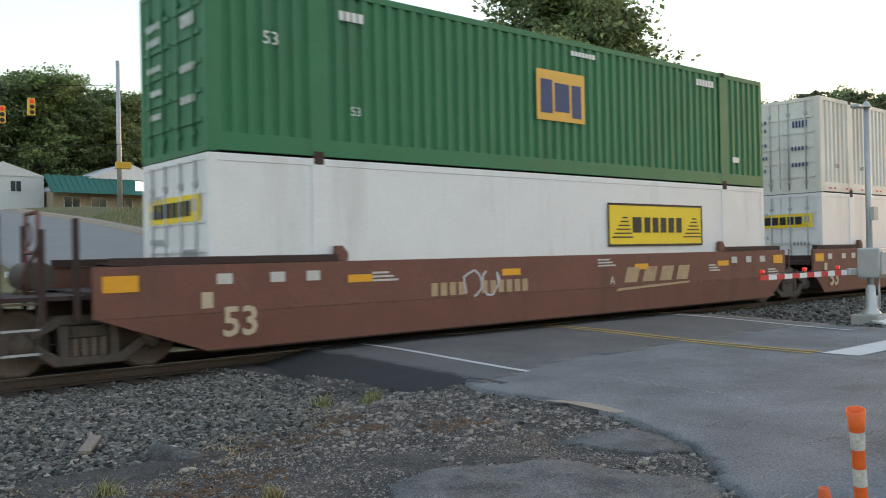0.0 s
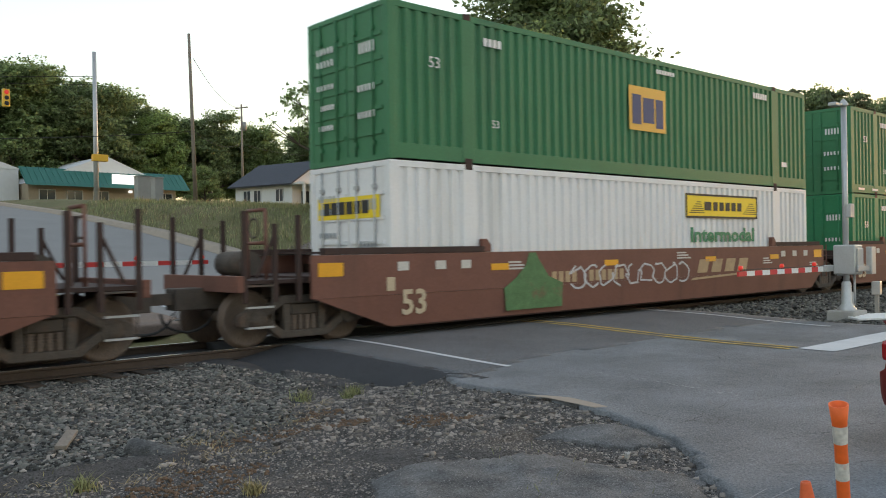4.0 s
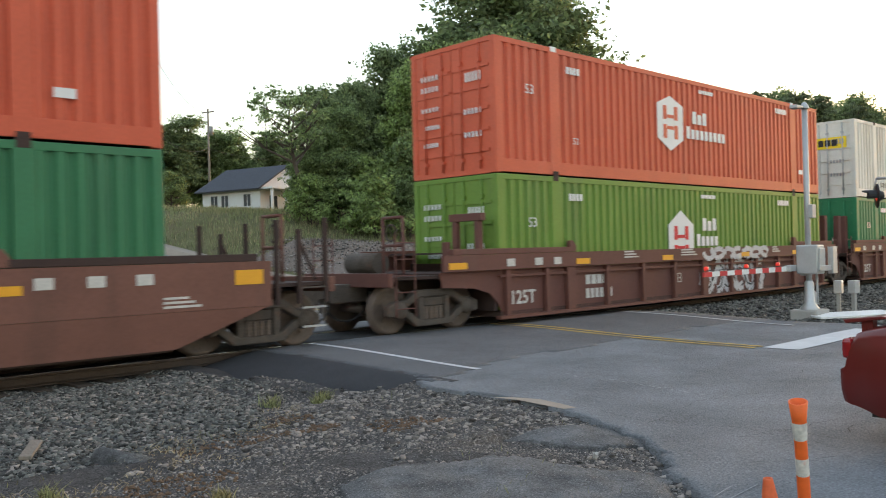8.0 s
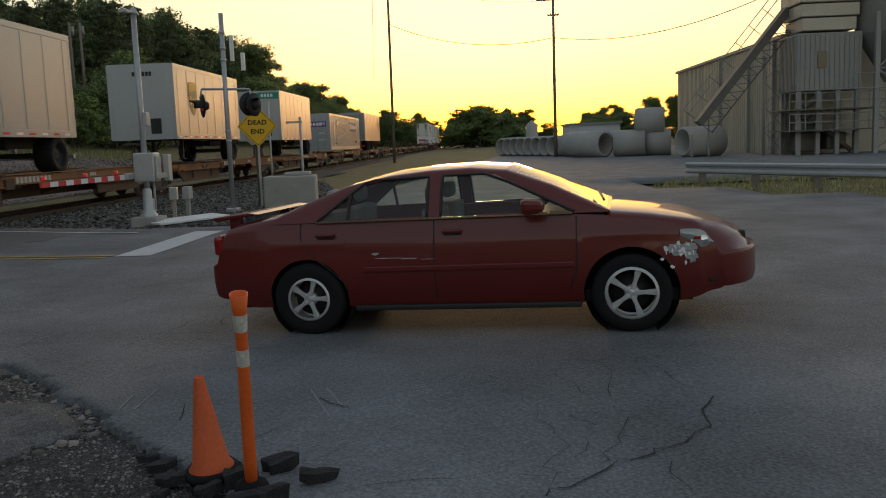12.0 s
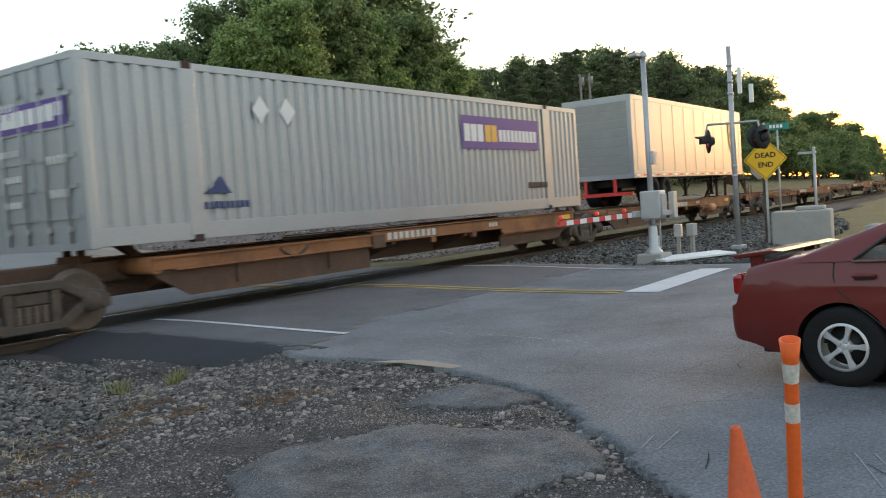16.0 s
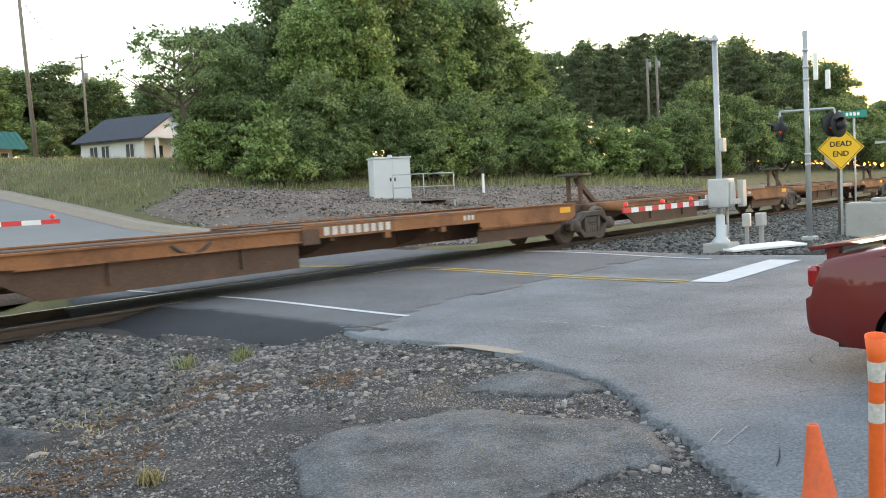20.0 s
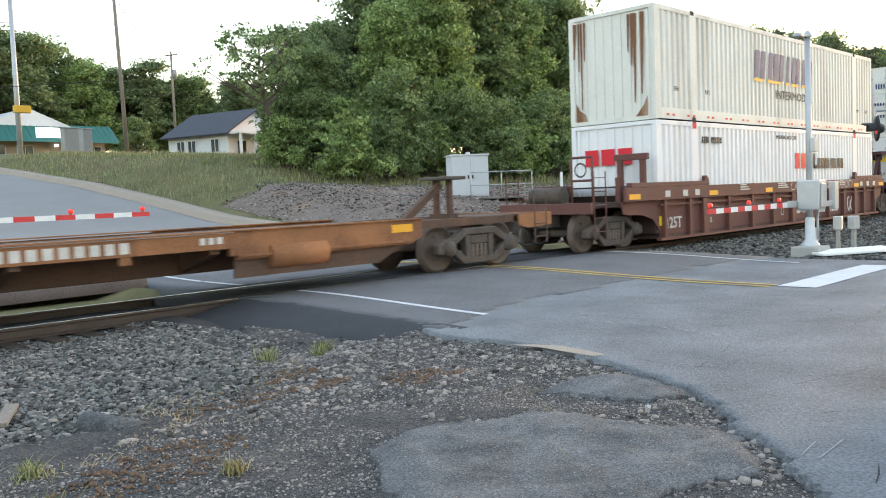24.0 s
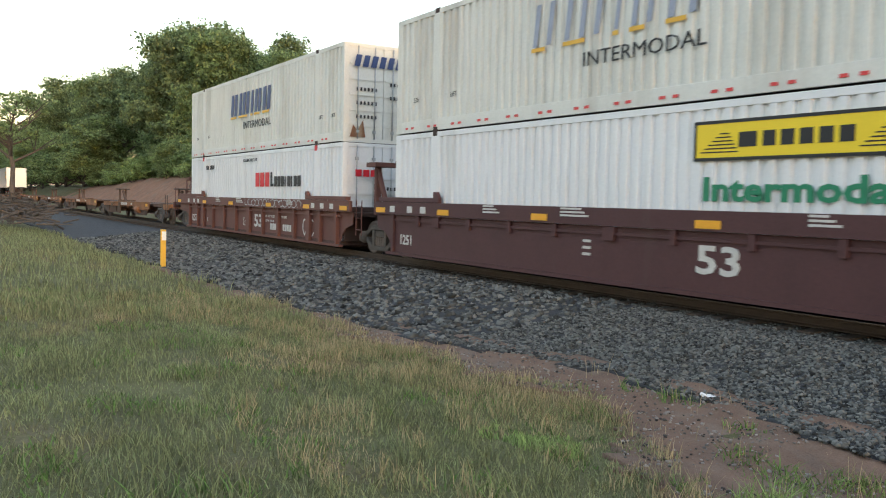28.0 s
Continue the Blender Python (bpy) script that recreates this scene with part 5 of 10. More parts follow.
def c_meshes(mat, length=16.15, pitch=0.27, plain=False):
    """The shared meshes of one kind of container: walls, rails, posts, doors."""
    key = (mat, length, pitch, plain)
    if key in _cm:
        return _cm[key]
    H, W = 2.88, 1.3

    def wall(s):
        bm = bmesh.new()
        n = int((length - 0.3) / pitch)
        pts = []
        for k in range(n + 1):
            x = 0.15 + k * (length - 0.3) / n
            p = (length - 0.3) / n
            pts += [(x, 0), (x + p * 0.4, 0), (x + p * 0.54, 1), (x + p * 0.86, 1)]
        pts = [(x, d) for x, d in pts if x <= length - 0.15]
        rows = []
        for x, d in pts:
            y = s * (W - 0.004 - (0.0 if plain else 0.052) * d - (0.006 if plain else 0))
            rows.append([bm.verts.new((x, y, z)) for z in (0.3, H - 0.12)])
        for a, b in zip(rows, rows[1:]):
            bm.faces.new((a[0], b[0], b[1], a[1]) if s < 0 else (b[0], a[0], a[1], b[1]))
        return bm
    out = {}

    def keep(n, bm, m=mat):
        if n in RIBS:
            for k, bit in enumerate(pieces(bm)):
                keep_one(n if k == 0 else RIBS[n], bit, m)
        else:
            keep_one(n, bm, m)

    def keep_one(n, bm, m):
        me = bpy.data.meshes.new(n)
        bm.normal_update()
        bm.to_mesh(me)
        bm.free()
        me.materials.append(M[m])
        out[n + "_" + str(len(out))] = (n, me)
    for s in (-1, 1):
        keep("side_wall", wall(s))
        a, b = min(s * W, s * (W - 0.06)), max(s * W, s * (W - 0.06))
        keep("top_rail", B((0.1, length - 0.1, a, b, H - 0.12, H), bevel=0.008))
        keep("bottom_rail", B((0.1, length - 0.1, a, b, 0.02, 0.3), bevel=0.008))
        for xp in (1.95, length - 1.95) if length > 15 else ():
            keep("lifting_post", B((xp - 0.15, xp + 0.15, min(s * (W + 0.006), s * (W - 0.05)), max(s * (W + 0.006), s * (W - 0.05)), 0.04, H + 0.005), bevel=0.008))
            keep("casting", B((xp - 0.1, xp + 0.1, min(s * (W + 0.012), s * (W - 0.15)), max(s * (W + 0.012), s * (W - 0.15)), -0.02, 0.1), bevel=0.01), "well_dark")
            keep("casting", B((xp - 0.1, xp + 0.1, min(s * (W + 0.012), s * (W - 0.15)), max(s * (W + 0.012), s * (W - 0.15)), H - 0.1, H + 0.02), bevel=0.01), "well_dark" if mat != "c_orange" else "logo_white")
        for xp in (0.0, length - 0.16):
            keep("corner_post", B((xp, xp + 0.16, min(s * W, s * (W - 0.15)), max(s * W, s * (W - 0.15)), 0.0, H), bevel=0.012))
    keep("roof", B((0.05, length - 0.05, -W + 0.05, W - 0.05, H - 0.05, H - 0.015)))
    keep("floor", B((0.05, length - 0.05, -W + 0.05, W - 0.05, 0.05, 0.12)), "well_dark")
    fw = [B((length - 0.09, length - 0.05, -W + 0.1, W - 0.1, 0.05, H - 0.05))]
    for k in range(9):
        y = -W + 0.22 + k * (2 * W - 0.44) / 8
        fw.append(B((length - 0.05, length - 0.02, y - 0.05, y + 0.05, 0.12, H - 0.12)))
    keep("front_wall", joined(*fw))
    for s in (-1, 1):
        a, b = min(s * 0.01, s * (W - 0.14)), max(s * 0.01, s * (W - 0.14))
        keep("door", joined(B((0.02, 0.06, a, b, 0.12, H - 0.1), bevel=0.006), *[B((-0.006, 0.02, a + 0.05, b - 0.05, z - 0.035, z + 0.035)) for z in (0.5, 0.95, 1.4, 1.85, 2.3)]))
        for y in (s * 0.3, s * 0.85):
            keep("locking_bar", joined(T(((-0.012, y, 0.1), (-0.012, y, H - 0.08), 0.02), n=8), B((-0.035, 0.01, y - 0.05, y + 0.05, 0.28, 0.36), (-0.035, 0.01, y - 0.05, y + 0.05, H - 0.5, H - 0.42), (-0.035, 0.005, y - 0.02, y + 0.02, 1.1, 1.16))), "galv" if mat in ("c_white", "c_cream", "c_grey") else mat)
    keep("sill", B((0.0, 0.1, -W + 0.14, W - 0.14, 0.0, 0.12), (length - 0.1, length, -W + 0.14, W - 0.14, 0.0, 0.12), (0, 0.1, -W + 0.14, W - 0.14, H - 0.1, H), (length - 0.1, length, -W + 0.14, W - 0.14, H - 0.1, H)))
    _cm[key] = out
    return out


LABELS = dict(c_green="green corrugated steel container", c_green2="bright green corrugated steel container", c_olive="olive green corrugated steel container",
              c_orange="orange-red corrugated steel container", c_white="white corrugated steel container", c_cream="weathered off-white corrugated steel container", c_grey="silver-grey corrugated steel container")


def container(mat, s, z, label="", turned=False, plain=False, pitch=0.27):
    """A 53-foot container with its left end at s along the train. turned: its doors are at the right end."""
    root = tagged(new("container"), label or LABELS[mat] + (" stacked on another" if z > 3 else " sitting in a well car"), "container", "containers of the freight train")
    for n, me in c_meshes(mat, plain=plain, pitch=pitch).values():
        o = share(n, me, root)
        if turned and n in ("front_wall", "wall_rib", "door", "door_rib", "locking_bar", "bar_bracket"):
            o.matrix_basis = Matrix.Translation((16.15, 0, 0)) @ pose(0, 0, 0, 0, 0, 180)
    TRAIN.append((root, s, z))
    return root


YF = -1.312


def mark(root, name, bm, mat, x, z, y=YF):
    return decal(root, name, bm, mat, x, y, z)


def rect(w, h, x=0.0, z=0.0):
    return flat([(x, z), (x + w, z), (x + w, z + h), (x, z + h)])


def small_marks(root, mat="logo_white"):
    """The small numbers along a container's side, as plain bars."""
    mark(root, "container_number", bars(4, 0.1, 0.16, 0.03), mat, 2.4, 2.35)
    mark(root, "container_number", bars(6, 0.1, 0.16, 0.03), mat, 13.0, 2.45)
    lettering("53", 0.3, mat, root, 0.95, YF, 1.75 if mat == "logo_white" else 1.0)
    lettering("53", 0.22, mat, root, 2.6, YF, 0.75)
    mark(root, "notice", bars(7, 0.09, 0.1, 0.025), mat, 8.3, 2.55)
    mark(root, "notice", rect(0.3, 0.14), mat, 14.6, 0.6)


def end_marks(root, mat, panel=None, pm="logo_yellow"):
    """Marks on the door end, which faces -x."""
    spots = [(-0.95, 2.0, 0.5, 0.2), (0.35, 2.2, 0.6, 0.12), (0.35, 1.95, 0.6, 0.12), (0.35, 1.5, 0.6, 0.1), (-0.95, 1.3, 0.55, 0.12), (-0.95, 0.8, 0.55, 0.12), (0.35, 1.1, 0.5, 0.1), (0.4, 0.7, 0.5, 0.1)]
    for y, z, w, h in spots:
        k = max(3, int(w / 0.1))
        o = tagged(part("notice", bars(k, 0.055, h, w / k - 0.055), mat, root), kind="stuff")
        o.matrix_basis = pose(-0.012, y + w, z, 0, 0, -90)
    if panel:
        o = part("emblem_panel", rect(2.0, 0.42), pm, root)
        o.matrix_basis = pose(-0.008, 1.0, 1.85, 0, 0, -90)
        for bit in pieces(bars(6, 0.2, 0.24, 0.05)):
            o = part("emblem", bit, "logo_black" if pm == "logo_yellow" else "logo_white", root)
            o.matrix_basis = pose(-0.018, 0.78, 1.94, 0, 0, -90)


def yellow_panel(root, x, z, w=3.6, h=0.95, border=True, below=True, pm="logo_yellow", tm="logo_black"):
    """The yellow freight-company panel with plain blocks, and the word below it."""
    mark(root, "emblem_panel", rect(w, h), pm if pm else "logo_yellow", x, z)
    k = h * 0.36
    mark(root, "emblem", joined(rect(0.09 * w, k, 0.24 * w), *[rect(0.06 * w, k, 0.36 * w + i * 0.085 * w) for i in range(5)]), tm, x, z + h * 0.32, YF - 0.007)
    st = [rect(0.2 * w - 0.03 * w * i, h * 0.03, 0.04 * w + 0.02 * w * i, h * 0.2 + h * 0.09 * i) for i in range(6)] + [rect(0.2 * w - 0.03 * w * i, h * 0.03, 0.78 * w + 0.02 * w * i, h * 0.2 + h * 0.09 * i) for i in range(6)]
    mark(root, "emblem_stripes", joined(*st), tm, x, z, YF - 0.007)
    if border:
        b = 0.05
        mark(root, "emblem_border", joined(rect(w, b), rect(w, b, 0, h - b), rect(b, h - 2 * b, 0, b), rect(b, h - 2 * b, w - b, b)), tm, x, z, YF - 0.007)
    if below:
        lettering("Intermodal", h * 0.82, "logo_green", root, x + 0.05 * w, YF, z - h * 0.98, bold=0.016, width=w * 0.9)


def swift_marks(root, worn=False):
    """Slanted navy blocks with gold under-shadows; on a worn side only slivers of the blocks are left."""
    x = 5.7
    for w, n in ((0.85, 2), (1.25, 3), (0.3, 1), (0.72, 2), (0.9, 2)):
        for k in range(n):
            q = w / n
            t = q * (0.34 if worn else 0.7)
            mark(root, "emblem", flat([(0, 0), (t, 0), (t + 0.11, 0.82), (0.11, 0.82)]), "logo_faded" if worn else "logo_blue", x + k * q, 1.43)
        mark(root, "emblem_shadow", rect(w * (0.5 if worn else 0.8), 0.08), "logo_gold", x - 0.04, 1.33)
        x += w + 0.12
    lettering("INTERMODAL", 0.38, "logo_black", root, 7.2, YF, 0.88, width=2.95)
    tape(root, 0.1)
    for x in (0.9, 2.6, 14.4, 15.3):
        lettering("53ft" if x < 1 else "LIFT", 0.16, "logo_black", root, x, YF, 0.75)


def tape(root, z, n=14, w=0.13):
    """Red reflective dashes along the bottom rail."""
    for k in range(n):
        mark(root, "reflector", rect(w, 0.052), "refl_red", 0.5 + k * 15.2 / n, z)
        mark(root, "reflector", rect(w, 0.052), "refl_red", 0.5 + k * 15.2 / n + w + 0.16, z)


def xpo_marks(root, x=8.65, z=1.6, h=0.5):
    mark(root, "emblem", bars(3, 0.4, h, 0.11), "logo_red", x, z)
    mark(root, "emblem", joined(rect(0.14, h), rect(0.3, 0.1), *[rect(0.26 if i not in (3, 5) else 0.1, h * 0.7, 0.36 + 0.33 * i - (0.08 if i > 3 else 0) - (0.08 if i > 5 else 0)) for i in range(8)]), "logo_black", x + 1.56, z)
    lettering("WARNING HIGH CUBE", 0.17, "logo_black", root, 7.2, YF, 2.53, width=1.6)
    mark(root, "container_number", joined(bars(4, 0.07, 0.17, 0.035), moved(bars(6, 0.07, 0.17, 0.035), Matrix.Translation((0.55, 0, 0)))), "logo_black", 2.35, 2.33)


def hub_marks(root, cut=False):
    """The hexagon emblem with plain blocks beside it."""
    x, z = (6.57, 0.6) if cut else (6.17, 0.87)
    mark(root, "emblem_panel", flat([(0, 0.32), (0.63, 0.0), (1.27, 0.32), (1.27, 1.22), (0.63, 1.6 if cut else 1.45), (0, 1.22)]), "logo_white", x, z)
    col = "logo_red" if cut else "c_orange"
    mark(root, "emblem", joined(rect(0.17, 0.36, 0.28, 0.32), rect(0.17, 0.36, 0.28, 0.82), rect(0.17, 0.36, 0.82, 0.32), rect(0.17, 0.36, 0.82, 0.82), rect(0.33, 0.09, 0.47, 0.56), rect(0.33, 0.09, 0.47, 0.86)), col, x, z, YF - 0.007)
    mark(root, "emblem", joined(*[rect(0.2, 0.34 if i != 1 else 0.27, 0.32 + 0.27 * i, 0.44) for i in range(3)], *[rect(0.17, 0.33 if i == 0 else 0.26, 0.24 * i, 0.02) for i in range(5 if cut else 9)]), "logo_white", x + 1.45, z + (0.62 if cut else 0.37))
    small_marks(root)


# ---- train: the well cars and their stacks ----
Z1, Z2 = 0.3, 3.2
V = 14.68
S3 = dict(u0=-17.1, u1=6.4, u2=25.9, u3=45.3, u4=68.95, u5=88.4, u6=107.85, u7=131.35, u8=150.85, u9=170.3, w1=372.6, w2=392.0, w3=411.4)
_proto = {}


def put_well(key, ends, ribbed, mat):
    k = (ends, ribbed, mat)
    if k not in _proto:
        car = _proto[k] = well_car(ends, ribbed, mat)
    else:
        car = copy_thing(_proto[k], Matrix.Identity(4))
    TRAIN.append((car, S3[key], 0.0))
    return car


CARS = {}
for key, ends, ribbed, mat in (("u0", "ac", False, "well"), ("u1", "ca", False, "well"), ("u2", "aa", False, "well"), ("u3", "ac", False, "well"), ("u4", "ca", False, "well"), ("u5", "aa", False, "well"),
                               ("u6", "ac", False, "well"), ("u7", "ca", 3, "well_red"), ("u8", "aa", 3, "well_red"), ("u9", "ac", 3, "well_red"), ("w1", "ca", 1, "well_red"), ("w2", "aa", 2, "well_maroon"), ("w3", "ac", 2, "well_maroon")):
    CARS[key] = put_well(key, ends, ribbed, mat)
# paint tags on single cars
decal(CARS["u2"], "graffiti", flat([(0, 0.05), (0.3, -0.1), (1.6, 0.0), (2.1, 0.1), (2.15, 0.5), (1.5, 0.62), (0.6, 0.58), (0.1, 0.6)]), "graf_blue", 6.7, -1.426, 0.42)
lettering("C", 0.26, "stencil", CARS["u2"], 8.1, -1.424, 0.82)
lettering("A", 0.26, "stencil", CARS["u1"], 9.3, -1.424, 0.82)
lettering("B", 0.26, "stencil", CARS["u3"], 9.0, -1.424, 0.82)
lettering("B", 0.26, "stencil", CARS["u6"], 9.0, -1.424, 0.82)
for key, x in (("u4", 2.8), ("u6", 9.0)):
    decal(CARS[key], "graffiti", flat([(0, 0), (1.7, 0), (1.75, 0.5), (1.3, 0.65), (1.0, 1.0), (0.9, 1.15), (0.7, 1.15), (0.6, 0.9), (0.3, 0.65), (-0.05, 0.45)]), "graf_green", x, -1.426, 0.3)


def scrawl(parent, x, y, z, w, h, mat, seed, n=9, r=0.02):
    """Looping spray-paint strokes."""
    rnd = random.Random(seed)
    bm = bmesh.new()
    for k in range(n):
        cx, a0 = x + (k + 0.5) * w / n, rnd.uniform(0, 6)
        last = None
        for i in range(11):
            a = a0 + i * rnd.uniform(0.4, 0.62)
            p = Vector((cx + 0.5 * w / n * math.cos(a) * rnd.uniform(0.8, 1.3), y, z + h / 2 + 0.5 * h * math.sin(a)))
            if last is not None:
                d = (p - last).normalized()
                q = Vector((-d.z, 0, d.x)) * r
                f = bm.faces.new([bm.verts.new(c) for c in (last - q, p - q, p + q, last + q)])
            last = p
    return part("graffiti", bm, mat, parent)


scrawl(CARS["u2"], 6.8, -1.431, 0.48, 1.8, 0.4, "logo_black", 12, 5, 0.02)
scrawl(CARS["u5"], 8.5, -1.429, 0.35, 6.8, 1.0, "graf_white", 3, 8, 0.11)
scrawl(CARS["u5"], 8.7, -1.432, 0.45, 6.4, 0.8, "logo_black", 4, 8, 0.03)
scrawl(CARS["u4"], 4.8, -1.429, 0.65, 4.6, 0.5, "graf_white", 5, 9, 0.022)
scrawl(CARS["u1"], 5.0, -1.429, 0.75, 0.9, 0.5, "graf_white", 6, 2, 0.02)
scrawl(CARS["w1"], 7.9, -1.475, 1.2, 5.5, 0.25, "graf_white", 7, 14, 0.012)
scrawl(CARS["w1"], 13.3, -1.345, 0.35, 0.9, 0.5, "stencil", 8, 3, 0.03)
scrawl(CARS["u7"], 8.1, -1.349, 0.28, 3.8, 0.8, "graf_white", 9, 6, 0.13)
scrawl(CARS["u7"], 8.1, -1.352, 0.34, 3.8, 0.7, "logo_black", 10, 6, 0.025)
scrawl(CARS["u7"], 8.1, -1.476, 1.18, 3.8, 0.27, "graf_white", 11, 7, 0.07)

# stacks, lower and upper
c = container("c_white", S3["u1"], Z1, plain=True, label="white smooth-sided container sitting in a well car")
yellow_panel(c, 9.4, 1.35, 3.7, 0.98, True, False)
end_marks(c, "c_grey", True)
c = container("c_green", S3["u1"], Z2)
mark(c, "emblem_panel", rect(1.5, 1.05), "logo_orange", 7.2, 1.1)
mark(c, "emblem", joined(rect(0.35, 0.7, 0.12, 0.15), rect(0.45, 0.6, 0.55, 0.2), rect(0.3, 0.7, 1.08, 0.1)), "logo_blue", 7.2, 1.1, YF - 0.007)
small_marks(c)
end_marks(c, "logo_white")
c = container("c_white", S3["u2"], Z1, plain=True, label="white smooth-sided container sitting in a well car")
yellow_panel(c, 9.5, 1.95, 3.6, 0.62)
end_marks(c, "c_grey", True)
c = container("c_cream", S3["u2"], Z2)
swift_marks(c)
end_marks(c, "logo_blue")
c = container("c_white", S3["u3"], Z1)
yellow_panel(c, 9.5, 1.97, 3.6, 0.6, True, True, "logo_white")
end_marks(c, "c_grey", True)
c = container("c_white", S3["u3"], Z2)
xpo_marks(c, 8.55, 1.7)
end_marks(c, "c_grey", True, "logo_red")
c = container("c_white", S3["u4"], Z1)
yellow_panel(c, 9.5, 1.95, 3.6, 0.62)
end_marks(c, "c_grey", True)
c = container("c_green", S3["u4"], Z2)
mark(c, "emblem_panel", rect(1.5, 1.05), "logo_orange", 7.17, 1.1)
mark(c, "emblem", joined(rect(0.35, 0.7, 0.12, 0.15), rect(0.45, 0.6, 0.55, 0.2), rect(0.3, 0.7, 1.08, 0.1)), "logo_blue", 7.17, 1.1, YF - 0.007)
small_marks(c)
end_marks(c, "logo_white")
c = container("c_green2", S3["u5"], Z1)
small_marks(c)
end_marks(c, "logo_white")
c = container("c_green", S3["u5"], Z2)
small_marks(c)
end_marks(c, "logo_white")
for k in range(14):
    mark(c, "reflector", rect(0.5, 0.07), "logo_white", 0.5 + k * 1.1, 0.12)
c = container("c_green", S3["u6"], Z1)
hub_marks(c, True)
end_marks(c, "logo_white")
c = container("c_orange", S3["u6"], Z2)
hub_marks(c)
end_marks(c, "logo_white")
c = container("c_olive", S3["u7"], Z1)
hub_marks(c, True)
end_marks(c, "logo_white")
c = container("c_orange", S3["u7"], Z2)
hub_marks(c)
end_marks(c, "logo_white")
c = container("c_green2", S3["u8"], Z1)
hub_marks(c, True)
end_marks(c, "logo_white")
c = container("c_cream", S3["u8"], Z2)
yellow_panel(c, 9.7, 2.05, 3.65, 0.6)
end_marks(c, "c_grey", True)
for x in (2.4, 13.8):
    lettering("TOP LIFT ONLY", 0.26, "logo_black", c, x, YF, 0.42)
c = container("c_white", S3["u9"], Z1)
yellow_panel(c, 2.85, 1.85, 3.2, 0.6)
end_marks(c, "c_grey", True)
c = container("c_cream", S3["u9"], Z2)
yellow_panel(c, 9.7, 2.05, 3.65, 0.6)
end_marks(c, "c_grey", True)
c = container("c_white", S3["w1"], Z1, turned=True)
xpo_marks(c)
for bit in pieces(bars(3, 0.42, 0.42, 0.09)):
    part("emblem", bit, "logo_red", c).matrix_basis = pose(-0.02, 0.85, 1.8, 0, 0, -90)
for x in (1.95, 14.2):
    mark(c, "casting_mark", rect(0.2, 0.16), "logo_red", x - 0.1, 2.7, -1.315)
for bit in pieces(bars(3, 0.2, 0.2, 0.05)):
    part("emblem", bit, "logo_red", c).matrix_basis = pose(16.18, -0.9, 1.9, 0, 0, 90)
for z in (0.5, 0.9, 1.5):
    tagged(part("notice", bars(7, 0.06, 0.1, 0.06), "logo_black", c), kind="stuff").matrix_basis = pose(16.166, 0.15, z, 0, 0, 90)
c = container("c_cream", S3["w1"], Z2, turned=True)
swift_marks(c)
for bit in pieces(bars(6, 0.18, 0.34, 0.09, 0.08)):
    part("emblem", bit, "logo_blue", c).matrix_basis = pose(16.19, -1.0, 2.2, 0, 0, 90)
for y, z in ((-0.9, 1.5), (-0.9, 1.1), (0.2, 1.7), (0.2, 1.3), (-0.9, 0.7)):
    tagged(part("notice", bars(6, 0.06, 0.1, 0.06), "logo_black", c), kind="stuff").matrix_basis = pose(16.166, y, z, 0, 0, 90)
part("placard", rect(0.4, 0.4), "logo_orange", c).matrix_basis = pose(16.17, 0.6, 0.6, 0, 0, 90)
part("rust_streak", flat([(0, 0), (0.5, 0), (0.42, 0.5), (0.25, 0.2), (0.1, 0.35)]), "rust", c).matrix_basis = pose(16.168, -1.1, 0.15, 0, 0, 90)
for y in (-0.62, -0.72, -0.8, -1.0, 0.72, 0.82, 0.9, 1.05):
    ln = random.uniform(0.9, 2.5)
    o = part("rust_streak", flat([(0, 2.62 - ln), (0.03, 2.6 - ln), (random.uniform(0.06, 0.13), 2.6), (0, 2.62)]), "rust", c)
    o.matrix_basis = pose(0.0, y + 0.1, 0.1, 0, 0, -90)
part("rust_streak", flat([(0, 0), (0.35, 0), (0.3, 0.18), (0.12, 0.3), (0, 0.5)]), "rust", c).matrix_basis = pose(0.0, 1.1, 0.1, 0, 0, -90)
part("rust_streak", flat([(0, 0), (0.35, 0), (0.35, 0.5), (0.22, 0.25), (0.1, 0.12)]), "rust", c).matrix_basis = pose(0.0, -0.72, 0.1, 0, 0, -90)
c = container("c_white", S3["w2"], Z1)
yellow_panel(c, 9.98, 1.95, 3.6, 0.62)
end_marks(c, "c_grey", True)
c = container("c_cream", S3["w2"], Z2)
swift_marks(c, True)
end_marks(c, "logo_blue")
c = container("c_white", S3["w3"], Z1)
end_marks(c, "c_grey", True)
c = container("c_cream", S3["w3"], Z2)
swift_marks(c)
end_marks(c, "logo_blue")


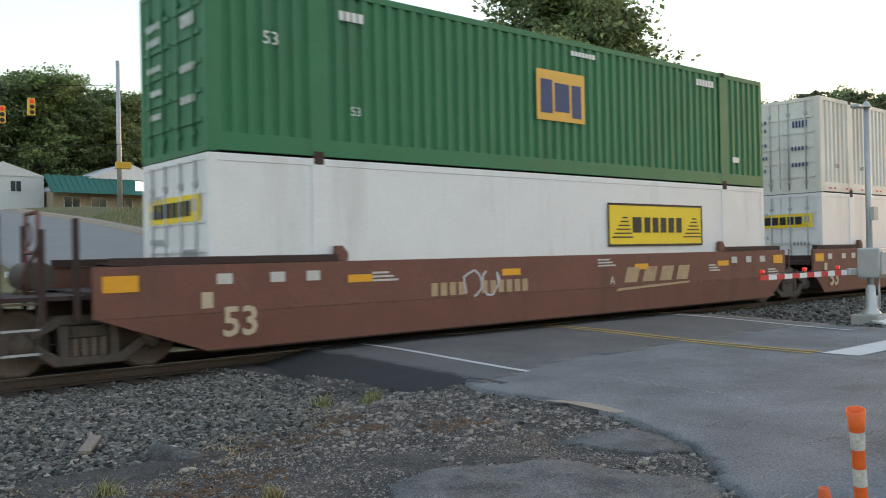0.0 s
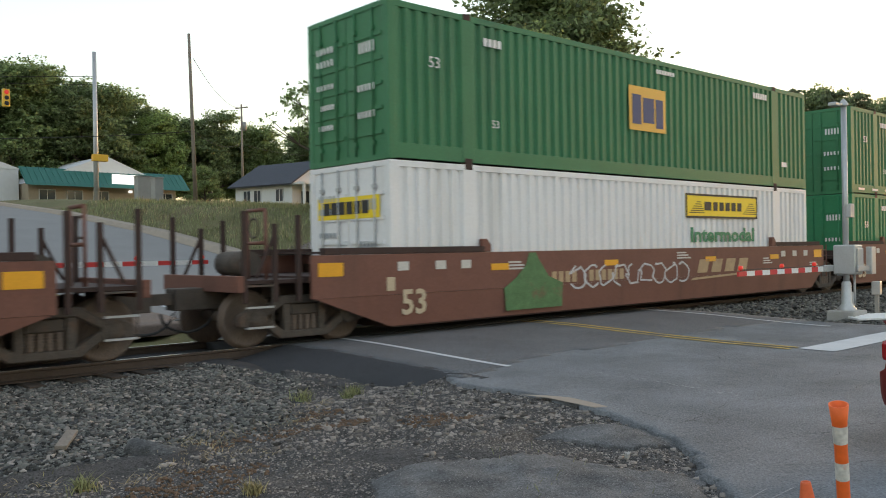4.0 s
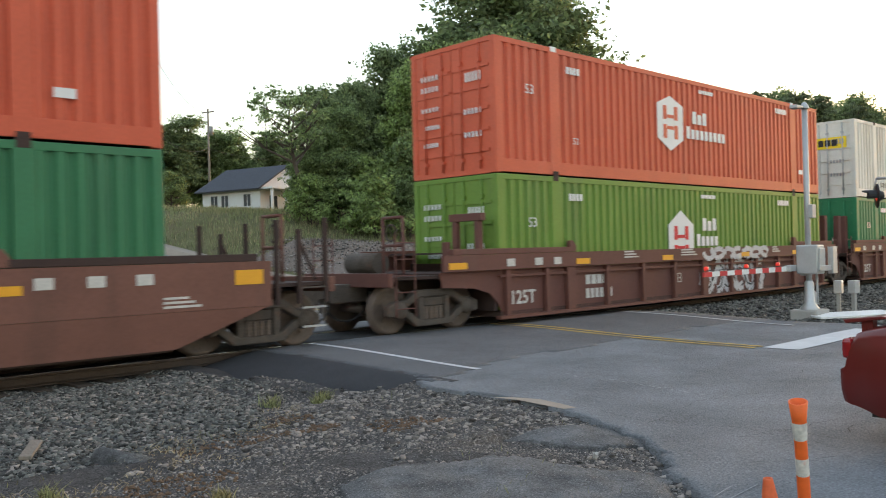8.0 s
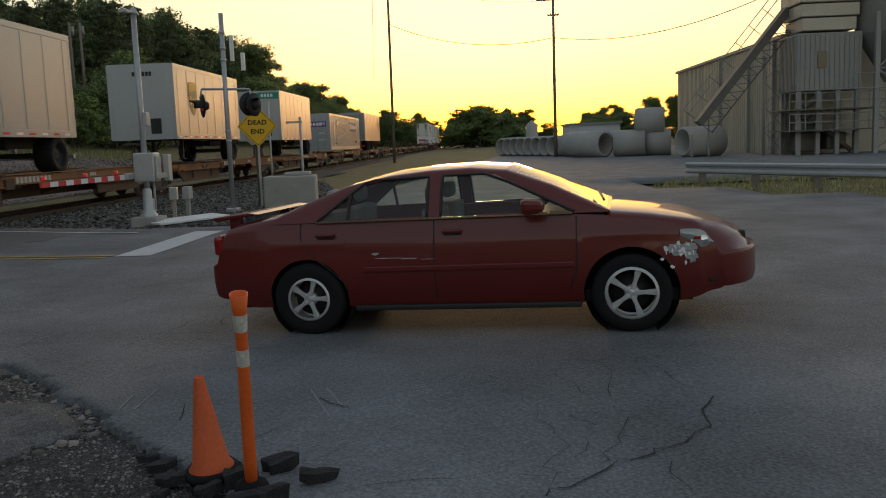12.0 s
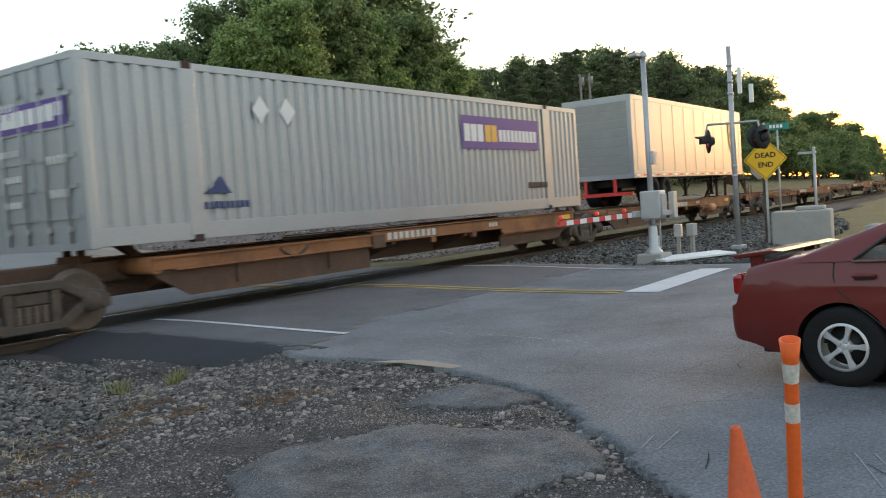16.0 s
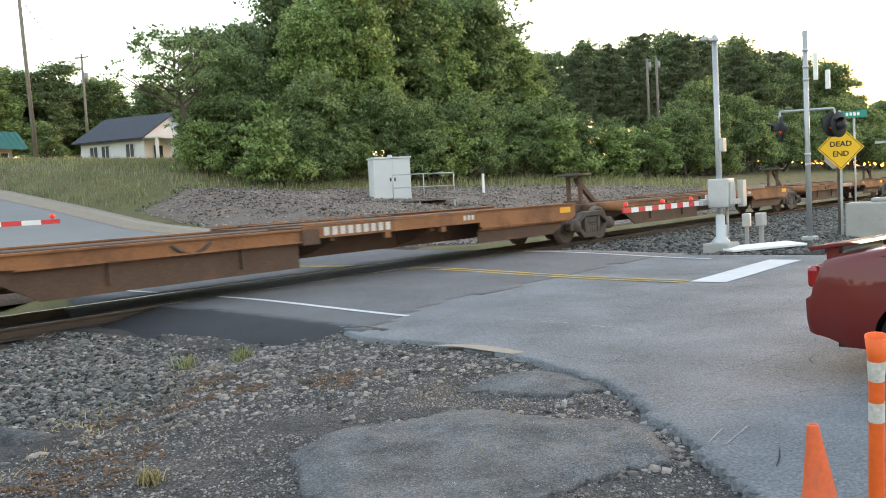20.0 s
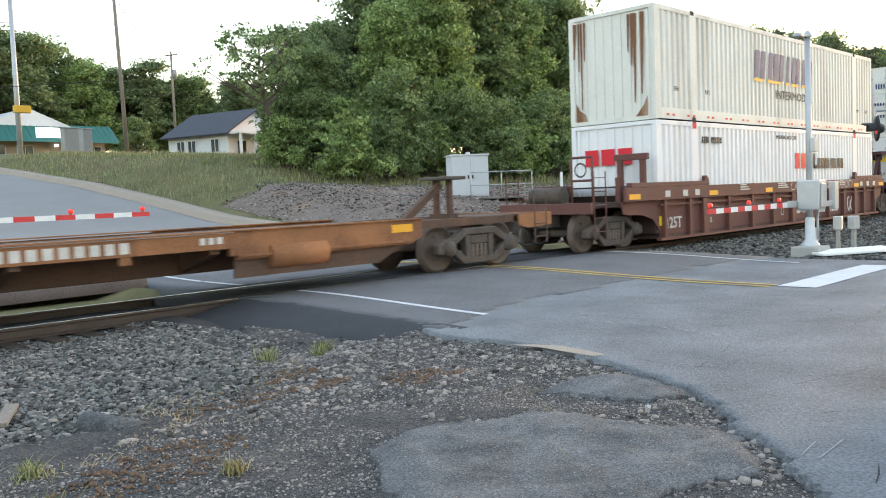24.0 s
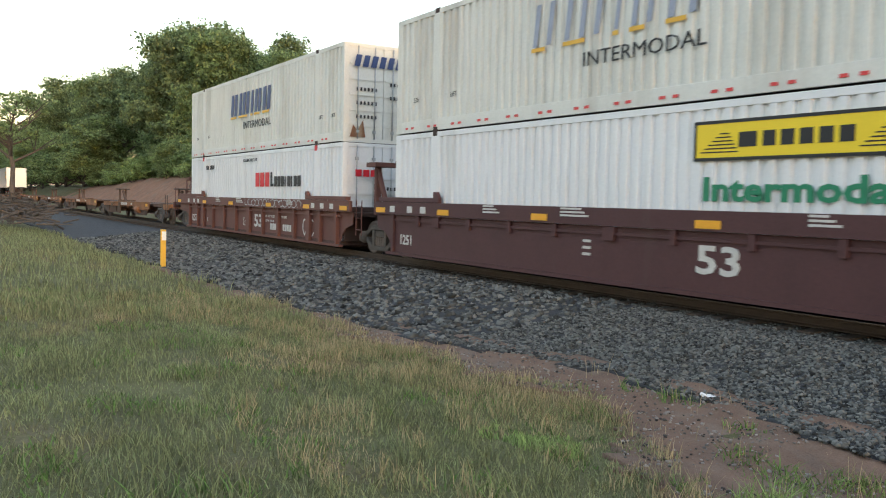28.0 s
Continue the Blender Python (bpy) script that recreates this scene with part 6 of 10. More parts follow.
# ---- train: spine cars ----
def spine_car(left, right, gear):
    """One platform of an articulated spine car, its left bogie at x = 0 and its right at 17.3."""
    car = tagged(new("spine_car"), "rusty orange skeleton flat car with trailer platforms", "rail car", "cars of the freight train")
    P = 17.3
    PS, PM, PE = 6.5, (10.4 if right else 11.65), (14.3 if right else 15.75)
    part("centre_spine", joined(B((0.9, P - 0.9, -0.33, 0.33, 0.42, 1.0), bevel=0.02), B((-0.2, P + 0.2, -0.3, 0.3, 0.72, 1.0), bevel=0.02)), "spine_dark", car)
    for s in (-1, 1):
        a, b = min(s * 1.32, s * 1.27), max(s * 1.32, s * 1.27)
        c, d = min(s * 1.25, s * 1.21), max(s * 1.25, s * 1.21)
        # shallow beam over the middle, deep plates towards both bogies
        part("platform_side", B((PS, PM, a, b, 0.82, 1.05)), "spine", car)
        part("end_panel", slab([(PM, 0.64), (PE - 0.3, 0.64), (PE, 0.76), (PE, 1.07), (PM, 1.07)], a, b), "spine", car)
        part("panel_ledge", B((PM, PE - 0.3, min(s * 1.27, s * 1.37), max(s * 1.27, s * 1.37), 0.68, 0.72)), "spine", car)
        # webs and decks in spine_dark: the shade under the lips is in the colour
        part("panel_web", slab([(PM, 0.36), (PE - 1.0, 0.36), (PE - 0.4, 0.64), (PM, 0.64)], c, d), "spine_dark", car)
        part("wheel_platform", B((PS, PE, min(s * 0.4, s * 1.26), max(s * 0.4, s * 1.26), 0.98, 1.03)), "spine_dark", car)
        part("platform_lip", B((PS, PE, min(s * 1.2, s * 1.36), max(s * 1.2, s * 1.36), 1.07, 1.09)), "spine", car)
        part("side_sill", slab([(1.2, 0.98), (1.2, 0.8), (PS - 0.05, 0.8), (PS - 0.05, 0.98)], a, b), "spine", car)
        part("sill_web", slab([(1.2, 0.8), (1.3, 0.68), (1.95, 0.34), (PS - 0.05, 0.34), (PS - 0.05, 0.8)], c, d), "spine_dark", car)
        part("sill_ledge", B((1.6, PS - 0.05, min(s * 1.25, s * 1.36), max(s * 1.25, s * 1.36), 0.77, 0.8)), "spine", car)
        part("top_lip", B((1.2, PS - 0.05, min(s * 1.2, s * 1.36), max(s * 1.2, s * 1.36), 0.98, 1.01)), "spine", car)
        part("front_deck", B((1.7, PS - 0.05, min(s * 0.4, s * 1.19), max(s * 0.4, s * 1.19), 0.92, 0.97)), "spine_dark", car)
        part("air_reservoir", T(((PS - 1.1, s * 1.05, 0.62), (PS - 0.15, s * 1.05, 0.62), 0.16), n=14), "spine_dark", car)
        if right:
            part("air_reservoir", T(((11.0, s * 1.2, 0.66), (12.1, s * 1.2, 0.66), 0.21), n=18), "spine", car, "rusty orange air tank")
        part("corner_bracket", B((PS - 0.05, PS + 0.35, min(s * 1.0, s * 1.38), max(s * 1.0, s * 1.38), 0.72, 1.0), bevel=0.015), "spine_dark", car)
        part("lashing_chain", cord([(3.9 + 0.12 * k, s * 1.335, 0.93 - 0.16 * math.sin(math.pi * k / 6)) for k in range(7)], 0.028, 6), "truck", car)
        for x in (8.6, 10.3):
            part("beam_bracket", B((x, x + 0.17, min(s * 1.22, s * 1.31), max(s * 1.22, s * 1.31), 0.7, 0.82), bevel=0.01), "spine", car)
        for x in (2.9, 5.2):
            part("sill_stiffener", B((x, x + 0.07, min(s * 1.25, s * 1.3), max(s * 1.25, s * 1.3), 0.45, 0.77)), "spine_dark", car)
        for x in (1.75, 4.6, 7.2, 10.0, 13.4):
            part("cross_bearer", slab([(s * 0.33, 0.95), (s * 1.26, 0.9), (s * 1.26, 0.75), (s * 0.33, 0.45)], x, x + 0.14), "spine_dark", car).matrix_basis = Matrix.Translation((x, 0, 0)) @ pose(0, 0, 0, 0, 0, 90) @ Matrix.Translation((0, -x - 0.14, 0))
    decal(car, "reflector", rect(0.5, 0.14), "refl_yellow", PE - 0.75, -1.321, 0.86)
    decal(car, "stencil", bars(9, 0.13, 0.15, 0.07), "stencil", PS + 0.5, -1.321, 0.86)
    decal(car, "stencil", bars(3, 0.09, 0.1, 0.05), "stencil", PM - 0.6, -1.321, 0.9)
    for hx, q in ((0.05 if left else 0.72, 1),) + (((P - 1.07, -1),) if right else ()):
        strut = [(hx + q * 1.25, 1.02), (hx + q * 1.0, 1.02), (hx + q * 0.05, 1.66), (hx + q * 0.13, 1.76)][::q]
        hitch = part("trailer_hitch", joined(B((hx - 0.05, hx + 0.05, -0.24, -0.14, 1.0, 1.8)), B((hx - 0.05, hx + 0.05, 0.14, 0.24, 1.0, 1.8)), slab(strut, -0.06, 0.06), B((hx - 0.12, hx + 0.12, -0.3, 0.3, 1.0, 1.1))), "spine_dark", car, "rusty upright trailer hitch")
        part("hitch_plate", B((hx - 0.28, hx + 0.28, -0.42, 0.42, 1.8, 1.87), bevel=0.02), "truck", hitch)
    part("articulation_nose", B((0.55, 1.35, -0.5, 0.5, 0.66, 1.0), bevel=0.05), "spine_dark", car)
    part("nose_casting", T(((1.28, -1.3, 0.88), (1.28, -0.4, 0.88), 0.14), n=14), "spine", car)
    if left:
        bogie(car, 0.25)
        part("end_sill", B((-1.0, -0.85, -1.2, 1.2, 0.85, 1.05), bevel=0.01), "spine", car)
        part("end_deck", B((-0.9, 1.6, -0.8, 0.8, 0.98, 1.03)), "spine_dark", car)
        coupler(car, -0.4, -1)
    bogie(car, P - 1.2 if right else P - 0.28)
    if right:
        for s in (-1, 1):
            part("end_side", slab([(P - 0.1, 0.8), (P + 0.2, 0.74), (P + 0.98, 0.78), (P + 0.98, 1.04), (P - 0.1, 1.04)], min(s * 1.25, s * 1.2), max(s * 1.25, s * 1.2)), "spine", car)
        part("end_sill", B((P + 0.85, P + 1.0, -1.2, 1.2, 0.85, 1.05), bevel=0.01), "spine", car)
        part("end_deck", B((P - 1.0, P + 0.9, -0.8, 0.8, 1.0, 1.03)), "spine_dark", car)
        coupler(car, P + 0.3, 1)
        ladder(car, P + 0.4, P + 0.8, -1.25, 0.4, 1.5, 4, "spine_dark")
        if gear:
            part("brake_post", B((P + 0.35, P + 0.45, -0.75, -0.65, 1.03, 2.0), (P + 0.35, P + 0.45, -0.2, -0.1, 1.03, 2.0)), "spine_dark", car)
            part("brake_gear", B((P + 0.28, P + 0.55, -0.65, -0.2, 1.6, 2.05), bevel=0.03), "spine_dark", car)
            part("brake_wheel", moved(lathe([(0.24, -0.02), (0.27, 0), (0.24, 0.02), (0.21, 0), (0.24, -0.02)], 'y', 20), pose(P + 0.62, -0.43, 1.8, 0, 0, 90)), "spine_dark", car)
        for s in (-1, 1):
            part("deck_edge", B((PE, P - 0.1, min(s * 0.95, s * 1.1), max(s * 0.95, s * 1.1), 0.88, 1.03)), "spine_dark", car)
    return car


for start, shifts in ((190.6, (0, 0, 0, 0.35, 0)), (280.7, (0, 0, 0, 0, 0))):
    protos = {}
    for k in range(5):
        key = (k == 0, k == 4)
        if key not in protos:
            car = protos[key] = spine_car(*key, start < 200)
        else:
            car = copy_thing(protos[key], Matrix.Identity(4))
        TRAIN.append((car, start + 17.3 * k + shifts[k], 0.0))


# ---- train: trailers ----
def trailer(s, length, rear_left, mat, emblem=None, doors=False, axles=1):
    """A highway trailer on the spine car, its left end at s."""
    root = tagged(new("trailer"), "silver-white highway trailer riding on a flat car", "trailer", "trailers of the freight train")
    W, z0, z1 = 1.28, 2.0, 4.85
    L = length
    for sd in (-1, 1):
        y = sd * W
        part("side_wall", B((0.06, L - 0.06, min(y, y - sd * 0.03), max(y, y - sd * 0.03), z0 + 0.2, z1 - 0.16)), mat, root)
        part("bottom_rail", B((0.03, L - 0.03, min(y + sd * 0.01, y - sd * 0.06), max(y + sd * 0.01, y - sd * 0.06), z0, z0 + 0.2), bevel=0.008), mat, root)
        part("top_rail", B((0.03, L - 0.03, min(y + sd * 0.01, y - sd * 0.06), max(y + sd * 0.01, y - sd * 0.06), z1 - 0.16, z1), bevel=0.008), mat, root)
        part("corner_post", B((0, 0.1, min(y + sd * 0.004, y - sd * 0.12), max(y + sd * 0.004, y - sd * 0.12), z0, z1), bevel=0.01), mat, root)
        part("corner_post", B((L - 0.1, L, min(y + sd * 0.004, y - sd * 0.12), max(y + sd * 0.004, y - sd * 0.12), z0, z1), bevel=0.01), mat, root)
        n = int(L / 1.2)
        split("panel_seam", B(*[(0.4 + k * (L - 0.8) / n - 0.03, 0.4 + k * (L - 0.8) / n + 0.03, min(y + sd * 0.006, y), max(y + sd * 0.006, y), z0 + 0.2, z1 - 0.16) for k in range(n + 1)]), mat, root)
    part("roof", B((0.02, L - 0.02, -W + 0.03, W - 0.03, z1 - 0.04, z1 - 0.01)), mat, root)
    part("floor", B((0.02, L - 0.02, -W + 0.06, W - 0.06, z0 + 0.02, z0 + 0.16)), "black", root)
    for x, nm in ((0.01, "left"), (L - 0.05, "right")):
        part("end_wall", B((x, x + 0.04, -W + 0.1, W - 0.1, z0 + 0.1, z1 - 0.08)), mat, root)
    split("end_header", B((0, 0.06, -W + 0.1, W - 0.1, z1 - 0.14, z1 + 0.005), (0, 0.07, -W + 0.1, W - 0.1, z0, z0 + 0.12)), mat, root)
    if doors:
        split("door_slat", joined(*[B((-0.006, 0.012, -W + 0.16, W - 0.16, z0 + 0.18 + k * 0.31, z0 + 0.47 + k * 0.31), bevel=0.006) for k in range(8)]), "plant_grey", root, "pale roll-up door")
    else:
        part("vent_panel", B((-0.012, 0.02, 0.1, 0.42, z0 + 0.28, z0 + 0.75), bevel=0.006), mat, root)
        part("gladhand_box", B((-0.015, 0.02, -0.7, -0.3, z0 + 0.22, z0 + 0.8), bevel=0.006), "black", root)
        o = part("trailer_number", bars(6, 0.1, 0.16, 0.03), "logo_black", root)
        o.matrix_basis = pose(-0.002, 0.3, z1 - 0.45, 0, 0, -90)
    n = int(L / 0.62)
    for k in range(n):
        mark(root, "reflector", rect(0.3, 0.06), "refl_red" if k % 2 else "refl_white", 0.2 + k * 0.62, z0 + 0.06, -W - 0.012)
    ax0 = 1.9 if rear_left else L - 1.0
    for k in range(axles):
        ax = ax0 + (1.22 * k if rear_left else -1.22 * k)
        part("axle", T(((ax, -0.95, 1.54), (ax, 0.95, 1.54), 0.07), n=10), "black", root)
        for y0, y1 in ((-1.25, -0.72), (0.72, 1.25)):
            w = part("wheel", moved(lathe([(0.27, y0 + 0.06), (0.33, y0 + 0.01), (0.47, y0), (0.5, y0 + 0.05), (0.5, y1 - 0.05), (0.47, y1), (0.33, y1 - 0.01), (0.27, y1 - 0.06)], 'y', 28), Matrix.Translation((ax, 0, 1.54))), "rubber", root)
            part("rim", moved(lathe([(0.001, y0 + 0.12), (0.12, y0 + 0.08), (0.22, y0 + 0.16), (0.28, y0 + 0.06)], 'y', 20), Matrix.Translation((ax, 0, 1.54))) if y0 < 0 else moved(lathe([(0.28, y1 - 0.06), (0.22, y1 - 0.16), (0.001, y1 - 0.12)], 'y', 20), Matrix.Translation((ax, 0, 1.54))), "black", w)
    bx = (0.4, 4.2) if rear_left else (L - 2.6, L - 0.3)
    part("slider_frame", B((bx[0], bx[1], -0.62, -0.5, 1.72, 2.0), (bx[0], bx[1], 0.5, 0.62, 1.72, 2.0), (bx[0] + 0.2, bx[0] + 0.35, -0.5, 0.5, 1.75, 1.95), (bx[1] - 0.35, bx[1] - 0.2, -0.5, 0.5, 1.75, 1.95)), "black", root)
    lx = L - 2.6 if rear_left else 2.3
    for y in (-0.62, 0.56):
        part("landing_leg", joined(B((lx - 0.06, lx + 0.06, y - 0.06, y + 0.06, 1.25, 2.0)), B((lx - 0.14, lx + 0.14, y - 0.12, y + 0.12, 1.2, 1.25)), T(((lx + 0.05, y, 1.35), (lx + 0.8, y, 1.98), 0.025), ((lx - 0.05, y, 1.35), (lx - 0.8, y, 1.98), 0.025), n=6)), "black", root)
    hx = L - 0.75 if rear_left else 0.75
    part("kingpin_plate", B((hx - 0.5, hx + 0.5, -0.6, 0.6, 1.93, 2.0)), "black", root)
    rx = -0.02 if rear_left else L - 0.12
    part("rear_bumper", B((rx, rx + 0.1, -1.2, 1.2, 1.42, 1.54), (rx, rx + 0.08, -0.6, -0.5, 1.5, 2.0), (rx, rx + 0.08, 0.5, 0.6, 1.5, 2.0)), "refl_red" if rear_left else "galv", root)
    if emblem:
        x, k = emblem
        sh = [(0.0, 0.55 * k), (0.05 * k, 0.2 * k), (0.25 * k, 0.0), (0.36 * k, -0.06 * k), (0.47 * k, 0.0), (0.67 * k, 0.2 * k), (0.72 * k, 0.55 * k), (0.72 * k, 0.85 * k), (0.5 * k, 0.94 * k), (0.2 * k, 0.94 * k), (0.0, 0.85 * k)]
        mark(root, "emblem_panel", flat(sh), "logo_brown", x, 3.0, -W - 0.007)
        mark(root, "emblem", joined(flat([(0, 0.62 * k), (0.72 * k, 0.7 * k), (0.72 * k, 0.85 * k), (0.5 * k, 0.94 * k), (0.2 * k, 0.94 * k), (0, 0.85 * k)]), rect(0.14 * k, 0.26 * k, 0.08 * k, 0.26 * k), rect(0.14 * k, 0.34 * k, 0.29 * k, 0.14 * k), rect(0.14 * k, 0.26 * k, 0.5 * k, 0.26 * k)), "logo_gold", x, 3.0, -W - 0.015)
    TRAIN.append((root, s, 0.0))
    return root


trailer(191.5, 9.6, False, "c_grey", (1.9, 1.35))
trailer(209.3, 8.6, False, "c_grey", (1.6, 1.35))
trailer(226.65, 8.9, False, "c_grey")
trailer(263.5, 13.0, True, "c_grey", (11.0, 1.4), True, 2)
c = container("c_grey", 243.05, 1.21, "silver-grey corrugated container riding on a flat car")
mark(c, "emblem_panel", rect(3.8, 0.8), "logo_purple", 9.9, 1.62)
mark(c, "emblem", joined(*[rect(0.26, 0.42, 0.3 * i) for i in range(3)], *[rect(0.16, 0.3, 1.6 + 0.2 * i, 0.02) for i in range(10)]), "logo_white", 10.0, 1.8, YF - 0.007)
mark(c, "emblem", joined(*[rect(0.26, 0.42, 0.3 * i) for i in range(2)]), "logo_orange", 10.95, 1.8, YF - 0.007)
for x in (3.3, 3.95):
    mark(c, "placard", flat([(0, 0.25), (0.2, 0), (0.4, 0.25), (0.2, 0.5)]), "logo_white", x, 1.95)
mark(c, "emblem", flat([(0, 0), (0.6, 0), (0.5, 0.12), (0.36, 0.3), (0.22, 0.12)]), "logo_blue", 2.1, 0.75)
mark(c, "container_number", bars(9, 0.07, 0.12, 0.04), "logo_blue", 2.1, 0.5)
end_marks(c, "logo_white", True, "logo_purple")
mark(c, "container_number", bars(8, 0.1, 0.16, 0.04), "logo_black", 13.0, 0.6)


# ---- crossing signals ----
def gate_arm(parent, x0, x1, y, z, lamps):
    """A striped crossing arm from its root x0 to its tip x1."""
    n = 12
    for k in range(n):
        a, b = x0 + (x1 - x0) * k / n, x0 + (x1 - x0) * (k + 1) / n
        part("arm_stripe", B((min(a, b), max(a, b), y - 0.02, y + 0.02, z - 0.055 + 0.01 * k / n, z + 0.055 - 0.01 * k / n)), "refl_red" if k % 2 else "refl_white", parent)
    for k in lamps:
        x = x0 + (x1 - x0) * k
        lp = part("arm_lamp", moved(lathe([(0.001, -0.035), (0.045, -0.03), (0.05, 0.0), (0.045, 0.03), (0.001, 0.035)], 'y', 12), Matrix.Translation((x, y, z + 0.11))), "red_glow", parent)
        part("lamp_bracket", T(((x, y, z + 0.05), (x, y, z + 0.08), 0.015), n=6), "black", lp)


mast = tagged(new("crossing_gate"), "galvanised crossing gate mast with its striped arm down", "crossing gate")
mast.matrix_basis = pose(19.9, -5.2, -0.1)
part("foundation", B((-0.35, 0.35, -0.3, 0.3, -0.4, 0.16), bevel=0.03), "concrete", mast)
part("mast_pole", T(((0, 0, 0.1), (0, 0, 4.68), 0.065, 0.06), n=16), "galv", mast)
part("mast_base_casting", joined(lathe([(0.2, 0.16), (0.2, 0.2), (0.11, 0.3), (0.1, 0.75), (0.075, 0.8)], n=18), B((0.05, 0.26, -0.1, 0.1, 0.25, 0.55), bevel=0.02)), "alu", mast)
part("top_light_bracket", joined(T(((-0.45, 0.05, 4.68), (0.08, 0, 4.7), 0.03), n=8), B((-0.52, -0.3, -0.06, 0.12, 4.62, 4.7), bevel=0.02), moved(lathe([(0.001, 0.12), (0.05, 0.08), (0.1, 0.0), (0.1, -0.04)], n=12), Matrix.Translation((0, 0, 4.7)))), "galv", mast)
gm = part("gate_mechanism", B((-0.2, 0.2, -0.28, 0.2, 0.95, 1.6), bevel=0.03), "alu", mast, "grey aluminium gate motor housing")
part("mechanism_cover", B((-0.14, 0.14, -0.32, -0.28, 1.02, 1.52), bevel=0.012), "alu", gm)
part("counterweight_arm", B((-0.28, 0.55, 0.22, 0.27, 1.02, 1.14), (0.3, 0.55, 0.17, 0.33, 0.9, 1.3), bevel=0.012), "alu", mast)
part("counterweight_arm", B((-0.28, 0.55, -0.38, -0.33, 1.02, 1.14), (0.3, 0.52, -0.43, -0.3, 0.95, 1.55), bevel=0.012), "alu", mast)
part("conduit", T(((0.18, -0.1, 0.3), (0.18, -0.1, 1.0), 0.03), ((0.08, -0.12, 1.55), (0.12, -0.2, 1.15), 0.012), n=8), "galv", mast)
part("junction_box", B((-0.1, 0.1, -0.16, -0.06, 2.2, 2.5), bevel=0.015), "alu", mast)
arm = part("gate_arm_clamp", B((-0.5, -0.15, 0.2, 0.32, 1.02, 1.16), bevel=0.01), "alu", mast)
gate_arm(mast, -0.45, -4.1, 0.3, 1.08, (0.12, 0.52, 0.97))
part("arm_cable", T(((-0.45, 0.27, 1.15), (-4.05, 0.27, 1.16), 0.008), n=5), "black", mast)

farg = tagged(new("crossing_gate"), "far-side crossing gate with its striped arm down", "crossing gate")
farg.matrix_basis = pose(4.6, 4.6, 0.05)
part("mast_pole", T(((0, 0, -0.3), (0, 0, 4.4), 0.065), n=14), "galv", farg)
part("gate_mechanism", B((-0.2, 0.2, -0.2, 0.25, 0.95, 1.6), bevel=0.03), "alu", farg)
gate_arm(farg, 0.3, 4.9, -0.25, 1.3, (0.97, 0.65, 0.2))

sig = tagged(new("crossing_signal"), "galvanised pole with flashing red crossing lamps", "crossing signal")
sig.matrix_basis = pose(22.8, -6.3, -0.15)
part("pole", T(((0, 0, -0.1), (0, 0, 5.1), 0.065, 0.058), n=16), "galv", sig)
split("pole_band", joined(*[T(((0, 0, z), (0, 0, z + 0.06), 0.075), n=16) for z in (1.85, 2.1, 3.9, 4.2, 4.6)]), "alu", sig)
part("base_plate", B((-0.16, 0.16, -0.16, 0.16, 0.0, 0.14), bevel=0.02), "galv", sig)
part("crossarm", T(((0, 0.62, 3.22), (0, -0.62, 3.18), 0.03), ((0.0, 0.62, 3.22), (0, 0.68, 2.95), 0.025), ((0, -0.62, 3.18), (0, -0.66, 2.95), 0.025), n=10), "galv", sig)
# two upright white bars at the pole's side, of no known fitting
part("bell", B((-0.03, 0.03, -0.28, -0.18, 3.9, 4.55), (-0.04, 0.04, -0.55, -0.45, 3.65, 4.1), bevel=0.012), "refl_white", sig)


def flasher(y, z, turn, lit):
    lamp = part("lamp_housing", moved(lathe([(0.001, 0.16), (0.09, 0.15), (0.13, 0.06), (0.145, 0.0), (0.13, -0.01)], 'y', 18), pose(0, y, z, 0, 0, turn)), "black", sig)
    part("backing_disc", moved(lathe([(0.13, -0.012), (0.3, -0.005), (0.3, 0.01), (0.13, 0.012)], 'y', 28), pose(0, y, z, 0, 0, turn)), "black", lamp)
    part("lens", moved(lathe([(0.001, -0.035), (0.08, -0.028), (0.13, -0.01)], 'y', 18), pose(0, y, z, 0, 0, turn)), "red_glow" if lit else "tail_red", lamp)
    hood = bmesh.new()
    rows = []
    for k in range(13):
        a = math.pi * (k / 12) * 1.25 - math.pi * 0.125
        rows.append([hood.verts.new((0.145 * math.cos(a), yy, 0.145 * math.sin(a))) for yy in (-0.01, -0.32 if 3 < k < 9 else -0.2)])
    for a, b in zip(rows, rows[1:]):
        hood.faces.new((a[0], b[0], b[1], a[1]))
    part("hood", moved(hood, pose(0, y, z, 0, 0, turn)), "black", lamp)


flasher(0.62, 2.8, -150, True)
flasher(-0.6, 2.8, -42, True)
flasher(-0.72, 2.78, 160, False)

sign = tagged(new("warning_sign"), "yellow diamond dead-end sign with black letters", "sign")
sign.matrix_basis = pose(24.6, -6.6, -0.1, 0, 0, -76)
part("post", B((-0.03, 0.03, 0.01, 0.06, -0.2, 3.2)), "galv", sign)
part("sign_panel", slab([(0, 1.66), (0.55, 2.23), (0, 2.8), (-0.55, 2.23)], -0.006, 0.004), "sign_yellow", sign)
for (a, b), (c2, d) in (((0, 1.7), (0.51, 2.23)), ((0.51, 2.23), (0, 2.76)), ((0, 2.76), (-0.51, 2.23)), ((-0.51, 2.23), (0, 1.7))):
    k = 0.965
    part("sign_border", slab([(a, b), (c2, d), (c2 * k, 2.23 + (d - 2.23) * k), (a * k, 2.23 + (b - 2.23) * k)], -0.009, -0.006), "logo_black", sign)
lettering("DEAD", 0.19, "logo_black", sign, -0.26, -0.008, 2.27, width=0.52, bold=0.004)
lettering("END", 0.19, "logo_black", sign, -0.19, -0.008, 2.02, width=0.38, bold=0.004)
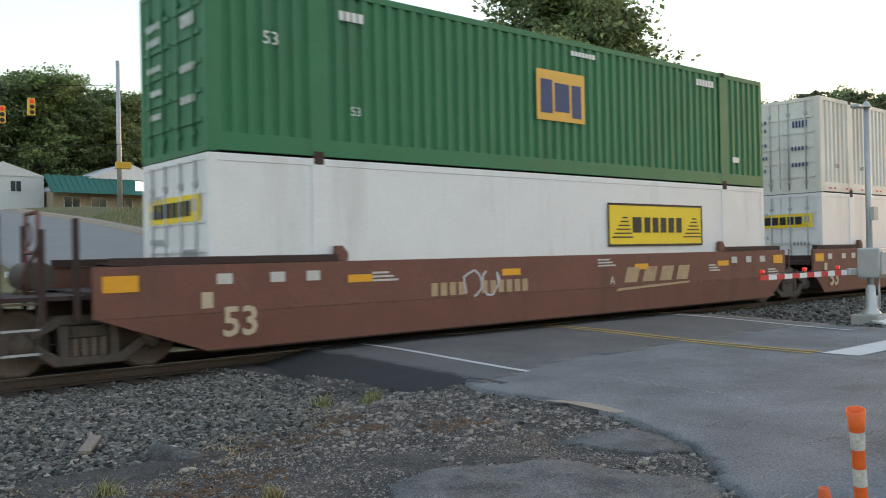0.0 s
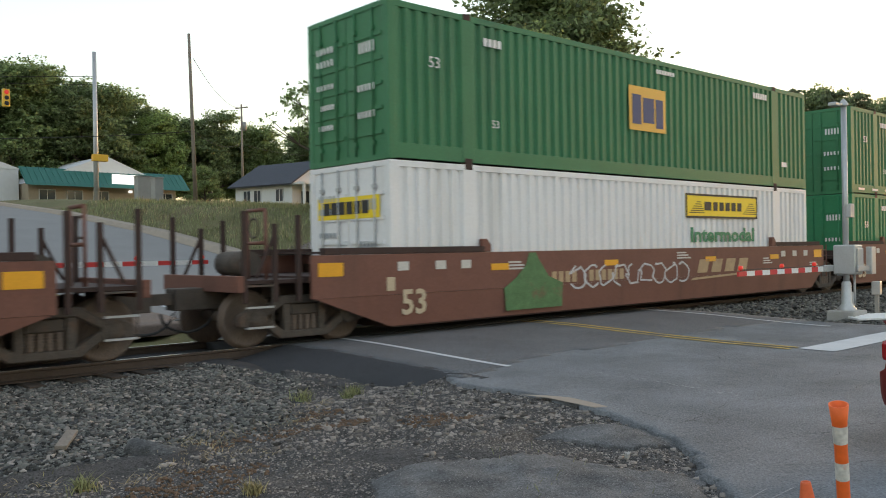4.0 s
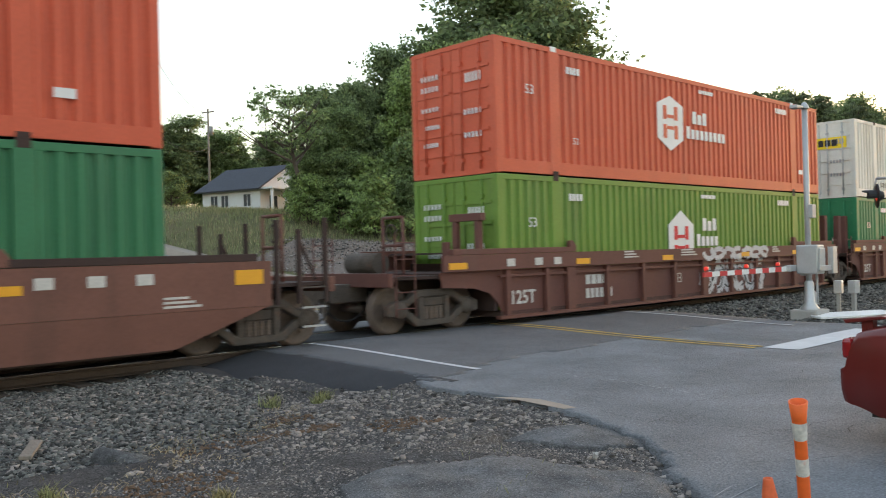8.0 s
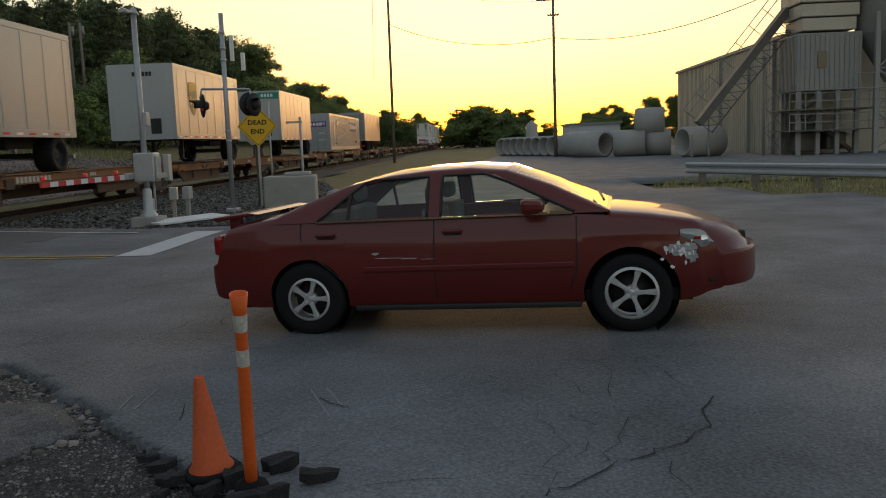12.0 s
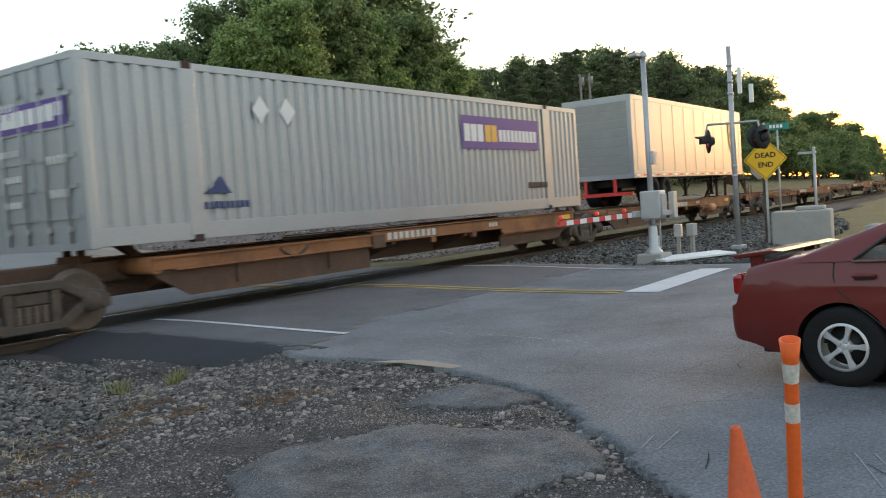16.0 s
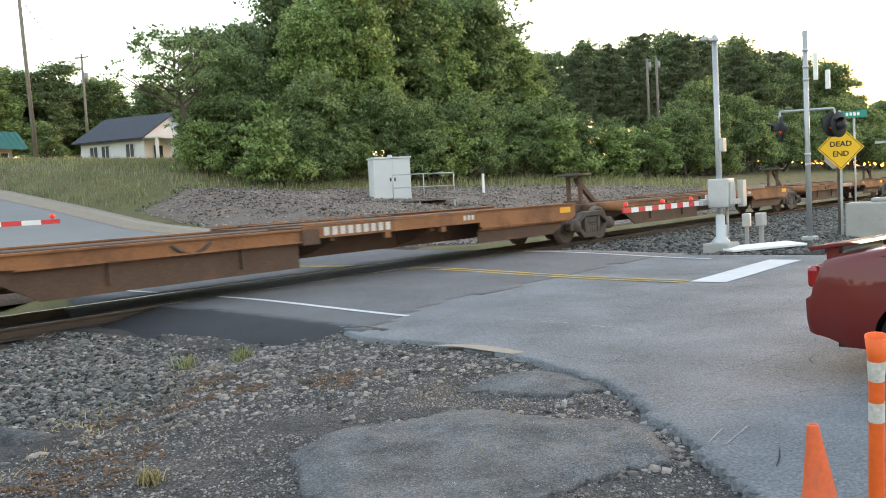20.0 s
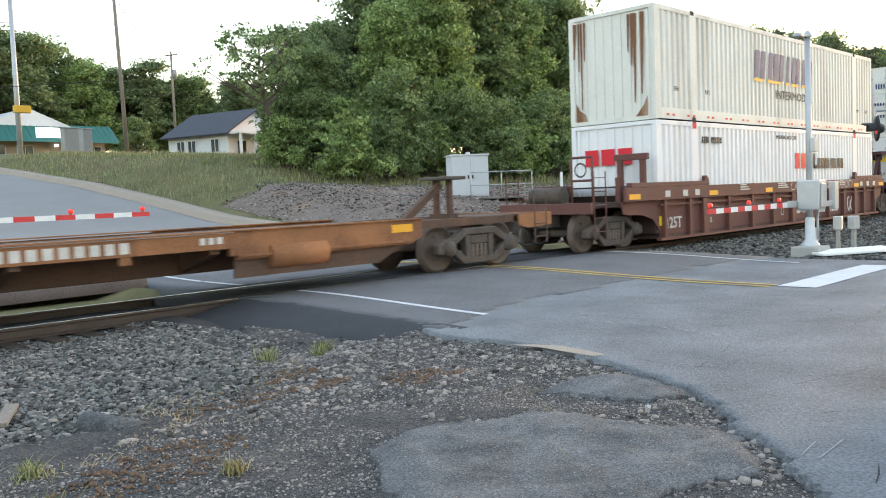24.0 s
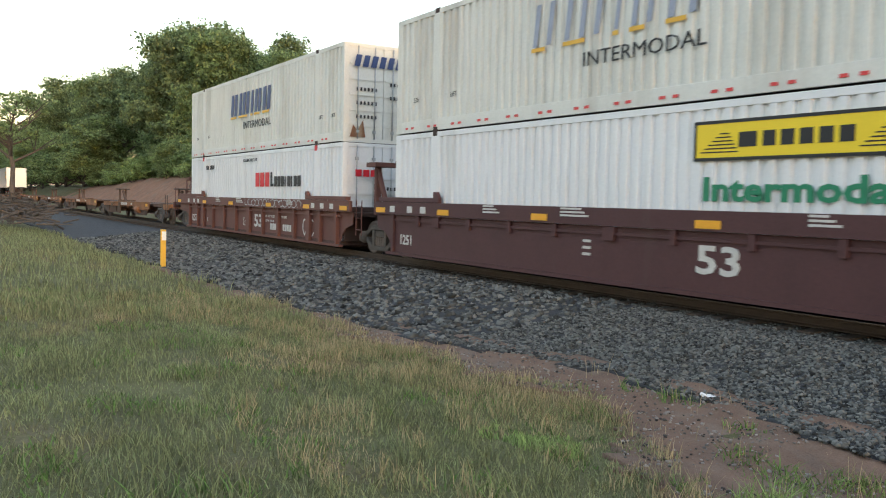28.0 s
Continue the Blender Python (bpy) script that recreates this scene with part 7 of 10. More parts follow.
stop = tagged(new("stop_sign"), "back of an octagonal stop sign on a thin post", "sign")
stop.matrix_basis = pose(25.3, -6.35, -0.1, 0, 0, -60)
part("post", B((-0.03, 0.03, -0.06, -0.01, -0.2, 2.7)), "bark", stop)
part("sign_panel", slab([(0.36 * math.cos(math.pi / 8 + k * math.pi / 4), 2.05 + 0.36 * math.sin(math.pi / 8 + k * math.pi / 4)) for k in range(8)], 0.0, 0.008), "galv", stop)
st = tagged(new("street_sign"), "small green street-name sign on a post", "sign")
st.matrix_basis = pose(25.4, -6.75, -0.1, 0, 0, -70)
part("post", T(((0, 0.04, -0.2), (0, 0.04, 3.2), 0.025), n=8), "galv", st)
part("sign_panel", B((-0.3, 0.3, -0.006, 0.006, 3.02, 3.2)), "sign_green", st)
tagged(part("plain_bars", bars(4, 0.06, 0.09, 0.03), "logo_white", st), kind="stuff").matrix_basis = pose(-0.2, -0.012, 3.07)
tp = tagged(new("marker_post"), "thin grey post with a short crossbar", "post")
tp.matrix_basis = pose(24.9, -7.75, -0.1)
part("post", T(((0, 0, -0.2), (0, 0, 2.45), 0.035), n=10), "galv", tp)
part("crossbar", B((-0.03, 0.03, -0.05, 0.4, 2.28, 2.34)), "galv", tp)
blk = tagged(new("concrete_block"), "pale concrete barrier block beside the signs", "block")
blk.matrix_basis = pose(24.4, -7.45, -0.15, 0, 0, 6)
part("block", B((-0.45, 0.5, -0.75, 0.65, 0, 0.88), bevel=0.04), "concrete", blk)
part("cap", B((-0.2, 0.35, -0.6, 0.1, 0.88, 0.98), bevel=0.03), "concrete", blk)
for x, y, r in ((21.15, -5.35, 10), (21.35, -5.62, -8)):
    jb = tagged(new("junction_box"), "small grey cable box on a short post", "cable box")
    jb.matrix_basis = pose(x, y, -0.2, 0, 0, r)
    part("post", B((-0.05, 0.05, -0.04, 0.04, -0.1, 0.6)), "concrete", jb)
    part("box", B((-0.11, 0.11, -0.09, 0.09, 0.55, 0.85), bevel=0.015), "alu", jb)
bd = tagged(new("board"), "flat white weathered board lying on the gravel", "board")
bd.matrix_basis = pose(20.3, -5.95, -0.08, 2, -1, -38)
part("plank", slab([(-0.95, 0), (0.9, 0), (0.9, 0.05), (-0.95, 0.05)], -0.4, 0.35, 0.006), "refl_white", bd)

# ---- road posts, cone, rubble ----
pp = tagged(new("delineator_post"), "bent orange plastic road post with silver bands", "road post")
pp.matrix_basis = pose(4.545, -11.675, -0.09, 3.9, -14.0, 0)
part("tube", lathe([(0.001, 0.02), (0.029, 0.02), (0.029, 0.2), (0.0265, 0.62), (0.026, 0.86), (0.03, 0.93), (0.039, 1.01), (0.034, 1.01), (0.024, 0.92)], n=20), "orange", pp)
for z in (0.675, 0.84):
    part("reflective_band", lathe([(0.0275, z), (0.0275 if z < 0.7 else 0.0315, z + 0.08)], n=20), "worn_band", pp, "worn silver reflective band")
part("base", lathe([(0.085, 0.0), (0.08, 0.05), (0.05, 0.075), (0.034, 0.09)], n=9), "rubber", pp)
cn = tagged(new("traffic_cone"), "faded orange traffic cone on a black base", "traffic cone")
cn.matrix_basis = pose(4.76, -11.425, -0.075, -4, -3, 20)
part("cone", lathe([(0.108, 0.03), (0.109, 0.042), (0.088, 0.07), (0.024, 0.49), (0.022, 0.5), (0.016, 0.5), (0.014, 0.45)], n=28), "faded_orange", cn)
part("base", lathe([(0.001, 0.0), (0.138, 0.0), (0.142, 0.03), (0.13, 0.042), (0.1, 0.045)], n=8), "rubber", cn)


def chunk(x, y, z, sx, sy, sz, turn, seed, mat, name, label):
    rnd = random.Random(seed)
    bm = bmesh.new()
    top, low = [], []
    for k in range(11):
        a, r = 2 * math.pi * (k + rnd.uniform(-0.3, 0.3)) / 11, rnd.uniform(0.6, 1.12)
        top.append(bm.verts.new((sx * r * math.cos(a), sy * r * math.sin(a), sz * rnd.uniform(0.45, 1.1))))
        r *= rnd.uniform(0.8, 1.1)
        low.append(bm.verts.new((sx * r * math.cos(a), sy * r * math.sin(a), -sz)))
    mid = bm.verts.new((0, 0, sz * rnd.uniform(0.7, 1.1)))
    for k in range(11):
        j = (k + 1) % 11
        bm.faces.new((top[k], top[j], mid))
        bm.faces.new((low[k], low[j], top[j], top[k]))
    bm.faces.new(low[::-1])
    o = part(name, bm, mat)
    o.matrix_basis = pose(x, y, z, rnd.uniform(-12, 12), rnd.uniform(-12, 12), turn)
    return tagged(o, label, "rubble")


# plates of broken asphalt heaved up round the post: place, half sizes, turn and height
for k, (x, y, z, sx, sy, sz, tn) in enumerate(((4.84, -11.74, -0.055, 0.10, 0.05, 0.035, -70), (4.68, -11.95, -0.055, 0.11, 0.045, 0.03, -55), (4.42, -11.72, -0.06, 0.07, 0.15, 0.045, 10), (4.66, -11.58, -0.05, 0.06, 0.09, 0.045, 25),
                                              (4.55, -11.46, -0.07, 0.05, 0.08, 0.03, 40), (4.72, -11.22, -0.08, 0.06, 0.1, 0.025, -15), (4.9, -11.12, -0.08, 0.05, 0.08, 0.022, 30), (4.4, -11.5, -0.08, 0.05, 0.06, 0.03, 70),
                                              (4.28, -11.62, -0.085, 0.04, 0.06, 0.025, 15), (4.55, -11.24, -0.085, 0.035, 0.05, 0.02, 50), (4.36, -11.95, -0.08, 0.05, 0.07, 0.025, -20), (5.02, -11.0, -0.085, 0.03, 0.06, 0.02, 5))):
    chunk(x, y, z, sx, sy, sz, tn, k, "tar_chunk", "asphalt_chunk", "broken black plate of asphalt beside the orange post")
chunk(6.3, -9.23, -0.09, 0.036, 0.03, 0.02, 0, 21, "concrete", "pale_rock", "single pale rock on the dark gravel")
chunk(4.11, -6.69, -0.14, 0.03, 0.025, 0.016, 0, 22, "concrete", "pale_rock", "single pale rock on the dark gravel")
chunk(-5.62, -4.78, -0.47, 0.1, 0.07, 0.05, 0, 23, "refl_white", "pale_rock", "single white scrap on the track ballast")
plank = tagged(part("plank_piece", B((-0.28, 0.28, -0.05, 0.05, 0, 0.035), bevel=0.006), "wood_pole"), "grey splintered plank lying on the stones", "plank")
plank.matrix_basis = pose(3.35, -5.25, -0.13, 4, -3, 62)
pipe = tagged(part("drain_pipe", lathe([(0.1, -0.25), (0.12, -0.25), (0.12, 0.25), (0.1, 0.25), (0.1, -0.25)], 'y', 24), "old_asphalt"), "end of a dark drain pipe in the stones", "pipe")
pipe.matrix_basis = pose(3.8, -6.15, -0.2, 8, 0, 30)
stk = tagged(new("marker_stake"), "yellow wooden marker stake in the grass", "stake")
stk.matrix_basis = pose(-24.2, -5.95, -0.5, 0, 2, 0)
part("stake", B((-0.05, 0.05, -0.07, 0.07, 0, 1.05), bevel=0.008), "logo_gold", stk)
part("tag", B((0.05, 0.06, -0.05, 0.07, 0.75, 1.0)), "refl_white", stk)

# ---- relay cabinet and rail-side things beyond the track ----
cab = tagged(new("relay_cabinet"), "white metal signal cabinet on a raised platform", "cabinet")
cab.matrix_basis = pose(27.8, 12.0, 1.25, 0, 0, -34)
part("body", B((-0.85, 0.75, -0.5, 0.5, 0.12, 1.85), bevel=0.02), "white_siding", cab)
part("roof_cap", B((-0.9, 0.8, -0.55, 0.55, 1.85, 1.92), bevel=0.015), "white_siding", cab)
part("vent", lathe([(0.1, 1.92), (0.1, 2.02), (0.001, 2.04)], n=12), "galv", cab)
for x in (-0.8, -0.02):
    d = part("door", B((x, x + 0.74, -0.515, -0.5, 0.2, 1.78), bevel=0.006), "white_siding", cab)
    part("door_handle", B((x + (0.64 if x < -0.5 else 0.05), x + (0.7 if x < -0.5 else 0.1), -0.54, -0.515, 0.9, 1.05)), "black", d)
part("platform", B((-1.0, 2.35, -1.6, 0.6, 0.02, 0.07)), "plant_dark", cab)
for x in (-0.95, 0.8, 2.3):
    for y in (-1.55, 0.5):
        part("platform_leg", B((x - 0.03, x + 0.03, y - 0.03, y + 0.03, -0.6, 0.05)), "galv", cab)
for x in (-0.3, 1.0, 2.3):
    part("railing_post", T(((x, -1.55, 0.1), (x, -1.55, 1.15), 0.022), n=8), "galv", cab)
for z in (0.6, 1.13):
    part("railing_bar", T(((-0.3, -1.55, z), (2.3, -1.55, z), 0.02), ((2.3, -1.55, z), (2.3, 0.5, z), 0.02), n=8), "galv", cab)
wp = tagged(new("marker_post"), "white marker post with a dark tip", "post")
wp.matrix_basis = pose(34.4, 12.0, 0.95)
part("post", B((-0.06, 0.06, -0.04, 0.04, -0.5, 1.45), bevel=0.01), "refl_white", wp)
part("tip", B((-0.03, 0.03, -0.03, 0.03, 1.45, 1.75)), "black", wp)

# ---- car ----
car = tagged(new("sedan_car"), "maroon four-door sedan with a scraped front corner", "car")
car.matrix_basis = pose(8.98, -11.39, -0.15, 0, -1.25, -99.3) @ Matrix.Diagonal((1.012, 1, 1, 1))
UP = ((-0.95, 0.6), (-0.9, 0.66), (-0.875, 0.8), (-0.8, 0.93), (-0.3, 1.01), (0.0, 0.985), (1.0, 0.975), (2.0, 0.975), (2.35, 0.965), (2.8, 0.93), (3.2, 0.87), (3.5, 0.795), (3.66, 0.68))
TOP = ((-0.95, 0.62), (-0.89, 0.7), (-0.86, 0.9), (-0.72, 0.99), (-0.3, 1.05), (2.3, 1.0), (2.6, 0.99), (2.9, 0.955), (3.2, 0.9), (3.5, 0.815), (3.66, 0.7))
ROOF = ((-0.32, 1.02), (0.0, 1.15), (0.35, 1.27), (0.7, 1.335), (1.05, 1.365), (1.4, 1.372), (1.72, 1.34), (2.1, 1.205), (2.58, 0.985))


def half_width(x, z):
    w = 0.9 - 0.1 * blend(x, 2.7, 3.72) ** 1.6 - 0.1 * (1 - blend(x, -0.97, -0.3)) ** 1.5
    return w - 0.075 * max(0, (z - 0.6) / 0.4) ** 1.7 - 0.085 * max(0, (0.52 - z) / 0.3) ** 1.6 + 0.008 * math.exp(-((z - 0.8) / 0.04) ** 2)


def nose(x, y, z):
    """Rounds the front and the tail in plan and in profile."""
    f, b = blend(x, 3.16, 3.72), blend(-x, 0.5, 0.95)
    x += 0.035 * f
    x -= f * (0.3 * min(abs(y) / 0.8, 1.05) ** 3.2 + 0.9 * max(0.0, 0.42 - z) ** 1.6 + 0.35 * max(0.0, z - 0.56) ** 1.5)
    x += b * (0.05 * min(abs(y) / 0.8, 1.05) ** 3.2 + 0.5 * max(0.0, 0.45 - z) ** 1.6)
    return Vector((x, y, z))


def low_edge(x):
    z = 0.24 + 0.08 * blend(x, 3.0, 3.7) + 0.08 * (1 - blend(x, -0.95, -0.5))
    for hx, ra in ((0.0, 0.352), (2.72, 0.378)):
        d = abs(x - hx)
        if d < ra:
            z = max(z, 0.315 + math.sqrt(ra ** 2 - d ** 2))
    return z


xs = np.unique(np.concatenate([np.linspace(-0.955, 3.715, 110), np.array([h + ra * math.cos(a) for h, ra in ((0, 0.352), (2.72, 0.378)) for a in np.linspace(0, math.pi, 24)])]))
body = bmesh.new()
edge = {}
for sd in (-1, 1):
    cols = []
    for x in xs:
        zl, zu = low_edge(x), along(UP, x)
        if x < -0.93 or x > 3.66:
            zl, zu = max(zl, 0.34), max(0.4, 0.62)
        cols.append([body.verts.new((x, sd * half_width(x, zl + (zu - zl) * k / 12), zl + (zu - zl) * k / 12)) for k in range(13)])
    edge[sd] = cols
    for a, b in zip(cols, cols[1:]):
        for k in range(12):
            f = body.faces.new((a[k], b[k], b[k + 1], a[k + 1]) if sd < 0 else (a[k], a[k + 1], b[k + 1], b[k]))
            f.smooth = True
# decks: boot and bonnet, nose and tail
for i in range(len(xs) - 1):
    for j0 in range(10):
        q = []
        for x, col in ((xs[i], i), (xs[i + 1], i + 1)):
            r, l = edge[-1][col][12].co, edge[1][col][12].co
            for j in (j0, j0 + 1):
                u = j / 10
                z = r.z + (along(TOP, x) - r.z) * (1 - (2 * u - 1) ** 4) if -0.93 < x < 3.66 else r.z
                q.append((x, r.y + (l.y - r.y) * u, max(z, r.z)))
        if xs[i] > -0.3 and xs[i + 1] < 2.55:
            continue
        f = body.faces.new([body.verts.new(c3) for c3 in (q[0], q[2], q[3], q[1])])
        f.smooth = True
for col in (0, len(xs) - 1):
    for k in range(12):
        a, b = edge[-1][col], edge[1][col]
        for j in range(10):
            u, v2 = j / 10, (j + 1) / 10
            f = body.faces.new([body.verts.new(p) for p in (a[k].co.lerp(b[k].co, u), a[k].co.lerp(b[k].co, v2), a[k + 1].co.lerp(b[k + 1].co, v2), a[k + 1].co.lerp(b[k + 1].co, u))])
            f.smooth = True
bmesh.ops.remove_doubles(body, verts=list(body.verts), dist=0.002)
for v in body.verts:
    v.co = nose(*v.co)
bmesh.ops.recalc_face_normals(body, faces=list(body.faces))
shell = part("body", body, "car_red", car)


# greenhouse: sides, screens and roof on one surface, split into painted and glazed cells
def house_side(x, u):
    zb, zt = 0.978, along(ROOF, x)
    z = zb + (zt - zb) * u
    y = 0.845 - 0.24 * (z - zb) / 0.48 - 0.04 * u ** 6
    return y, z


def side_glass(x, u):
    z = house_side(x, u)[1]
    if z < 0.995 or u > 0.93:
        return 0
    if 0.1 + (z - 0.98) * 1.25 < x < 1.07 and z < 1.318:
        return 1 if x > 0.4 or x < 0.37 else 0
    if 1.19 < x < 2.3 - (z - 0.99) * 2.05 and z < 1.322:
        return 2
    return 0


gh, panes = bmesh.new(), {1: bmesh.new(), 2: bmesh.new(), 3: bmesh.new(), 4: bmesh.new(), 5: bmesh.new(), 6: bmesh.new()}
gx = np.linspace(-0.3, 2.57, 271)
for sd in (-1, 1):
    for i in range(270):
        for j in range(34):
            xm, um = (gx[i] + gx[i + 1]) / 2, (j + 0.5) / 34
            k = side_glass(xm, um)
            q = []
            for x, u in ((gx[i], j / 34), (gx[i + 1], j / 34), (gx[i + 1], (j + 1) / 34), (gx[i], (j + 1) / 34)):
                y, z = house_side(x, u)
                q.append((x, sd * (y - (0.012 if k else 0)), z))
            t = panes[k if sd < 0 else k + 4] if k else gh
            f = t.faces.new([t.verts.new(p) for p in (q if sd < 0 else q[::-1])])
            f.smooth = True
for i in range(270):
    for j in range(16):
        xm, um = (gx[i] + gx[i + 1]) / 2, abs((j + 0.5) / 8 - 1)
        k = 3 if 1.8 < xm < 2.54 and um < 0.9 else 4 if -0.24 < xm < 0.42 and um < 0.85 else 0
        q = []
        for x, j2 in ((gx[i], j), (gx[i + 1], j), (gx[i + 1], j + 1), (gx[i], j + 1)):
            y0, z0 = house_side(x, 1.0)
            v = j2 / 8 - 1
            q.append((x, y0 * v, z0 + 0.045 * (1 - v * v) * blend(z0, 1.02, 1.35)))
        t = panes[k] if k else gh
        f = t.faces.new([t.verts.new(p) for p in q])
        f.smooth = True
for b in (gh, *panes.values()):
    bmesh.ops.remove_doubles(b, verts=list(b.verts), dist=0.0015)
    bmesh.ops.recalc_face_normals(b, faces=list(b.faces))
part("roof_frame", gh, "car_red", car)
for k, nm in ((1, "rear_side_window"), (2, "front_side_window"), (3, "windscreen"), (4, "rear_window"), (5, "rear_side_window"), (6, "front_side_window")):
    w = part(nm, panes[k], "car_glass", car, "tinted glass")
    w.visible_shadow = False
for sd in (-1, 1):
    yy = 0.905 * sd
    part("window_trim", B((0.1, 2.27, min(0.848 * sd, 0.868 * sd), max(0.848 * sd, 0.868 * sd), 0.975, 0.99)), "chrome", car)
    part("side_moulding", B((0.52, 2.28, min(0.895 * sd, 0.922 * sd), max(0.895 * sd, 0.922 * sd), 0.545, 0.59), bevel=0.008), "car_red", car)
    # body-coloured sill drawn black, so its colour holds the shade below the doors
    part("sill", B((0.4, 2.32, min(0.8 * sd, 0.855 * sd), max(0.8 * sd, 0.835 * sd), 0.2, 0.25), bevel=0.015), "car_black", car)
    for x in (0.08, 1.18):
        part("door_handle", B((x + 0.02, x + 0.19, min(0.87 * sd, 0.908 * sd), max(0.87 * sd, 0.908 * sd), 0.855, 0.885), bevel=0.012), "car_red", car)
        part("handle_recess", B((x + 0.03, x + 0.18, min(0.86 * sd, 0.885 * sd), max(0.86 * sd, 0.885 * sd), 0.835, 0.86), bevel=0.008), "car_black", car)
    for gap in ([(1.13, z) for z in np.linspace(0.3, 0.97, 9)], [(2.3 - 0.06 * blend(0.55 - z, 0, 0.2), z) for z in np.linspace(0.36, 0.95, 9)], [(-0.04, 0.97), (-0.045, 0.86), (0.0, 0.76), (0.1, 0.66), (0.22, 0.57), (0.33, 0.46), (0.36, 0.36)]):
        part("door_gap", cord([(x, sd * (half_width(x, z) + 0.001), z) for x, z in gap], 0.0055, 5), "car_black", car)
    # rubber frames round the side windows
    for rim in ([(0.11, 0.99), (0.5, 1.29), (0.6, 1.315), (1.07, 1.322), (1.07, 0.99)], [(1.19, 0.99), (1.19, 1.325), (1.55, 1.325), (1.75, 1.25), (2.29, 0.99)], [(0.385, 0.99), (0.385, 1.2)]):
        line_ = []
        for (xa, za), (xb, zb) in zip(rim, rim[1:]):
            line_ += [(xa + (xb - xa) * q / 6, za + (zb - za) * q / 6) for q in range(6)]
        line_.append(rim[-1])
        part("window_frame", cord([(x, sd * (house_side(x, 1)[0] if z > along(ROOF, x) else 0.845 - 0.24 * (z - 0.978) / 0.48 - 0.04 * ((z - 0.978) / max(along(ROOF, x) - 0.978, 0.02)) ** 6), min(z, along(ROOF, x))) for x, z in line_], 0.013, 6), "car_black", car)
    mir = B((-0.1, 0.09, -0.11, 0.11, -0.062, 0.07), bevel=0.045)
    for v in mir.verts:
        v.co.z *= 1 - 0.3 * blend(v.co.x, 0.0, 0.1)
    part("mirror", moved(mir, Matrix.Translation((1.97, 0.95 * sd, 1.05))), "car_red", car)
    part("tail_lamp", B((-0.895, -0.8, min(0.6 * sd, 0.8 * sd), max(0.6 * sd, 0.8 * sd), 0.71, 0.89), bevel=0.035), "tail_red", car)
    hl = bmesh.new()
    rows = []
    for q in range(13):
        x = 3.1 + 0.53 * q / 12
        z1, z0 = min(0.82 - 0.06 * (q / 12) ** 2, along(UP, x) - 0.006), 0.765 - 0.095 * min(q / 5, 1) + 0.03 * max(q - 8, 0) / 4
        rows.append([hl.verts.new((x, sd * (half_width(min(x, 3.66), z0 + (z1 - z0) * j / 4) + 0.014 * math.sin(math.pi * (j + 0.5) / 5)), z0 + (z1 - z0) * j / 4)) for j in range(5)])
    for ra, rb2 in zip(rows, rows[1:]):
        for j in range(4):
            f = hl.faces.new((ra[j], rb2[j], rb2[j + 1], ra[j + 1]))
            f.smooth = True
    for v in hl.verts:
        v.co = nose(*v.co)
    bmesh.ops.recalc_face_normals(hl, faces=list(hl.faces))
    lamp = part("headlamp", hl, "lamp_clear", car)
    part("indicator", moved(B((-0.03, 0.03, -0.006, 0.006, -0.012, 0.012), bevel=0.005), Matrix.Translation(nose(3.26, sd * (half_width(3.26, 0.745) + 0.012), 0.745)) @ pose(0, 0, 0, 0, 0, -12 * sd)), "tail_red", lamp)
    part("lamp_bowl", moved(lathe([(0.001, -0.006), (0.035, -0.004), (0.045, 0.004)], 'y', 14), Matrix.Translation(nose(3.44, sd * (half_width(3.44, 0.72) + 0.012), 0.72)) @ pose(0, 0, 0, 0, 0, -26 * sd if sd < 0 else 154)), "chrome", lamp)
    for hx in (0.0, 2.72):
        t = part("wheel", moved(lathe([(0.2 if hx else 0.17, -0.09), (0.24, -0.105), (0.3, -0.1), (0.316, -0.07), (0.316, 0.07), (0.3, 0.1), (0.2, 0.09)], 'y', 36), Matrix.Translation((hx, 0.79 * sd, 0.316))), "rubber", car)
        rk = 0.88 if hx == 0 else 1.0
        rim = [moved(lathe([(0.19 * rk, -0.1), (0.215 * rk, -0.1), (0.215 * rk, 0.06), (0.19 * rk, 0.06)], 'y', 32), Matrix.Translation((hx, 0.79 * sd, 0.316))), moved(lathe([(0.001, -0.075), (0.055, -0.075), (0.06, -0.03)], 'y', 16), Matrix.Translation((hx, 0.79 * sd, 0.316)) @ Matrix.Diagonal((1, -sd, 1, 1)))]
        for k in range(5):
            rim.append(moved(slab([(-0.022, 0.03), (-0.016, 0.1), (-0.03, 0.2 * rk), (0.03, 0.2 * rk), (0.016, 0.1), (0.022, 0.03)], -0.085, -0.05, 0.005), Matrix.Translation((hx, 0.79 * sd, 0.316)) @ Matrix.Diagonal((1, -sd, 1, 1)) @ Matrix.Rotation(k * 2 * math.pi / 5 + 0.3, 4, 'Y')))
        part("rim", joined(*rim), "alloy", t, "five-spoke alloy rim")
        part("brake_drum", moved(lathe([(0.001, 0.0), (0.15, 0.0), (0.15, 0.05)], 'y', 20), Matrix.Translation((hx, 0.79 * sd, 0.316))), "car_black", t)
        part("wheel_housing", moved(lathe([(0.001, 0.16), (0.375, 0.16), (0.375, -0.06)], 'y', 24), Matrix.Translation((hx, 0.77 * sd, 0.316)) @ Matrix.Diagonal((1, -sd, 1, 1))), "car_black", car)
part("underbody", B((-0.7, 3.2, -0.7, 0.7, 0.22, 0.32)), "car_black", car)
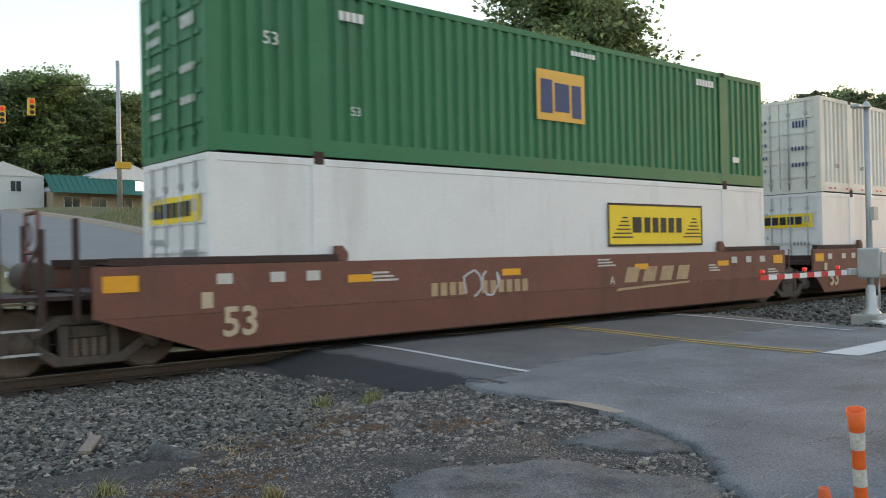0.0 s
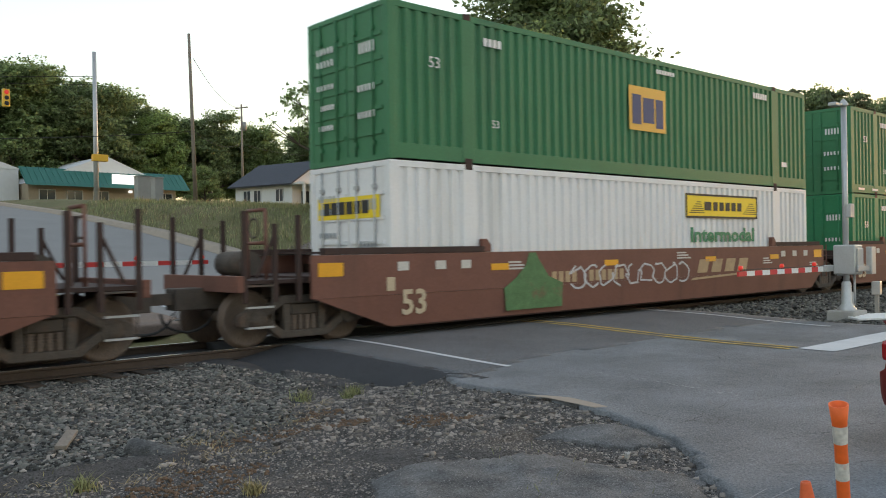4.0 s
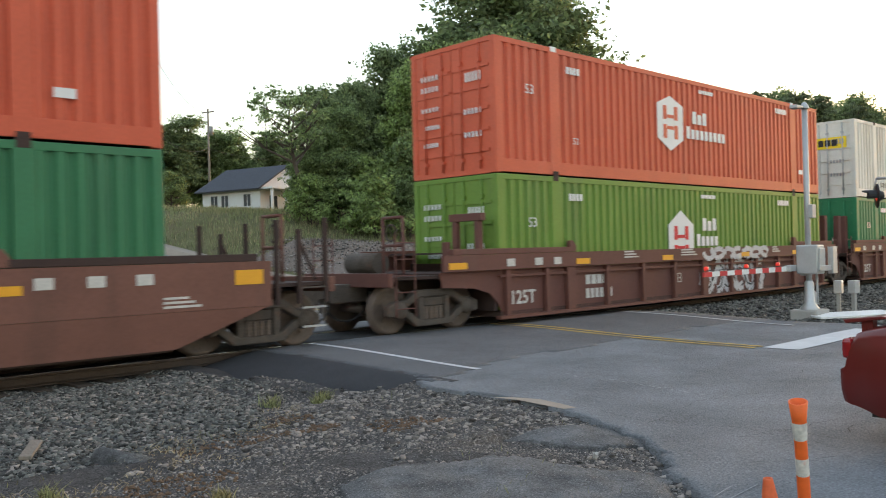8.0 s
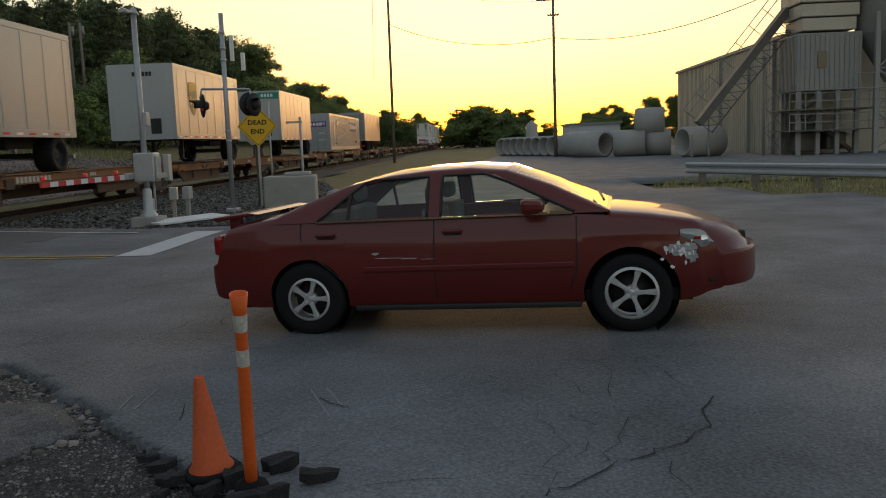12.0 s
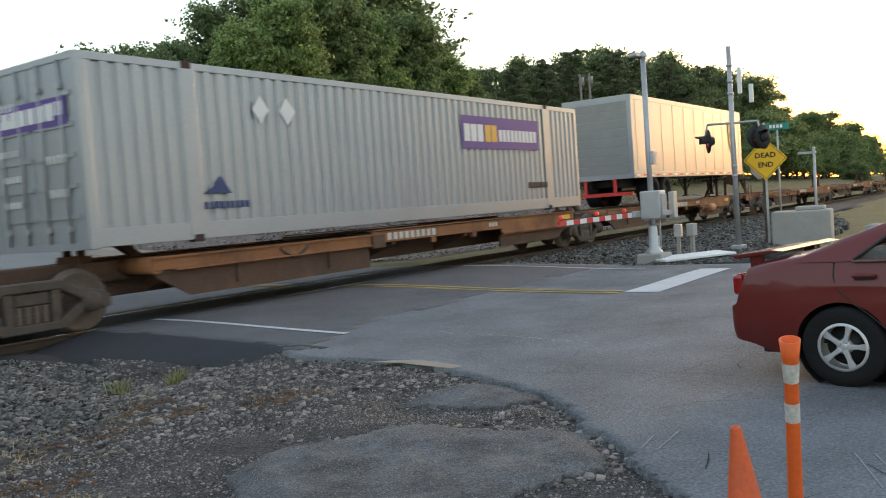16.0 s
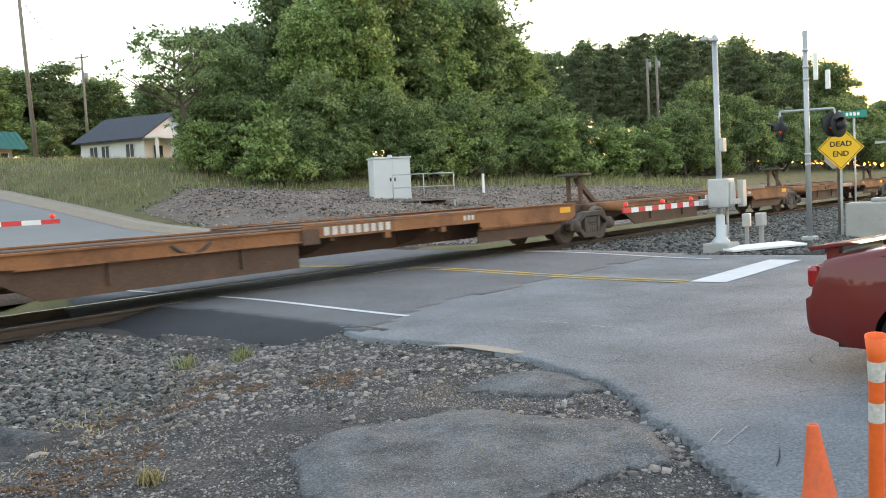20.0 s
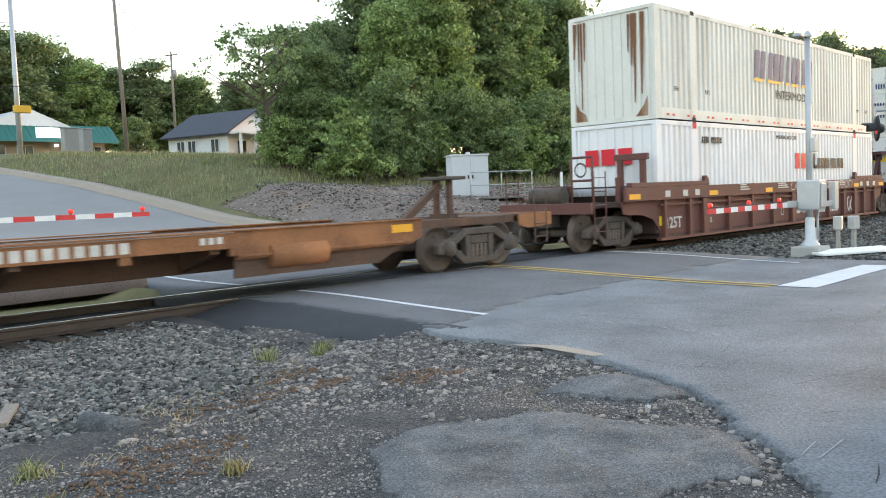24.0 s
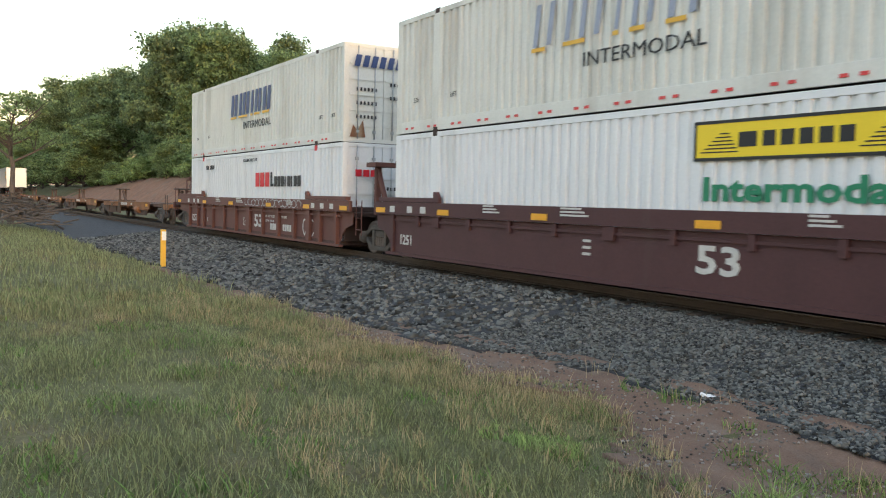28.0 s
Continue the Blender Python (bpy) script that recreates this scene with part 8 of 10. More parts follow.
part("spoiler", joined(slab([(-0.95, 1.04), (-0.6, 1.075), (-0.5, 1.06), (-0.92, 1.005)], -0.66, 0.66, 0.006), B((-0.8, -0.7, -0.62, -0.55, 0.93, 1.05), (-0.8, -0.7, 0.55, 0.62, 0.93, 1.05))), "car_red", car)
part("grille", B((3.55, 3.655, -0.36, 0.36, 0.65, 0.74), bevel=0.02), "car_black", car)
part("lower_grille", B((3.6, 3.705, -0.34, 0.34, 0.36, 0.46), bevel=0.015), "car_black", car)
part("number_plate", B((-0.97, -0.94, -0.16, 0.16, 0.62, 0.76)), "refl_white", car)
part("wiper", T(((2.52, -0.6, 1.06), (2.46, 0.1, 1.1), 0.012), n=6), "car_black", car)
for sd in (-1, 1):
    part("fog_recess", cord([nose(x, sd * (half_width(x, 0.4) + 0.001), 0.4) for x in np.linspace(3.48, 3.6, 5)], 0.014, 6), "car_black", car)
    part("bumper_seam", cord([nose(x, sd * (half_width(x, 0.66 - 0.1 * (3.3 - x)) + 0.001), 0.66 - 0.1 * (3.3 - x)) for x in np.linspace(3.06, 3.3, 7)], 0.004, 5), "car_black", car)


def wing_patch(x, z, w, h, n, rough, rnd, lift):
    """An irregular patch that lies on the wing's skin."""
    bm = bmesh.new()
    k0 = [rnd.uniform(1 - rough, 1 + rough) for _ in range(n)]
    rings = []
    for q in (0.02, 0.5, 1.0):
        ring = []
        for k in range(n):
            a = 2 * math.pi * k / n
            px, pz = x + w * q * k0[k] * math.cos(a), z + h * q * k0[k] * math.sin(a)
            ring.append(bm.verts.new(nose(px, -half_width(px, pz) - lift, pz)))
        rings.append(ring)
    for ra, rb in zip(rings, rings[1:]):
        for k in range(n):
            bm.faces.new((ra[k], ra[(k + 1) % n], rb[(k + 1) % n], rb[k]))
    return bm


rnd = random.Random(5)
part("scrape", joined(wing_patch(3.12, 0.655, 0.12, 0.05, 22, 0.35, rnd, 0.004), wing_patch(3.2, 0.61, 0.05, 0.05, 16, 0.4, rnd, 0.005), wing_patch(3.04, 0.67, 0.07, 0.035, 16, 0.4, rnd, 0.005)), "car_scuff", car, "grey scraped paint on the wing")
tagged(part("paint_chips", joined(*[wing_patch(rnd.gauss(3.11, 0.07), rnd.gauss(0.65, 0.05), rnd.uniform(0.004, 0.018), rnd.uniform(0.004, 0.022), 7, 0.45, rnd, 0.007) for _ in range(26)]), "refl_white", car, "bare white paint chips"), kind="stuff")
tagged(part("door_scratch", joined(*[wing_patch(0.75 + 0.16 * k, 0.66 - 0.008 * k, 0.09, 0.004, 9, 0.5, rnd, 0.004) for k in range(3)], wing_patch(0.62, 0.7, 0.03, 0.012, 9, 0.4, rnd, 0.004)), "car_scuff", car, "thin grey scratches on the door"), kind="stuff")
for x, y in ((1.25, 0.38), (1.25, -0.38), (0.35, 0.4), (0.35, -0.4)):
    s1 = part("seat", B((x - 0.28, x - 0.12, y - 0.24, y + 0.24, 0.45, 1.05), (x - 0.2, x + 0.3, y - 0.24, y + 0.24, 0.4, 0.55), bevel=0.04), "seat", car)
    part("headrest", B((x - 0.27, x - 0.17, y - 0.13, y + 0.13, 1.08, 1.24), bevel=0.045), "seat", s1)
part("dashboard", B((1.95, 2.5, -0.75, 0.75, 0.7, 0.98), bevel=0.04), "car_black", car)
part("cabin_floor", B((-0.2, 2.3, -0.75, 0.75, 0.32, 0.4)), "car_black", car)


# ---- trees ----
_tree_rng = np.random.default_rng(11)


def leaf_cloud(blobs, per, size):
    """Leaves as small bent quads round the blobs (x, y, z, rx, ry, rz)."""
    r = _tree_rng
    Vs, Fs, n0 = [], [], 0
    for bx, by, bz, rx, ry, rz in blobs:
        n = int(per * (rx * ry * rz) ** 0.5)
        k = max(7, n // 26)
        tw = r.normal(size=(k, 3))
        tw *= (r.uniform(0.3, 1.15, (k, 1)) / np.linalg.norm(tw, axis=1)[:, None])
        pick = r.integers(0, k, n)
        d = tw[pick] + r.normal(size=(n, 3)) * np.array([0.2, 0.2, 0.13])
        c = np.array([bx, by, bz]) + d * np.array([rx, ry, rz])
        nrm = d * 0.5 + r.normal(size=(n, 3)) * 0.75 + np.array([0, 0, 0.45])
        nrm /= np.linalg.norm(nrm, axis=1)[:, None]
        a = np.cross(nrm, r.normal(size=(n, 3)))
        a /= np.linalg.norm(a, axis=1)[:, None]
        b = np.cross(nrm, a)
        s = size * r.uniform(0.6, 1.4, (n, 1))
        q = np.stack([c - a * s, c - b * s * 0.55 - nrm * s * 0.12, c + a * s, c + b * s * 0.55 - nrm * s * 0.12], 1)
        Vs.append(q.reshape(-1, 3))
        Fs.append(np.arange(n * 4).reshape(n, 4) + n0)
        n0 += n * 4
    return np.concatenate(Vs), np.concatenate(Fs)


def limbs(h, seed, spread_, n, start=0.25, bare=1.0):
    """Trunk and limbs as tapered bars; returns the mesh and the limb ends."""
    rnd = random.Random(seed)
    bm = bmesh.new()
    r0 = 0.018 * h + 0.05
    pts, p = [Vector((0, 0, -0.4))], Vector((0, 0, -0.4))
    for k in range(6):
        p = p + Vector((rnd.uniform(-0.03, 0.03) * h, rnd.uniform(-0.03, 0.03) * h, h * 0.14))
        pts.append(p.copy())
    for k in range(6):
        tube(bm, pts[k], pts[k + 1], r0 * (1 - k / 7), r0 * (1 - (k + 1) / 7), n=9, cap=False)
    ends = [pts[-1]]
    for k in range(n):
        t = start + (0.98 - start) * (k + rnd.random() * 0.6) / n
        i = min(int(t * 6), 5)
        b0 = pts[i].lerp(pts[i + 1], t * 6 - i)
        a = k * 2.4 + rnd.uniform(-0.4, 0.4)
        ln = spread_ * h * rnd.uniform(0.55, 1.0) * (1.1 - 0.6 * t)
        e = b0 + Vector((math.cos(a) * ln, math.sin(a) * ln, ln * rnd.uniform(0.35, 0.9)))
        m1 = b0.lerp(e, 0.5) + Vector((0, 0, -0.06 * ln))
        rr = (r0 * (1 - t) * 0.55 + 0.02) * bare
        tube(bm, b0, m1, rr, rr * 0.65, n=7, cap=False)
        tube(bm, m1, e, rr * 0.65, rr * 0.2, n=6, cap=False)
        ends.append(e)
        for j in range(2 if bare == 1.0 else 4):
            e2 = m1.lerp(e, 0.5) + Vector((rnd.uniform(-1, 1), rnd.uniform(-1, 1), rnd.uniform(0.1, 0.9))) * ln * 0.45
            tube(bm, m1, e2, rr * 0.4, rr * 0.12, n=5, cap=False)
            ends.append(e2)
    return bm, ends


def tree_proto(h, seed, mat, label, spread_=0.33, n=14, blob=0.13, per=330, size=0.135, start=0.25, squash=0.75, bare=1.0):
    root = tagged(new("tree"), label, "tree", "trees round the crossing")
    bm, ends = limbs(h, seed, spread_, n, start, bare)
    part("trunk", bm, "bark", root)
    r = random.Random(seed + 100)
    bl = []
    for e in ends:
        k = blob * h * r.uniform(0.6, 1.2)
        bl.append((e.x, e.y, e.z, k, k, k * squash))
    V3, F3 = leaf_cloud(bl, per, size)
    crown = soup("crown", V3, F3, mat, kind="")
    crown.parent = root
    return root


def pine_proto(h, seed, label):
    root = tagged(new("tree"), label, "tree", "trees round the crossing")
    r = random.Random(seed)
    bm = T(((0, 0, -0.4), (0.1, 0.1, h * 0.97), 0.2, 0.03), n=9)
    bl = []
    for k in range(34):
        t = 0.3 + 0.68 * k / 34
        a = k * 2.4
        ln = h * 0.24 * (1.08 - t) * r.uniform(0.7, 1.25) + 0.5
        e = Vector((math.cos(a) * ln, math.sin(a) * ln, h * t + ln * 0.12))
        tube(bm, (0, 0, h * t - 0.1), e, 0.05, 0.015, n=5, cap=False)
        for q in (0.5, 0.85, 1.05):
            bl.append((e.x * q, e.y * q, h * t + (e.z - h * t) * q, 0.75, 0.75, 0.3))
    part("trunk", bm, "bark", root)
    V3, F3 = leaf_cloud(bl, 170, 0.17)
    crown = soup("crown", V3, F3, "leaf_pine", kind="")
    crown.parent = root
    return root


PROTO = dict(
    broad=tree_proto(13, 1, "leaf_mid", "tall broadleaf tree with dense green foliage", 0.3, 24, 0.1, 520, 0.125, 0.1, 0.85),
    broad2=tree_proto(13, 2, "leaf_light", "light green broadleaf tree with an uneven crown", 0.25, 26, 0.088, 520, 0.12, 0.06, 0.95),
    dark=tree_proto(15, 3, "leaf_dark", "large dark green broadleaf tree", 0.36, 20, 0.115, 330, 0.17),
    low=tree_proto(7, 4, "leaf_mid", "low leafy tree with branches to the ground", 0.4, 18, 0.14, 420, 0.115, 0.08),
    sparse=tree_proto(9, 5, "leaf_mid", "sparse leaning tree with bare branches", 0.42, 18, 0.055, 120, 0.1, 0.52, bare=1.15),
    bush=tree_proto(3.2, 6, "leaf_light", "dense green leafy bush", 0.5, 12, 0.22, 480, 0.085, 0.02),
    pine=pine_proto(15, 7, "dark green pine tree"),
)
_used = set()


def plant(kind, x, y, h=1.0, turn=None, lean=0.0, z=None, wide=1.0):
    turn = random.uniform(0, 360) if turn is None else turn
    m = pose(x, y, (height(x, y) if z is None else z) - 0.1, 0, lean, turn) @ Matrix.Diagonal((h * wide, h * wide, h, 1))
    if kind in _used:
        k = PROTO[kind].scale
        return copy_thing(PROTO[kind], m @ Matrix.Diagonal((1 / k.x, 1 / k.y, 1 / k.z, 1)))
    _used.add(kind)
    PROTO[kind].matrix_basis = m
    return PROTO[kind]


# wood beyond the track, beside the far road
for kind, x, y, h in (("broad", 28.3, 23.5, 0.52), ("dark", 29.6, 25.5, 0.5), ("broad2", 33.4, 22.5, 0.8), ("broad2", 37, 23.0, 0.92), ("broad", 41.5, 24, 1.0), ("broad2", 46, 24, 0.98), ("broad", 50.5, 24.5, 1.0), ("broad2", 55.5, 24, 0.82), ("broad", 59, 25, 0.75),
                      ("dark", 44, 36, 0.9), ("dark", 62, 33, 0.68), ("pine", 63, 26, 0.63), ("pine", 67, 25, 0.66), ("dark", 71, 31, 0.7), ("pine", 75, 26, 0.76), ("pine", 81, 26, 0.87), ("dark", 85, 30, 0.86),
                      ("pine", 89, 25, 0.93), ("dark", 94, 29, 1.0), ("pine", 97, 26, 0.97), ("pine", 106, 25, 0.98), ("dark", 112, 28, 1.05), ("pine", 119, 25, 1.02), ("dark", 128, 26, 1.07), ("broad", 140, 24, 1.3),
                      ("dark", 147, 24, 0.92), ("dark", 154, 24, 0.83), ("broad", 170, 22, 1.0), ("dark", 188, 23, 0.87), ("broad", 205, 21, 1.0), ("dark", 225, 20, 0.69), ("dark", 36.6, 33, 0.62),
                      ("dark", 101, 29, 1.0), ("dark", 122, 29, 1.03), ("dark", 78, 31, 0.79), ("dark", 134, 28, 1.05), ("dark", 116, 30, 1.05), ("dark", 178, 25, 0.83)):
    plant(kind, x, y, h)
plant("dark", 54.5, 33, 1.36, 40, wide=1.22)
for k in range(26):
    x = 26.5 + k * 2.0
    plant("low" if k % 3 else "bush", x, 18.6 + random.uniform(-0.8, 1.2) - 3.0 * blend(x, 40, 75), random.uniform(0.45, 0.85) if k % 3 else random.uniform(0.9, 1.4))
for k in range(30):
    plant("low", 72 + k * 4.6, 17.0 + random.uniform(-1, 1.5), random.uniform(0.9, 1.3))
for kind, x, y, h in (("low", 26.2, 23.6, 0.5), ("low", 27.4, 22.2, 0.55), ("bush", 25.6, 21.8, 0.9), ("bush", 29.2, 21.0, 1.3), ("low", 31, 21.5, 0.6), ("low", 30.2, 24.5, 0.7)):
    plant(kind, x, y, h)
plant("sparse", 25.6, 22.0, 0.86, 30, -17)
# woods behind the shops
for k in range(38):
    x = 8 + 3.0 * k
    top = along(((38, 27.5), (44, 26), (50, 24), (56, 24.5), (62, 23), (68, 20.8), (120, 22)), x) * random.uniform(0.95, 1.08)
    plant(("dark", "broad", "dark", "broad2")[k % 4], x, 110 + 5 * (k % 3), (top - 8.3) / (14.8, 11.8, 14.8, 12.3)[k % 4], wide=1.25)
plant("low", 42.7, 72, 0.62)
# woods on the far bank to the west
for kind, x, y, h in (("broad", -62, 24, 0.85), ("dark", -74, 27, 0.8), ("broad", -86, 22, 1.15), ("dark", -96, 26, 1.12), ("broad", -104, 20, 1.55), ("broad", -108, 27, 1.36), ("dark", -118, 24, 1.42), ("broad", -128, 22.6, 1.92), ("dark", -142, 22, 1.45), ("broad", -136, 25.3, 1.75),
                      ("dark", -160, 20, 1.4), ("broad", -172, 18, 1.72), ("dark", -200, 16, 1.55), ("broad", -225, 14, 1.35), ("dark", -255, 10, 1.2), ("dark", -290, 0, 1.4), ("broad", -50, 34, 0.75), ("dark", -40, 44, 0.75), ("broad", -26, 52, 0.85), ("dark", -112, 17, 1.35)):
    plant(kind, x, y, h)
for k in range(20):
    plant("low" if k % 2 else "bush", -42 - k * 8.5, 17.5 + random.uniform(-1.5, 1.5), random.uniform(0.45, 0.75) if k % 2 else random.uniform(0.9, 1.4))
for k in range(30):
    x, y = -34 - k * 3.4, 14.2 + random.uniform(-1.2, 2.5)
    plant("low" if k % 3 == 1 else "bush", x, y, random.uniform(0.45, 0.8) if k % 3 == 1 else random.uniform(0.8, 1.35), z=bank_top(x, y), wide=1.25)
for k in range(44):
    x, y = -30 - k * 2.6, 11.2 + random.uniform(-0.8, 2.2) - 0.6 * blend(-x, 60, 120)
    plant("bush" if k % 4 else "low", x, y, random.uniform(0.5, 1.0) if k % 4 else random.uniform(0.35, 0.6), z=bank_top(x, y), wide=1.3)
for k in range(16):
    plant("low", -140 - k * 11, 13 - k * 0.7 + random.uniform(-1.5, 1.5), random.uniform(1.0, 1.6), wide=1.3)
for kind, x, y, h in (("dark", -130, -14, 1.0), ("broad", -150, -10, 1.1), ("dark", -115, -22, 0.9), ("sparse", -60, -6.9, 1.1), ("dark", -175, -6, 1.1)):
    plant(kind, x, y, h)
# trees behind the long white building
for k, (x, y, h) in enumerate(((-78, 118, 1.05), (-70, 116, 1.2), (-62, 120, 1.1), (-55, 117, 1.25), (-47, 121, 1.1), (-38, 118, 1.15), (-28, 122, 1.0), (-88, 119, 1.0))):
    plant(("dark", "broad")[k % 2], x, y, h, z=8.6, wide=1.15)
# far trees against the sunset
for x, y, h in ((250, -9, 1.75), (256, -16, 1.8), (246, -13.5, 1.85), (262, -20, 1.6), (248, 16, 1.4), (254, 9, 1.35), (260, 3, 1.2)):
    plant("low", x, y, h, z=-1.2, wide=1.35)
for x, y, h in ((250, -10, 2.0), (252, -20, 1.9), (262, -15, 2.1), (240, 8, 1.7), (246, 15, 1.9), (270, 2, 1.7), (232, -44, 1.5), (236, -52, 1.6), (240, -60, 1.5), (250, -72, 1.7), (210, -40, 1.2), (260, -34, 1.3), (300, -26, 1.5), (150, 11, 0.9)):
    plant("low", x, y, h * 0.8, z=-0.8, wide=1.5)
for kind, x, y, h in (("dark", 255, -13, 0.85), ("dark", 270, -22, 0.8), ("broad", 285, -4, 0.8), ("dark", 300, 8, 0.85), ("dark", 240, 12, 0.8), ("broad", 235, -42, 0.75), ("dark", 245, -52, 0.75), ("broad", 225, -58, 1.0), ("broad", 225, -64, 1.02), ("dark", 250, -76, 0.8),
                      ("dark", 320, -30, 0.9), ("dark", 340, -10, 0.9), ("dark", 330, -60, 0.9), ("dark", 290, -95, 0.9), ("dark", 300, -120, 1.0)):
    plant(kind, x, y, h, z=-0.5)


# ---- poles and wires ----
def utility_pole(x, y, z, h, arms, label, lean=0.0, mat="wood_pole"):
    root = tagged(new("utility_pole"), label, "utility pole")
    root.matrix_basis = pose(x, y, z, 0, lean, 0)
    part("pole", T(((0, 0, -0.5), (0, 0, h), 0.16, 0.1), n=12), mat, root)
    for zz, w, turn in arms:
        a = part("crossarm", moved(B((-0.05, 0.05, -w, w, zz - 0.06, zz + 0.06)), pose(0, 0, 0, 0, 0, turn)), "wood_pole", root)
        for k in (-0.9, -0.45, 0.45, 0.9):
            part("insulator", moved(lathe([(0.04, zz + 0.06), (0.05, zz + 0.12), (0.03, zz + 0.18), (0.001, zz + 0.2)], n=8), pose(0, 0, 0, 0, 0, turn) @ Matrix.Translation((0, k * w, 0))), "refl_white", a)
    return root


def wire(a, b, sag, r=0.012):
    a, b = Vector(a), Vector(b)
    bm = cord([a.lerp(b, k / 16) - Vector((0, 0, sag * 4 * (k / 16) * (1 - k / 16))) for k in range(17)], r, 5)
    return tagged(part("overhead_wire", bm, "cable"), "thin black overhead wire between poles", "wire")


utility_pole(29.2, 46, 5.2, 12.6, (), "bare wooden utility pole leaning slightly", -1.5)
tr = utility_pole(48.9, 75, 7.0, 11.6, ((11.2, 0.9, 20),), "wooden utility pole with a crossarm and transformer")
part("transformer", T(((0.3, 0, 8.6), (0.3, 0, 9.6), 0.28), n=14), "plant_grey", tr)
utility_pole(86.0, -4.3, -0.1, 17.6, ((17.2, 1.5, 0), (16.4, 1.1, 0)), "tall wooden utility pole with crossarms")
utility_pole(76.6, -19.5, -0.1, 13.9, ((13.5, 1.45, 0), (12.2, 0.5, 0)), "tall wooden utility pole with crossarms")
for x, h in ((75.0, 9.8), (77.0, 10.1)):
    part("transformer", T(((0.3, 0, h - 1.1), (0.3, 0, h - 0.3), 0.24), n=14), "plant_grey", utility_pole(x, 22.4, 3.2, h, (), "grey wooden utility pole among trees"))
bp = utility_pole(-57, 96, 8.2, 15, ((14.5, 1.0, 90),), "wooden utility pole with a transformer")
part("transformer", T(((0.35, 0, 11.6), (0.35, 0, 12.8), 0.32), n=14), "plant_grey", bp)
wire((86, -4.3, 13.2), (76.6, -19.5, 10.2), 1.2, 0.03)
wire((76.6, -19.5, 10.2), (62, -36, 12.2), 1.6, 0.03)
wire((76.6, -21, 13.5), (50, -60, 14), 1.5, 0.02)
wire((86, -5.8, 17.2), (76.6, -21, 13.5), 1.0, 0.015)
wire((86, -2.8, 17.2), (190, 10, 16), 2.5, 0.03)
wire((48.9, 75, 18.2), (29.2, 46, 16), 1.0, 0.02)
wire((48.9, 75, 14.2), (29.2, 46, 10.6), 0.8, 0.02)
wire((29.2, 46, 10.6), (-20, 60, 10.8), 1.5, 0.025)
wire((48.9, 75, 14), (75, 90, 16), 0.8, 0.02)
tsp = tagged(new("traffic_signal_pole"), "grey steel pole carrying traffic signals on a span wire", "traffic signal")
tsp.matrix_basis = pose(23.4, 50, 4.8)
part("pole", T(((0, 0, -0.5), (0, 0, 11.6), 0.2, 0.14), n=14), "galv", tsp)
part("yellow_box", B((-0.3, 0.8, -0.3, 0.1, 3.6, 4.1), bevel=0.03), "logo_gold", tsp)
part("span_wire", T(((0, 0, 9.8), (-10, 0, 8.6), 0.02), ((0, 0, 9.2), (-10, 0, 8.2), 0.015), n=5), "cable", tsp)
for x, z, lit in ((-6.0, 7.6, True), (-7.9, 6.9, False)):
    hd = part("signal_head", B((x - 0.22, x + 0.22, -0.2, 0.2, z - 0.6, z + 0.6), bevel=0.03), "logo_gold", tsp, "yellow traffic signal head")
    for k, zz in enumerate((z + 0.38, z, z - 0.38)):
        part("lens", moved(lathe([(0.001, -0.24), (0.15, -0.21)], 'y', 14), Matrix.Translation((x, 0, zz))), "red_glow" if k == 0 else "black", hd)
    part("hanger", T(((x, 0, z + 0.6), (x, 0, z + 1.3), 0.02), n=6), "cable", hd)


# ---- buildings ----
def window(parent, x, y, z, w, h, frame_mat="white_siding"):
    f = part("window", joined(B((x, x + w, y - 0.06, y, z, z + 0.08), (x, x + w, y - 0.06, y, z + h - 0.08, z + h)), B((x, x + 0.08, y - 0.06, y, z + 0.08, z + h - 0.08), (x + w - 0.08, x + w, y - 0.06, y, z + 0.08, z + h - 0.08), (x + w / 2 - 0.03, x + w / 2 + 0.03, y - 0.05, y, z + 0.08, z + h - 0.08))), frame_mat, parent)
    part("pane", B((x + 0.08, x + w - 0.08, y - 0.03, y - 0.02, z + 0.08, z + h - 0.08)), "window", f)


house = tagged(new("house"), "small white house with a dark gable roof", "house")
house.matrix_basis = pose(43.7, 67.0, 5.75, 0, 0, -74) @ Matrix.Diagonal((1.12, 1.12, 1.0, 1))
part("wall", B((0, 7, 0, 7, -0.8, 2.7)), "white_siding", house)
gb = slab([(0, 2.7), (7, 2.7), (3.5, 4.9)], 0, 7)
part("gable", moved(gb, pose(7, 0, 0, 0, 0, 90)), "white_siding", house)
for s in (0, 1):
    rf = slab([(-0.6, 2.4), (3.5, 4.98), (3.5, 5.16), (-0.65, 2.54)] if not s else [(7.6, 2.4), (3.5, 4.98), (3.5, 5.16), (7.65, 2.54)], -0.4, 7.4)
    part("roof", moved(rf, pose(7, 0, 0, 0, 0, 90)), "dark_roof", house)
part("porch_roof", B((7.0, 8.6, -0.2, 7.2, 2.45, 2.62)), "white_siding", house)
for y in (0.0, 1.9, 5.0, 6.9):
    part("porch_post", B((8.3, 8.5, y - 0.1, y + 0.1, -0.5, 2.45)), "white_siding", house)
part("porch_floor", B((7.0, 8.6, -0.2, 7.2, -0.6, -0.3)), "concrete", house)
for x in (1.0, 2.3, 5.0):
    window(house, x, 0.0, 0.8, 1.0, 1.35)
for y in (1.2, 4.6):
    part("side_window", B((7.0, 7.05, y, y + 1.0, 0.6, 1.9), bevel=0.01), "window", house)
shop = tagged(new("shop_building"), "low shop with a green metal awning roof", "shop")
shop.matrix_basis = pose(31.5, 95, 7.3, 0, 0, 4)
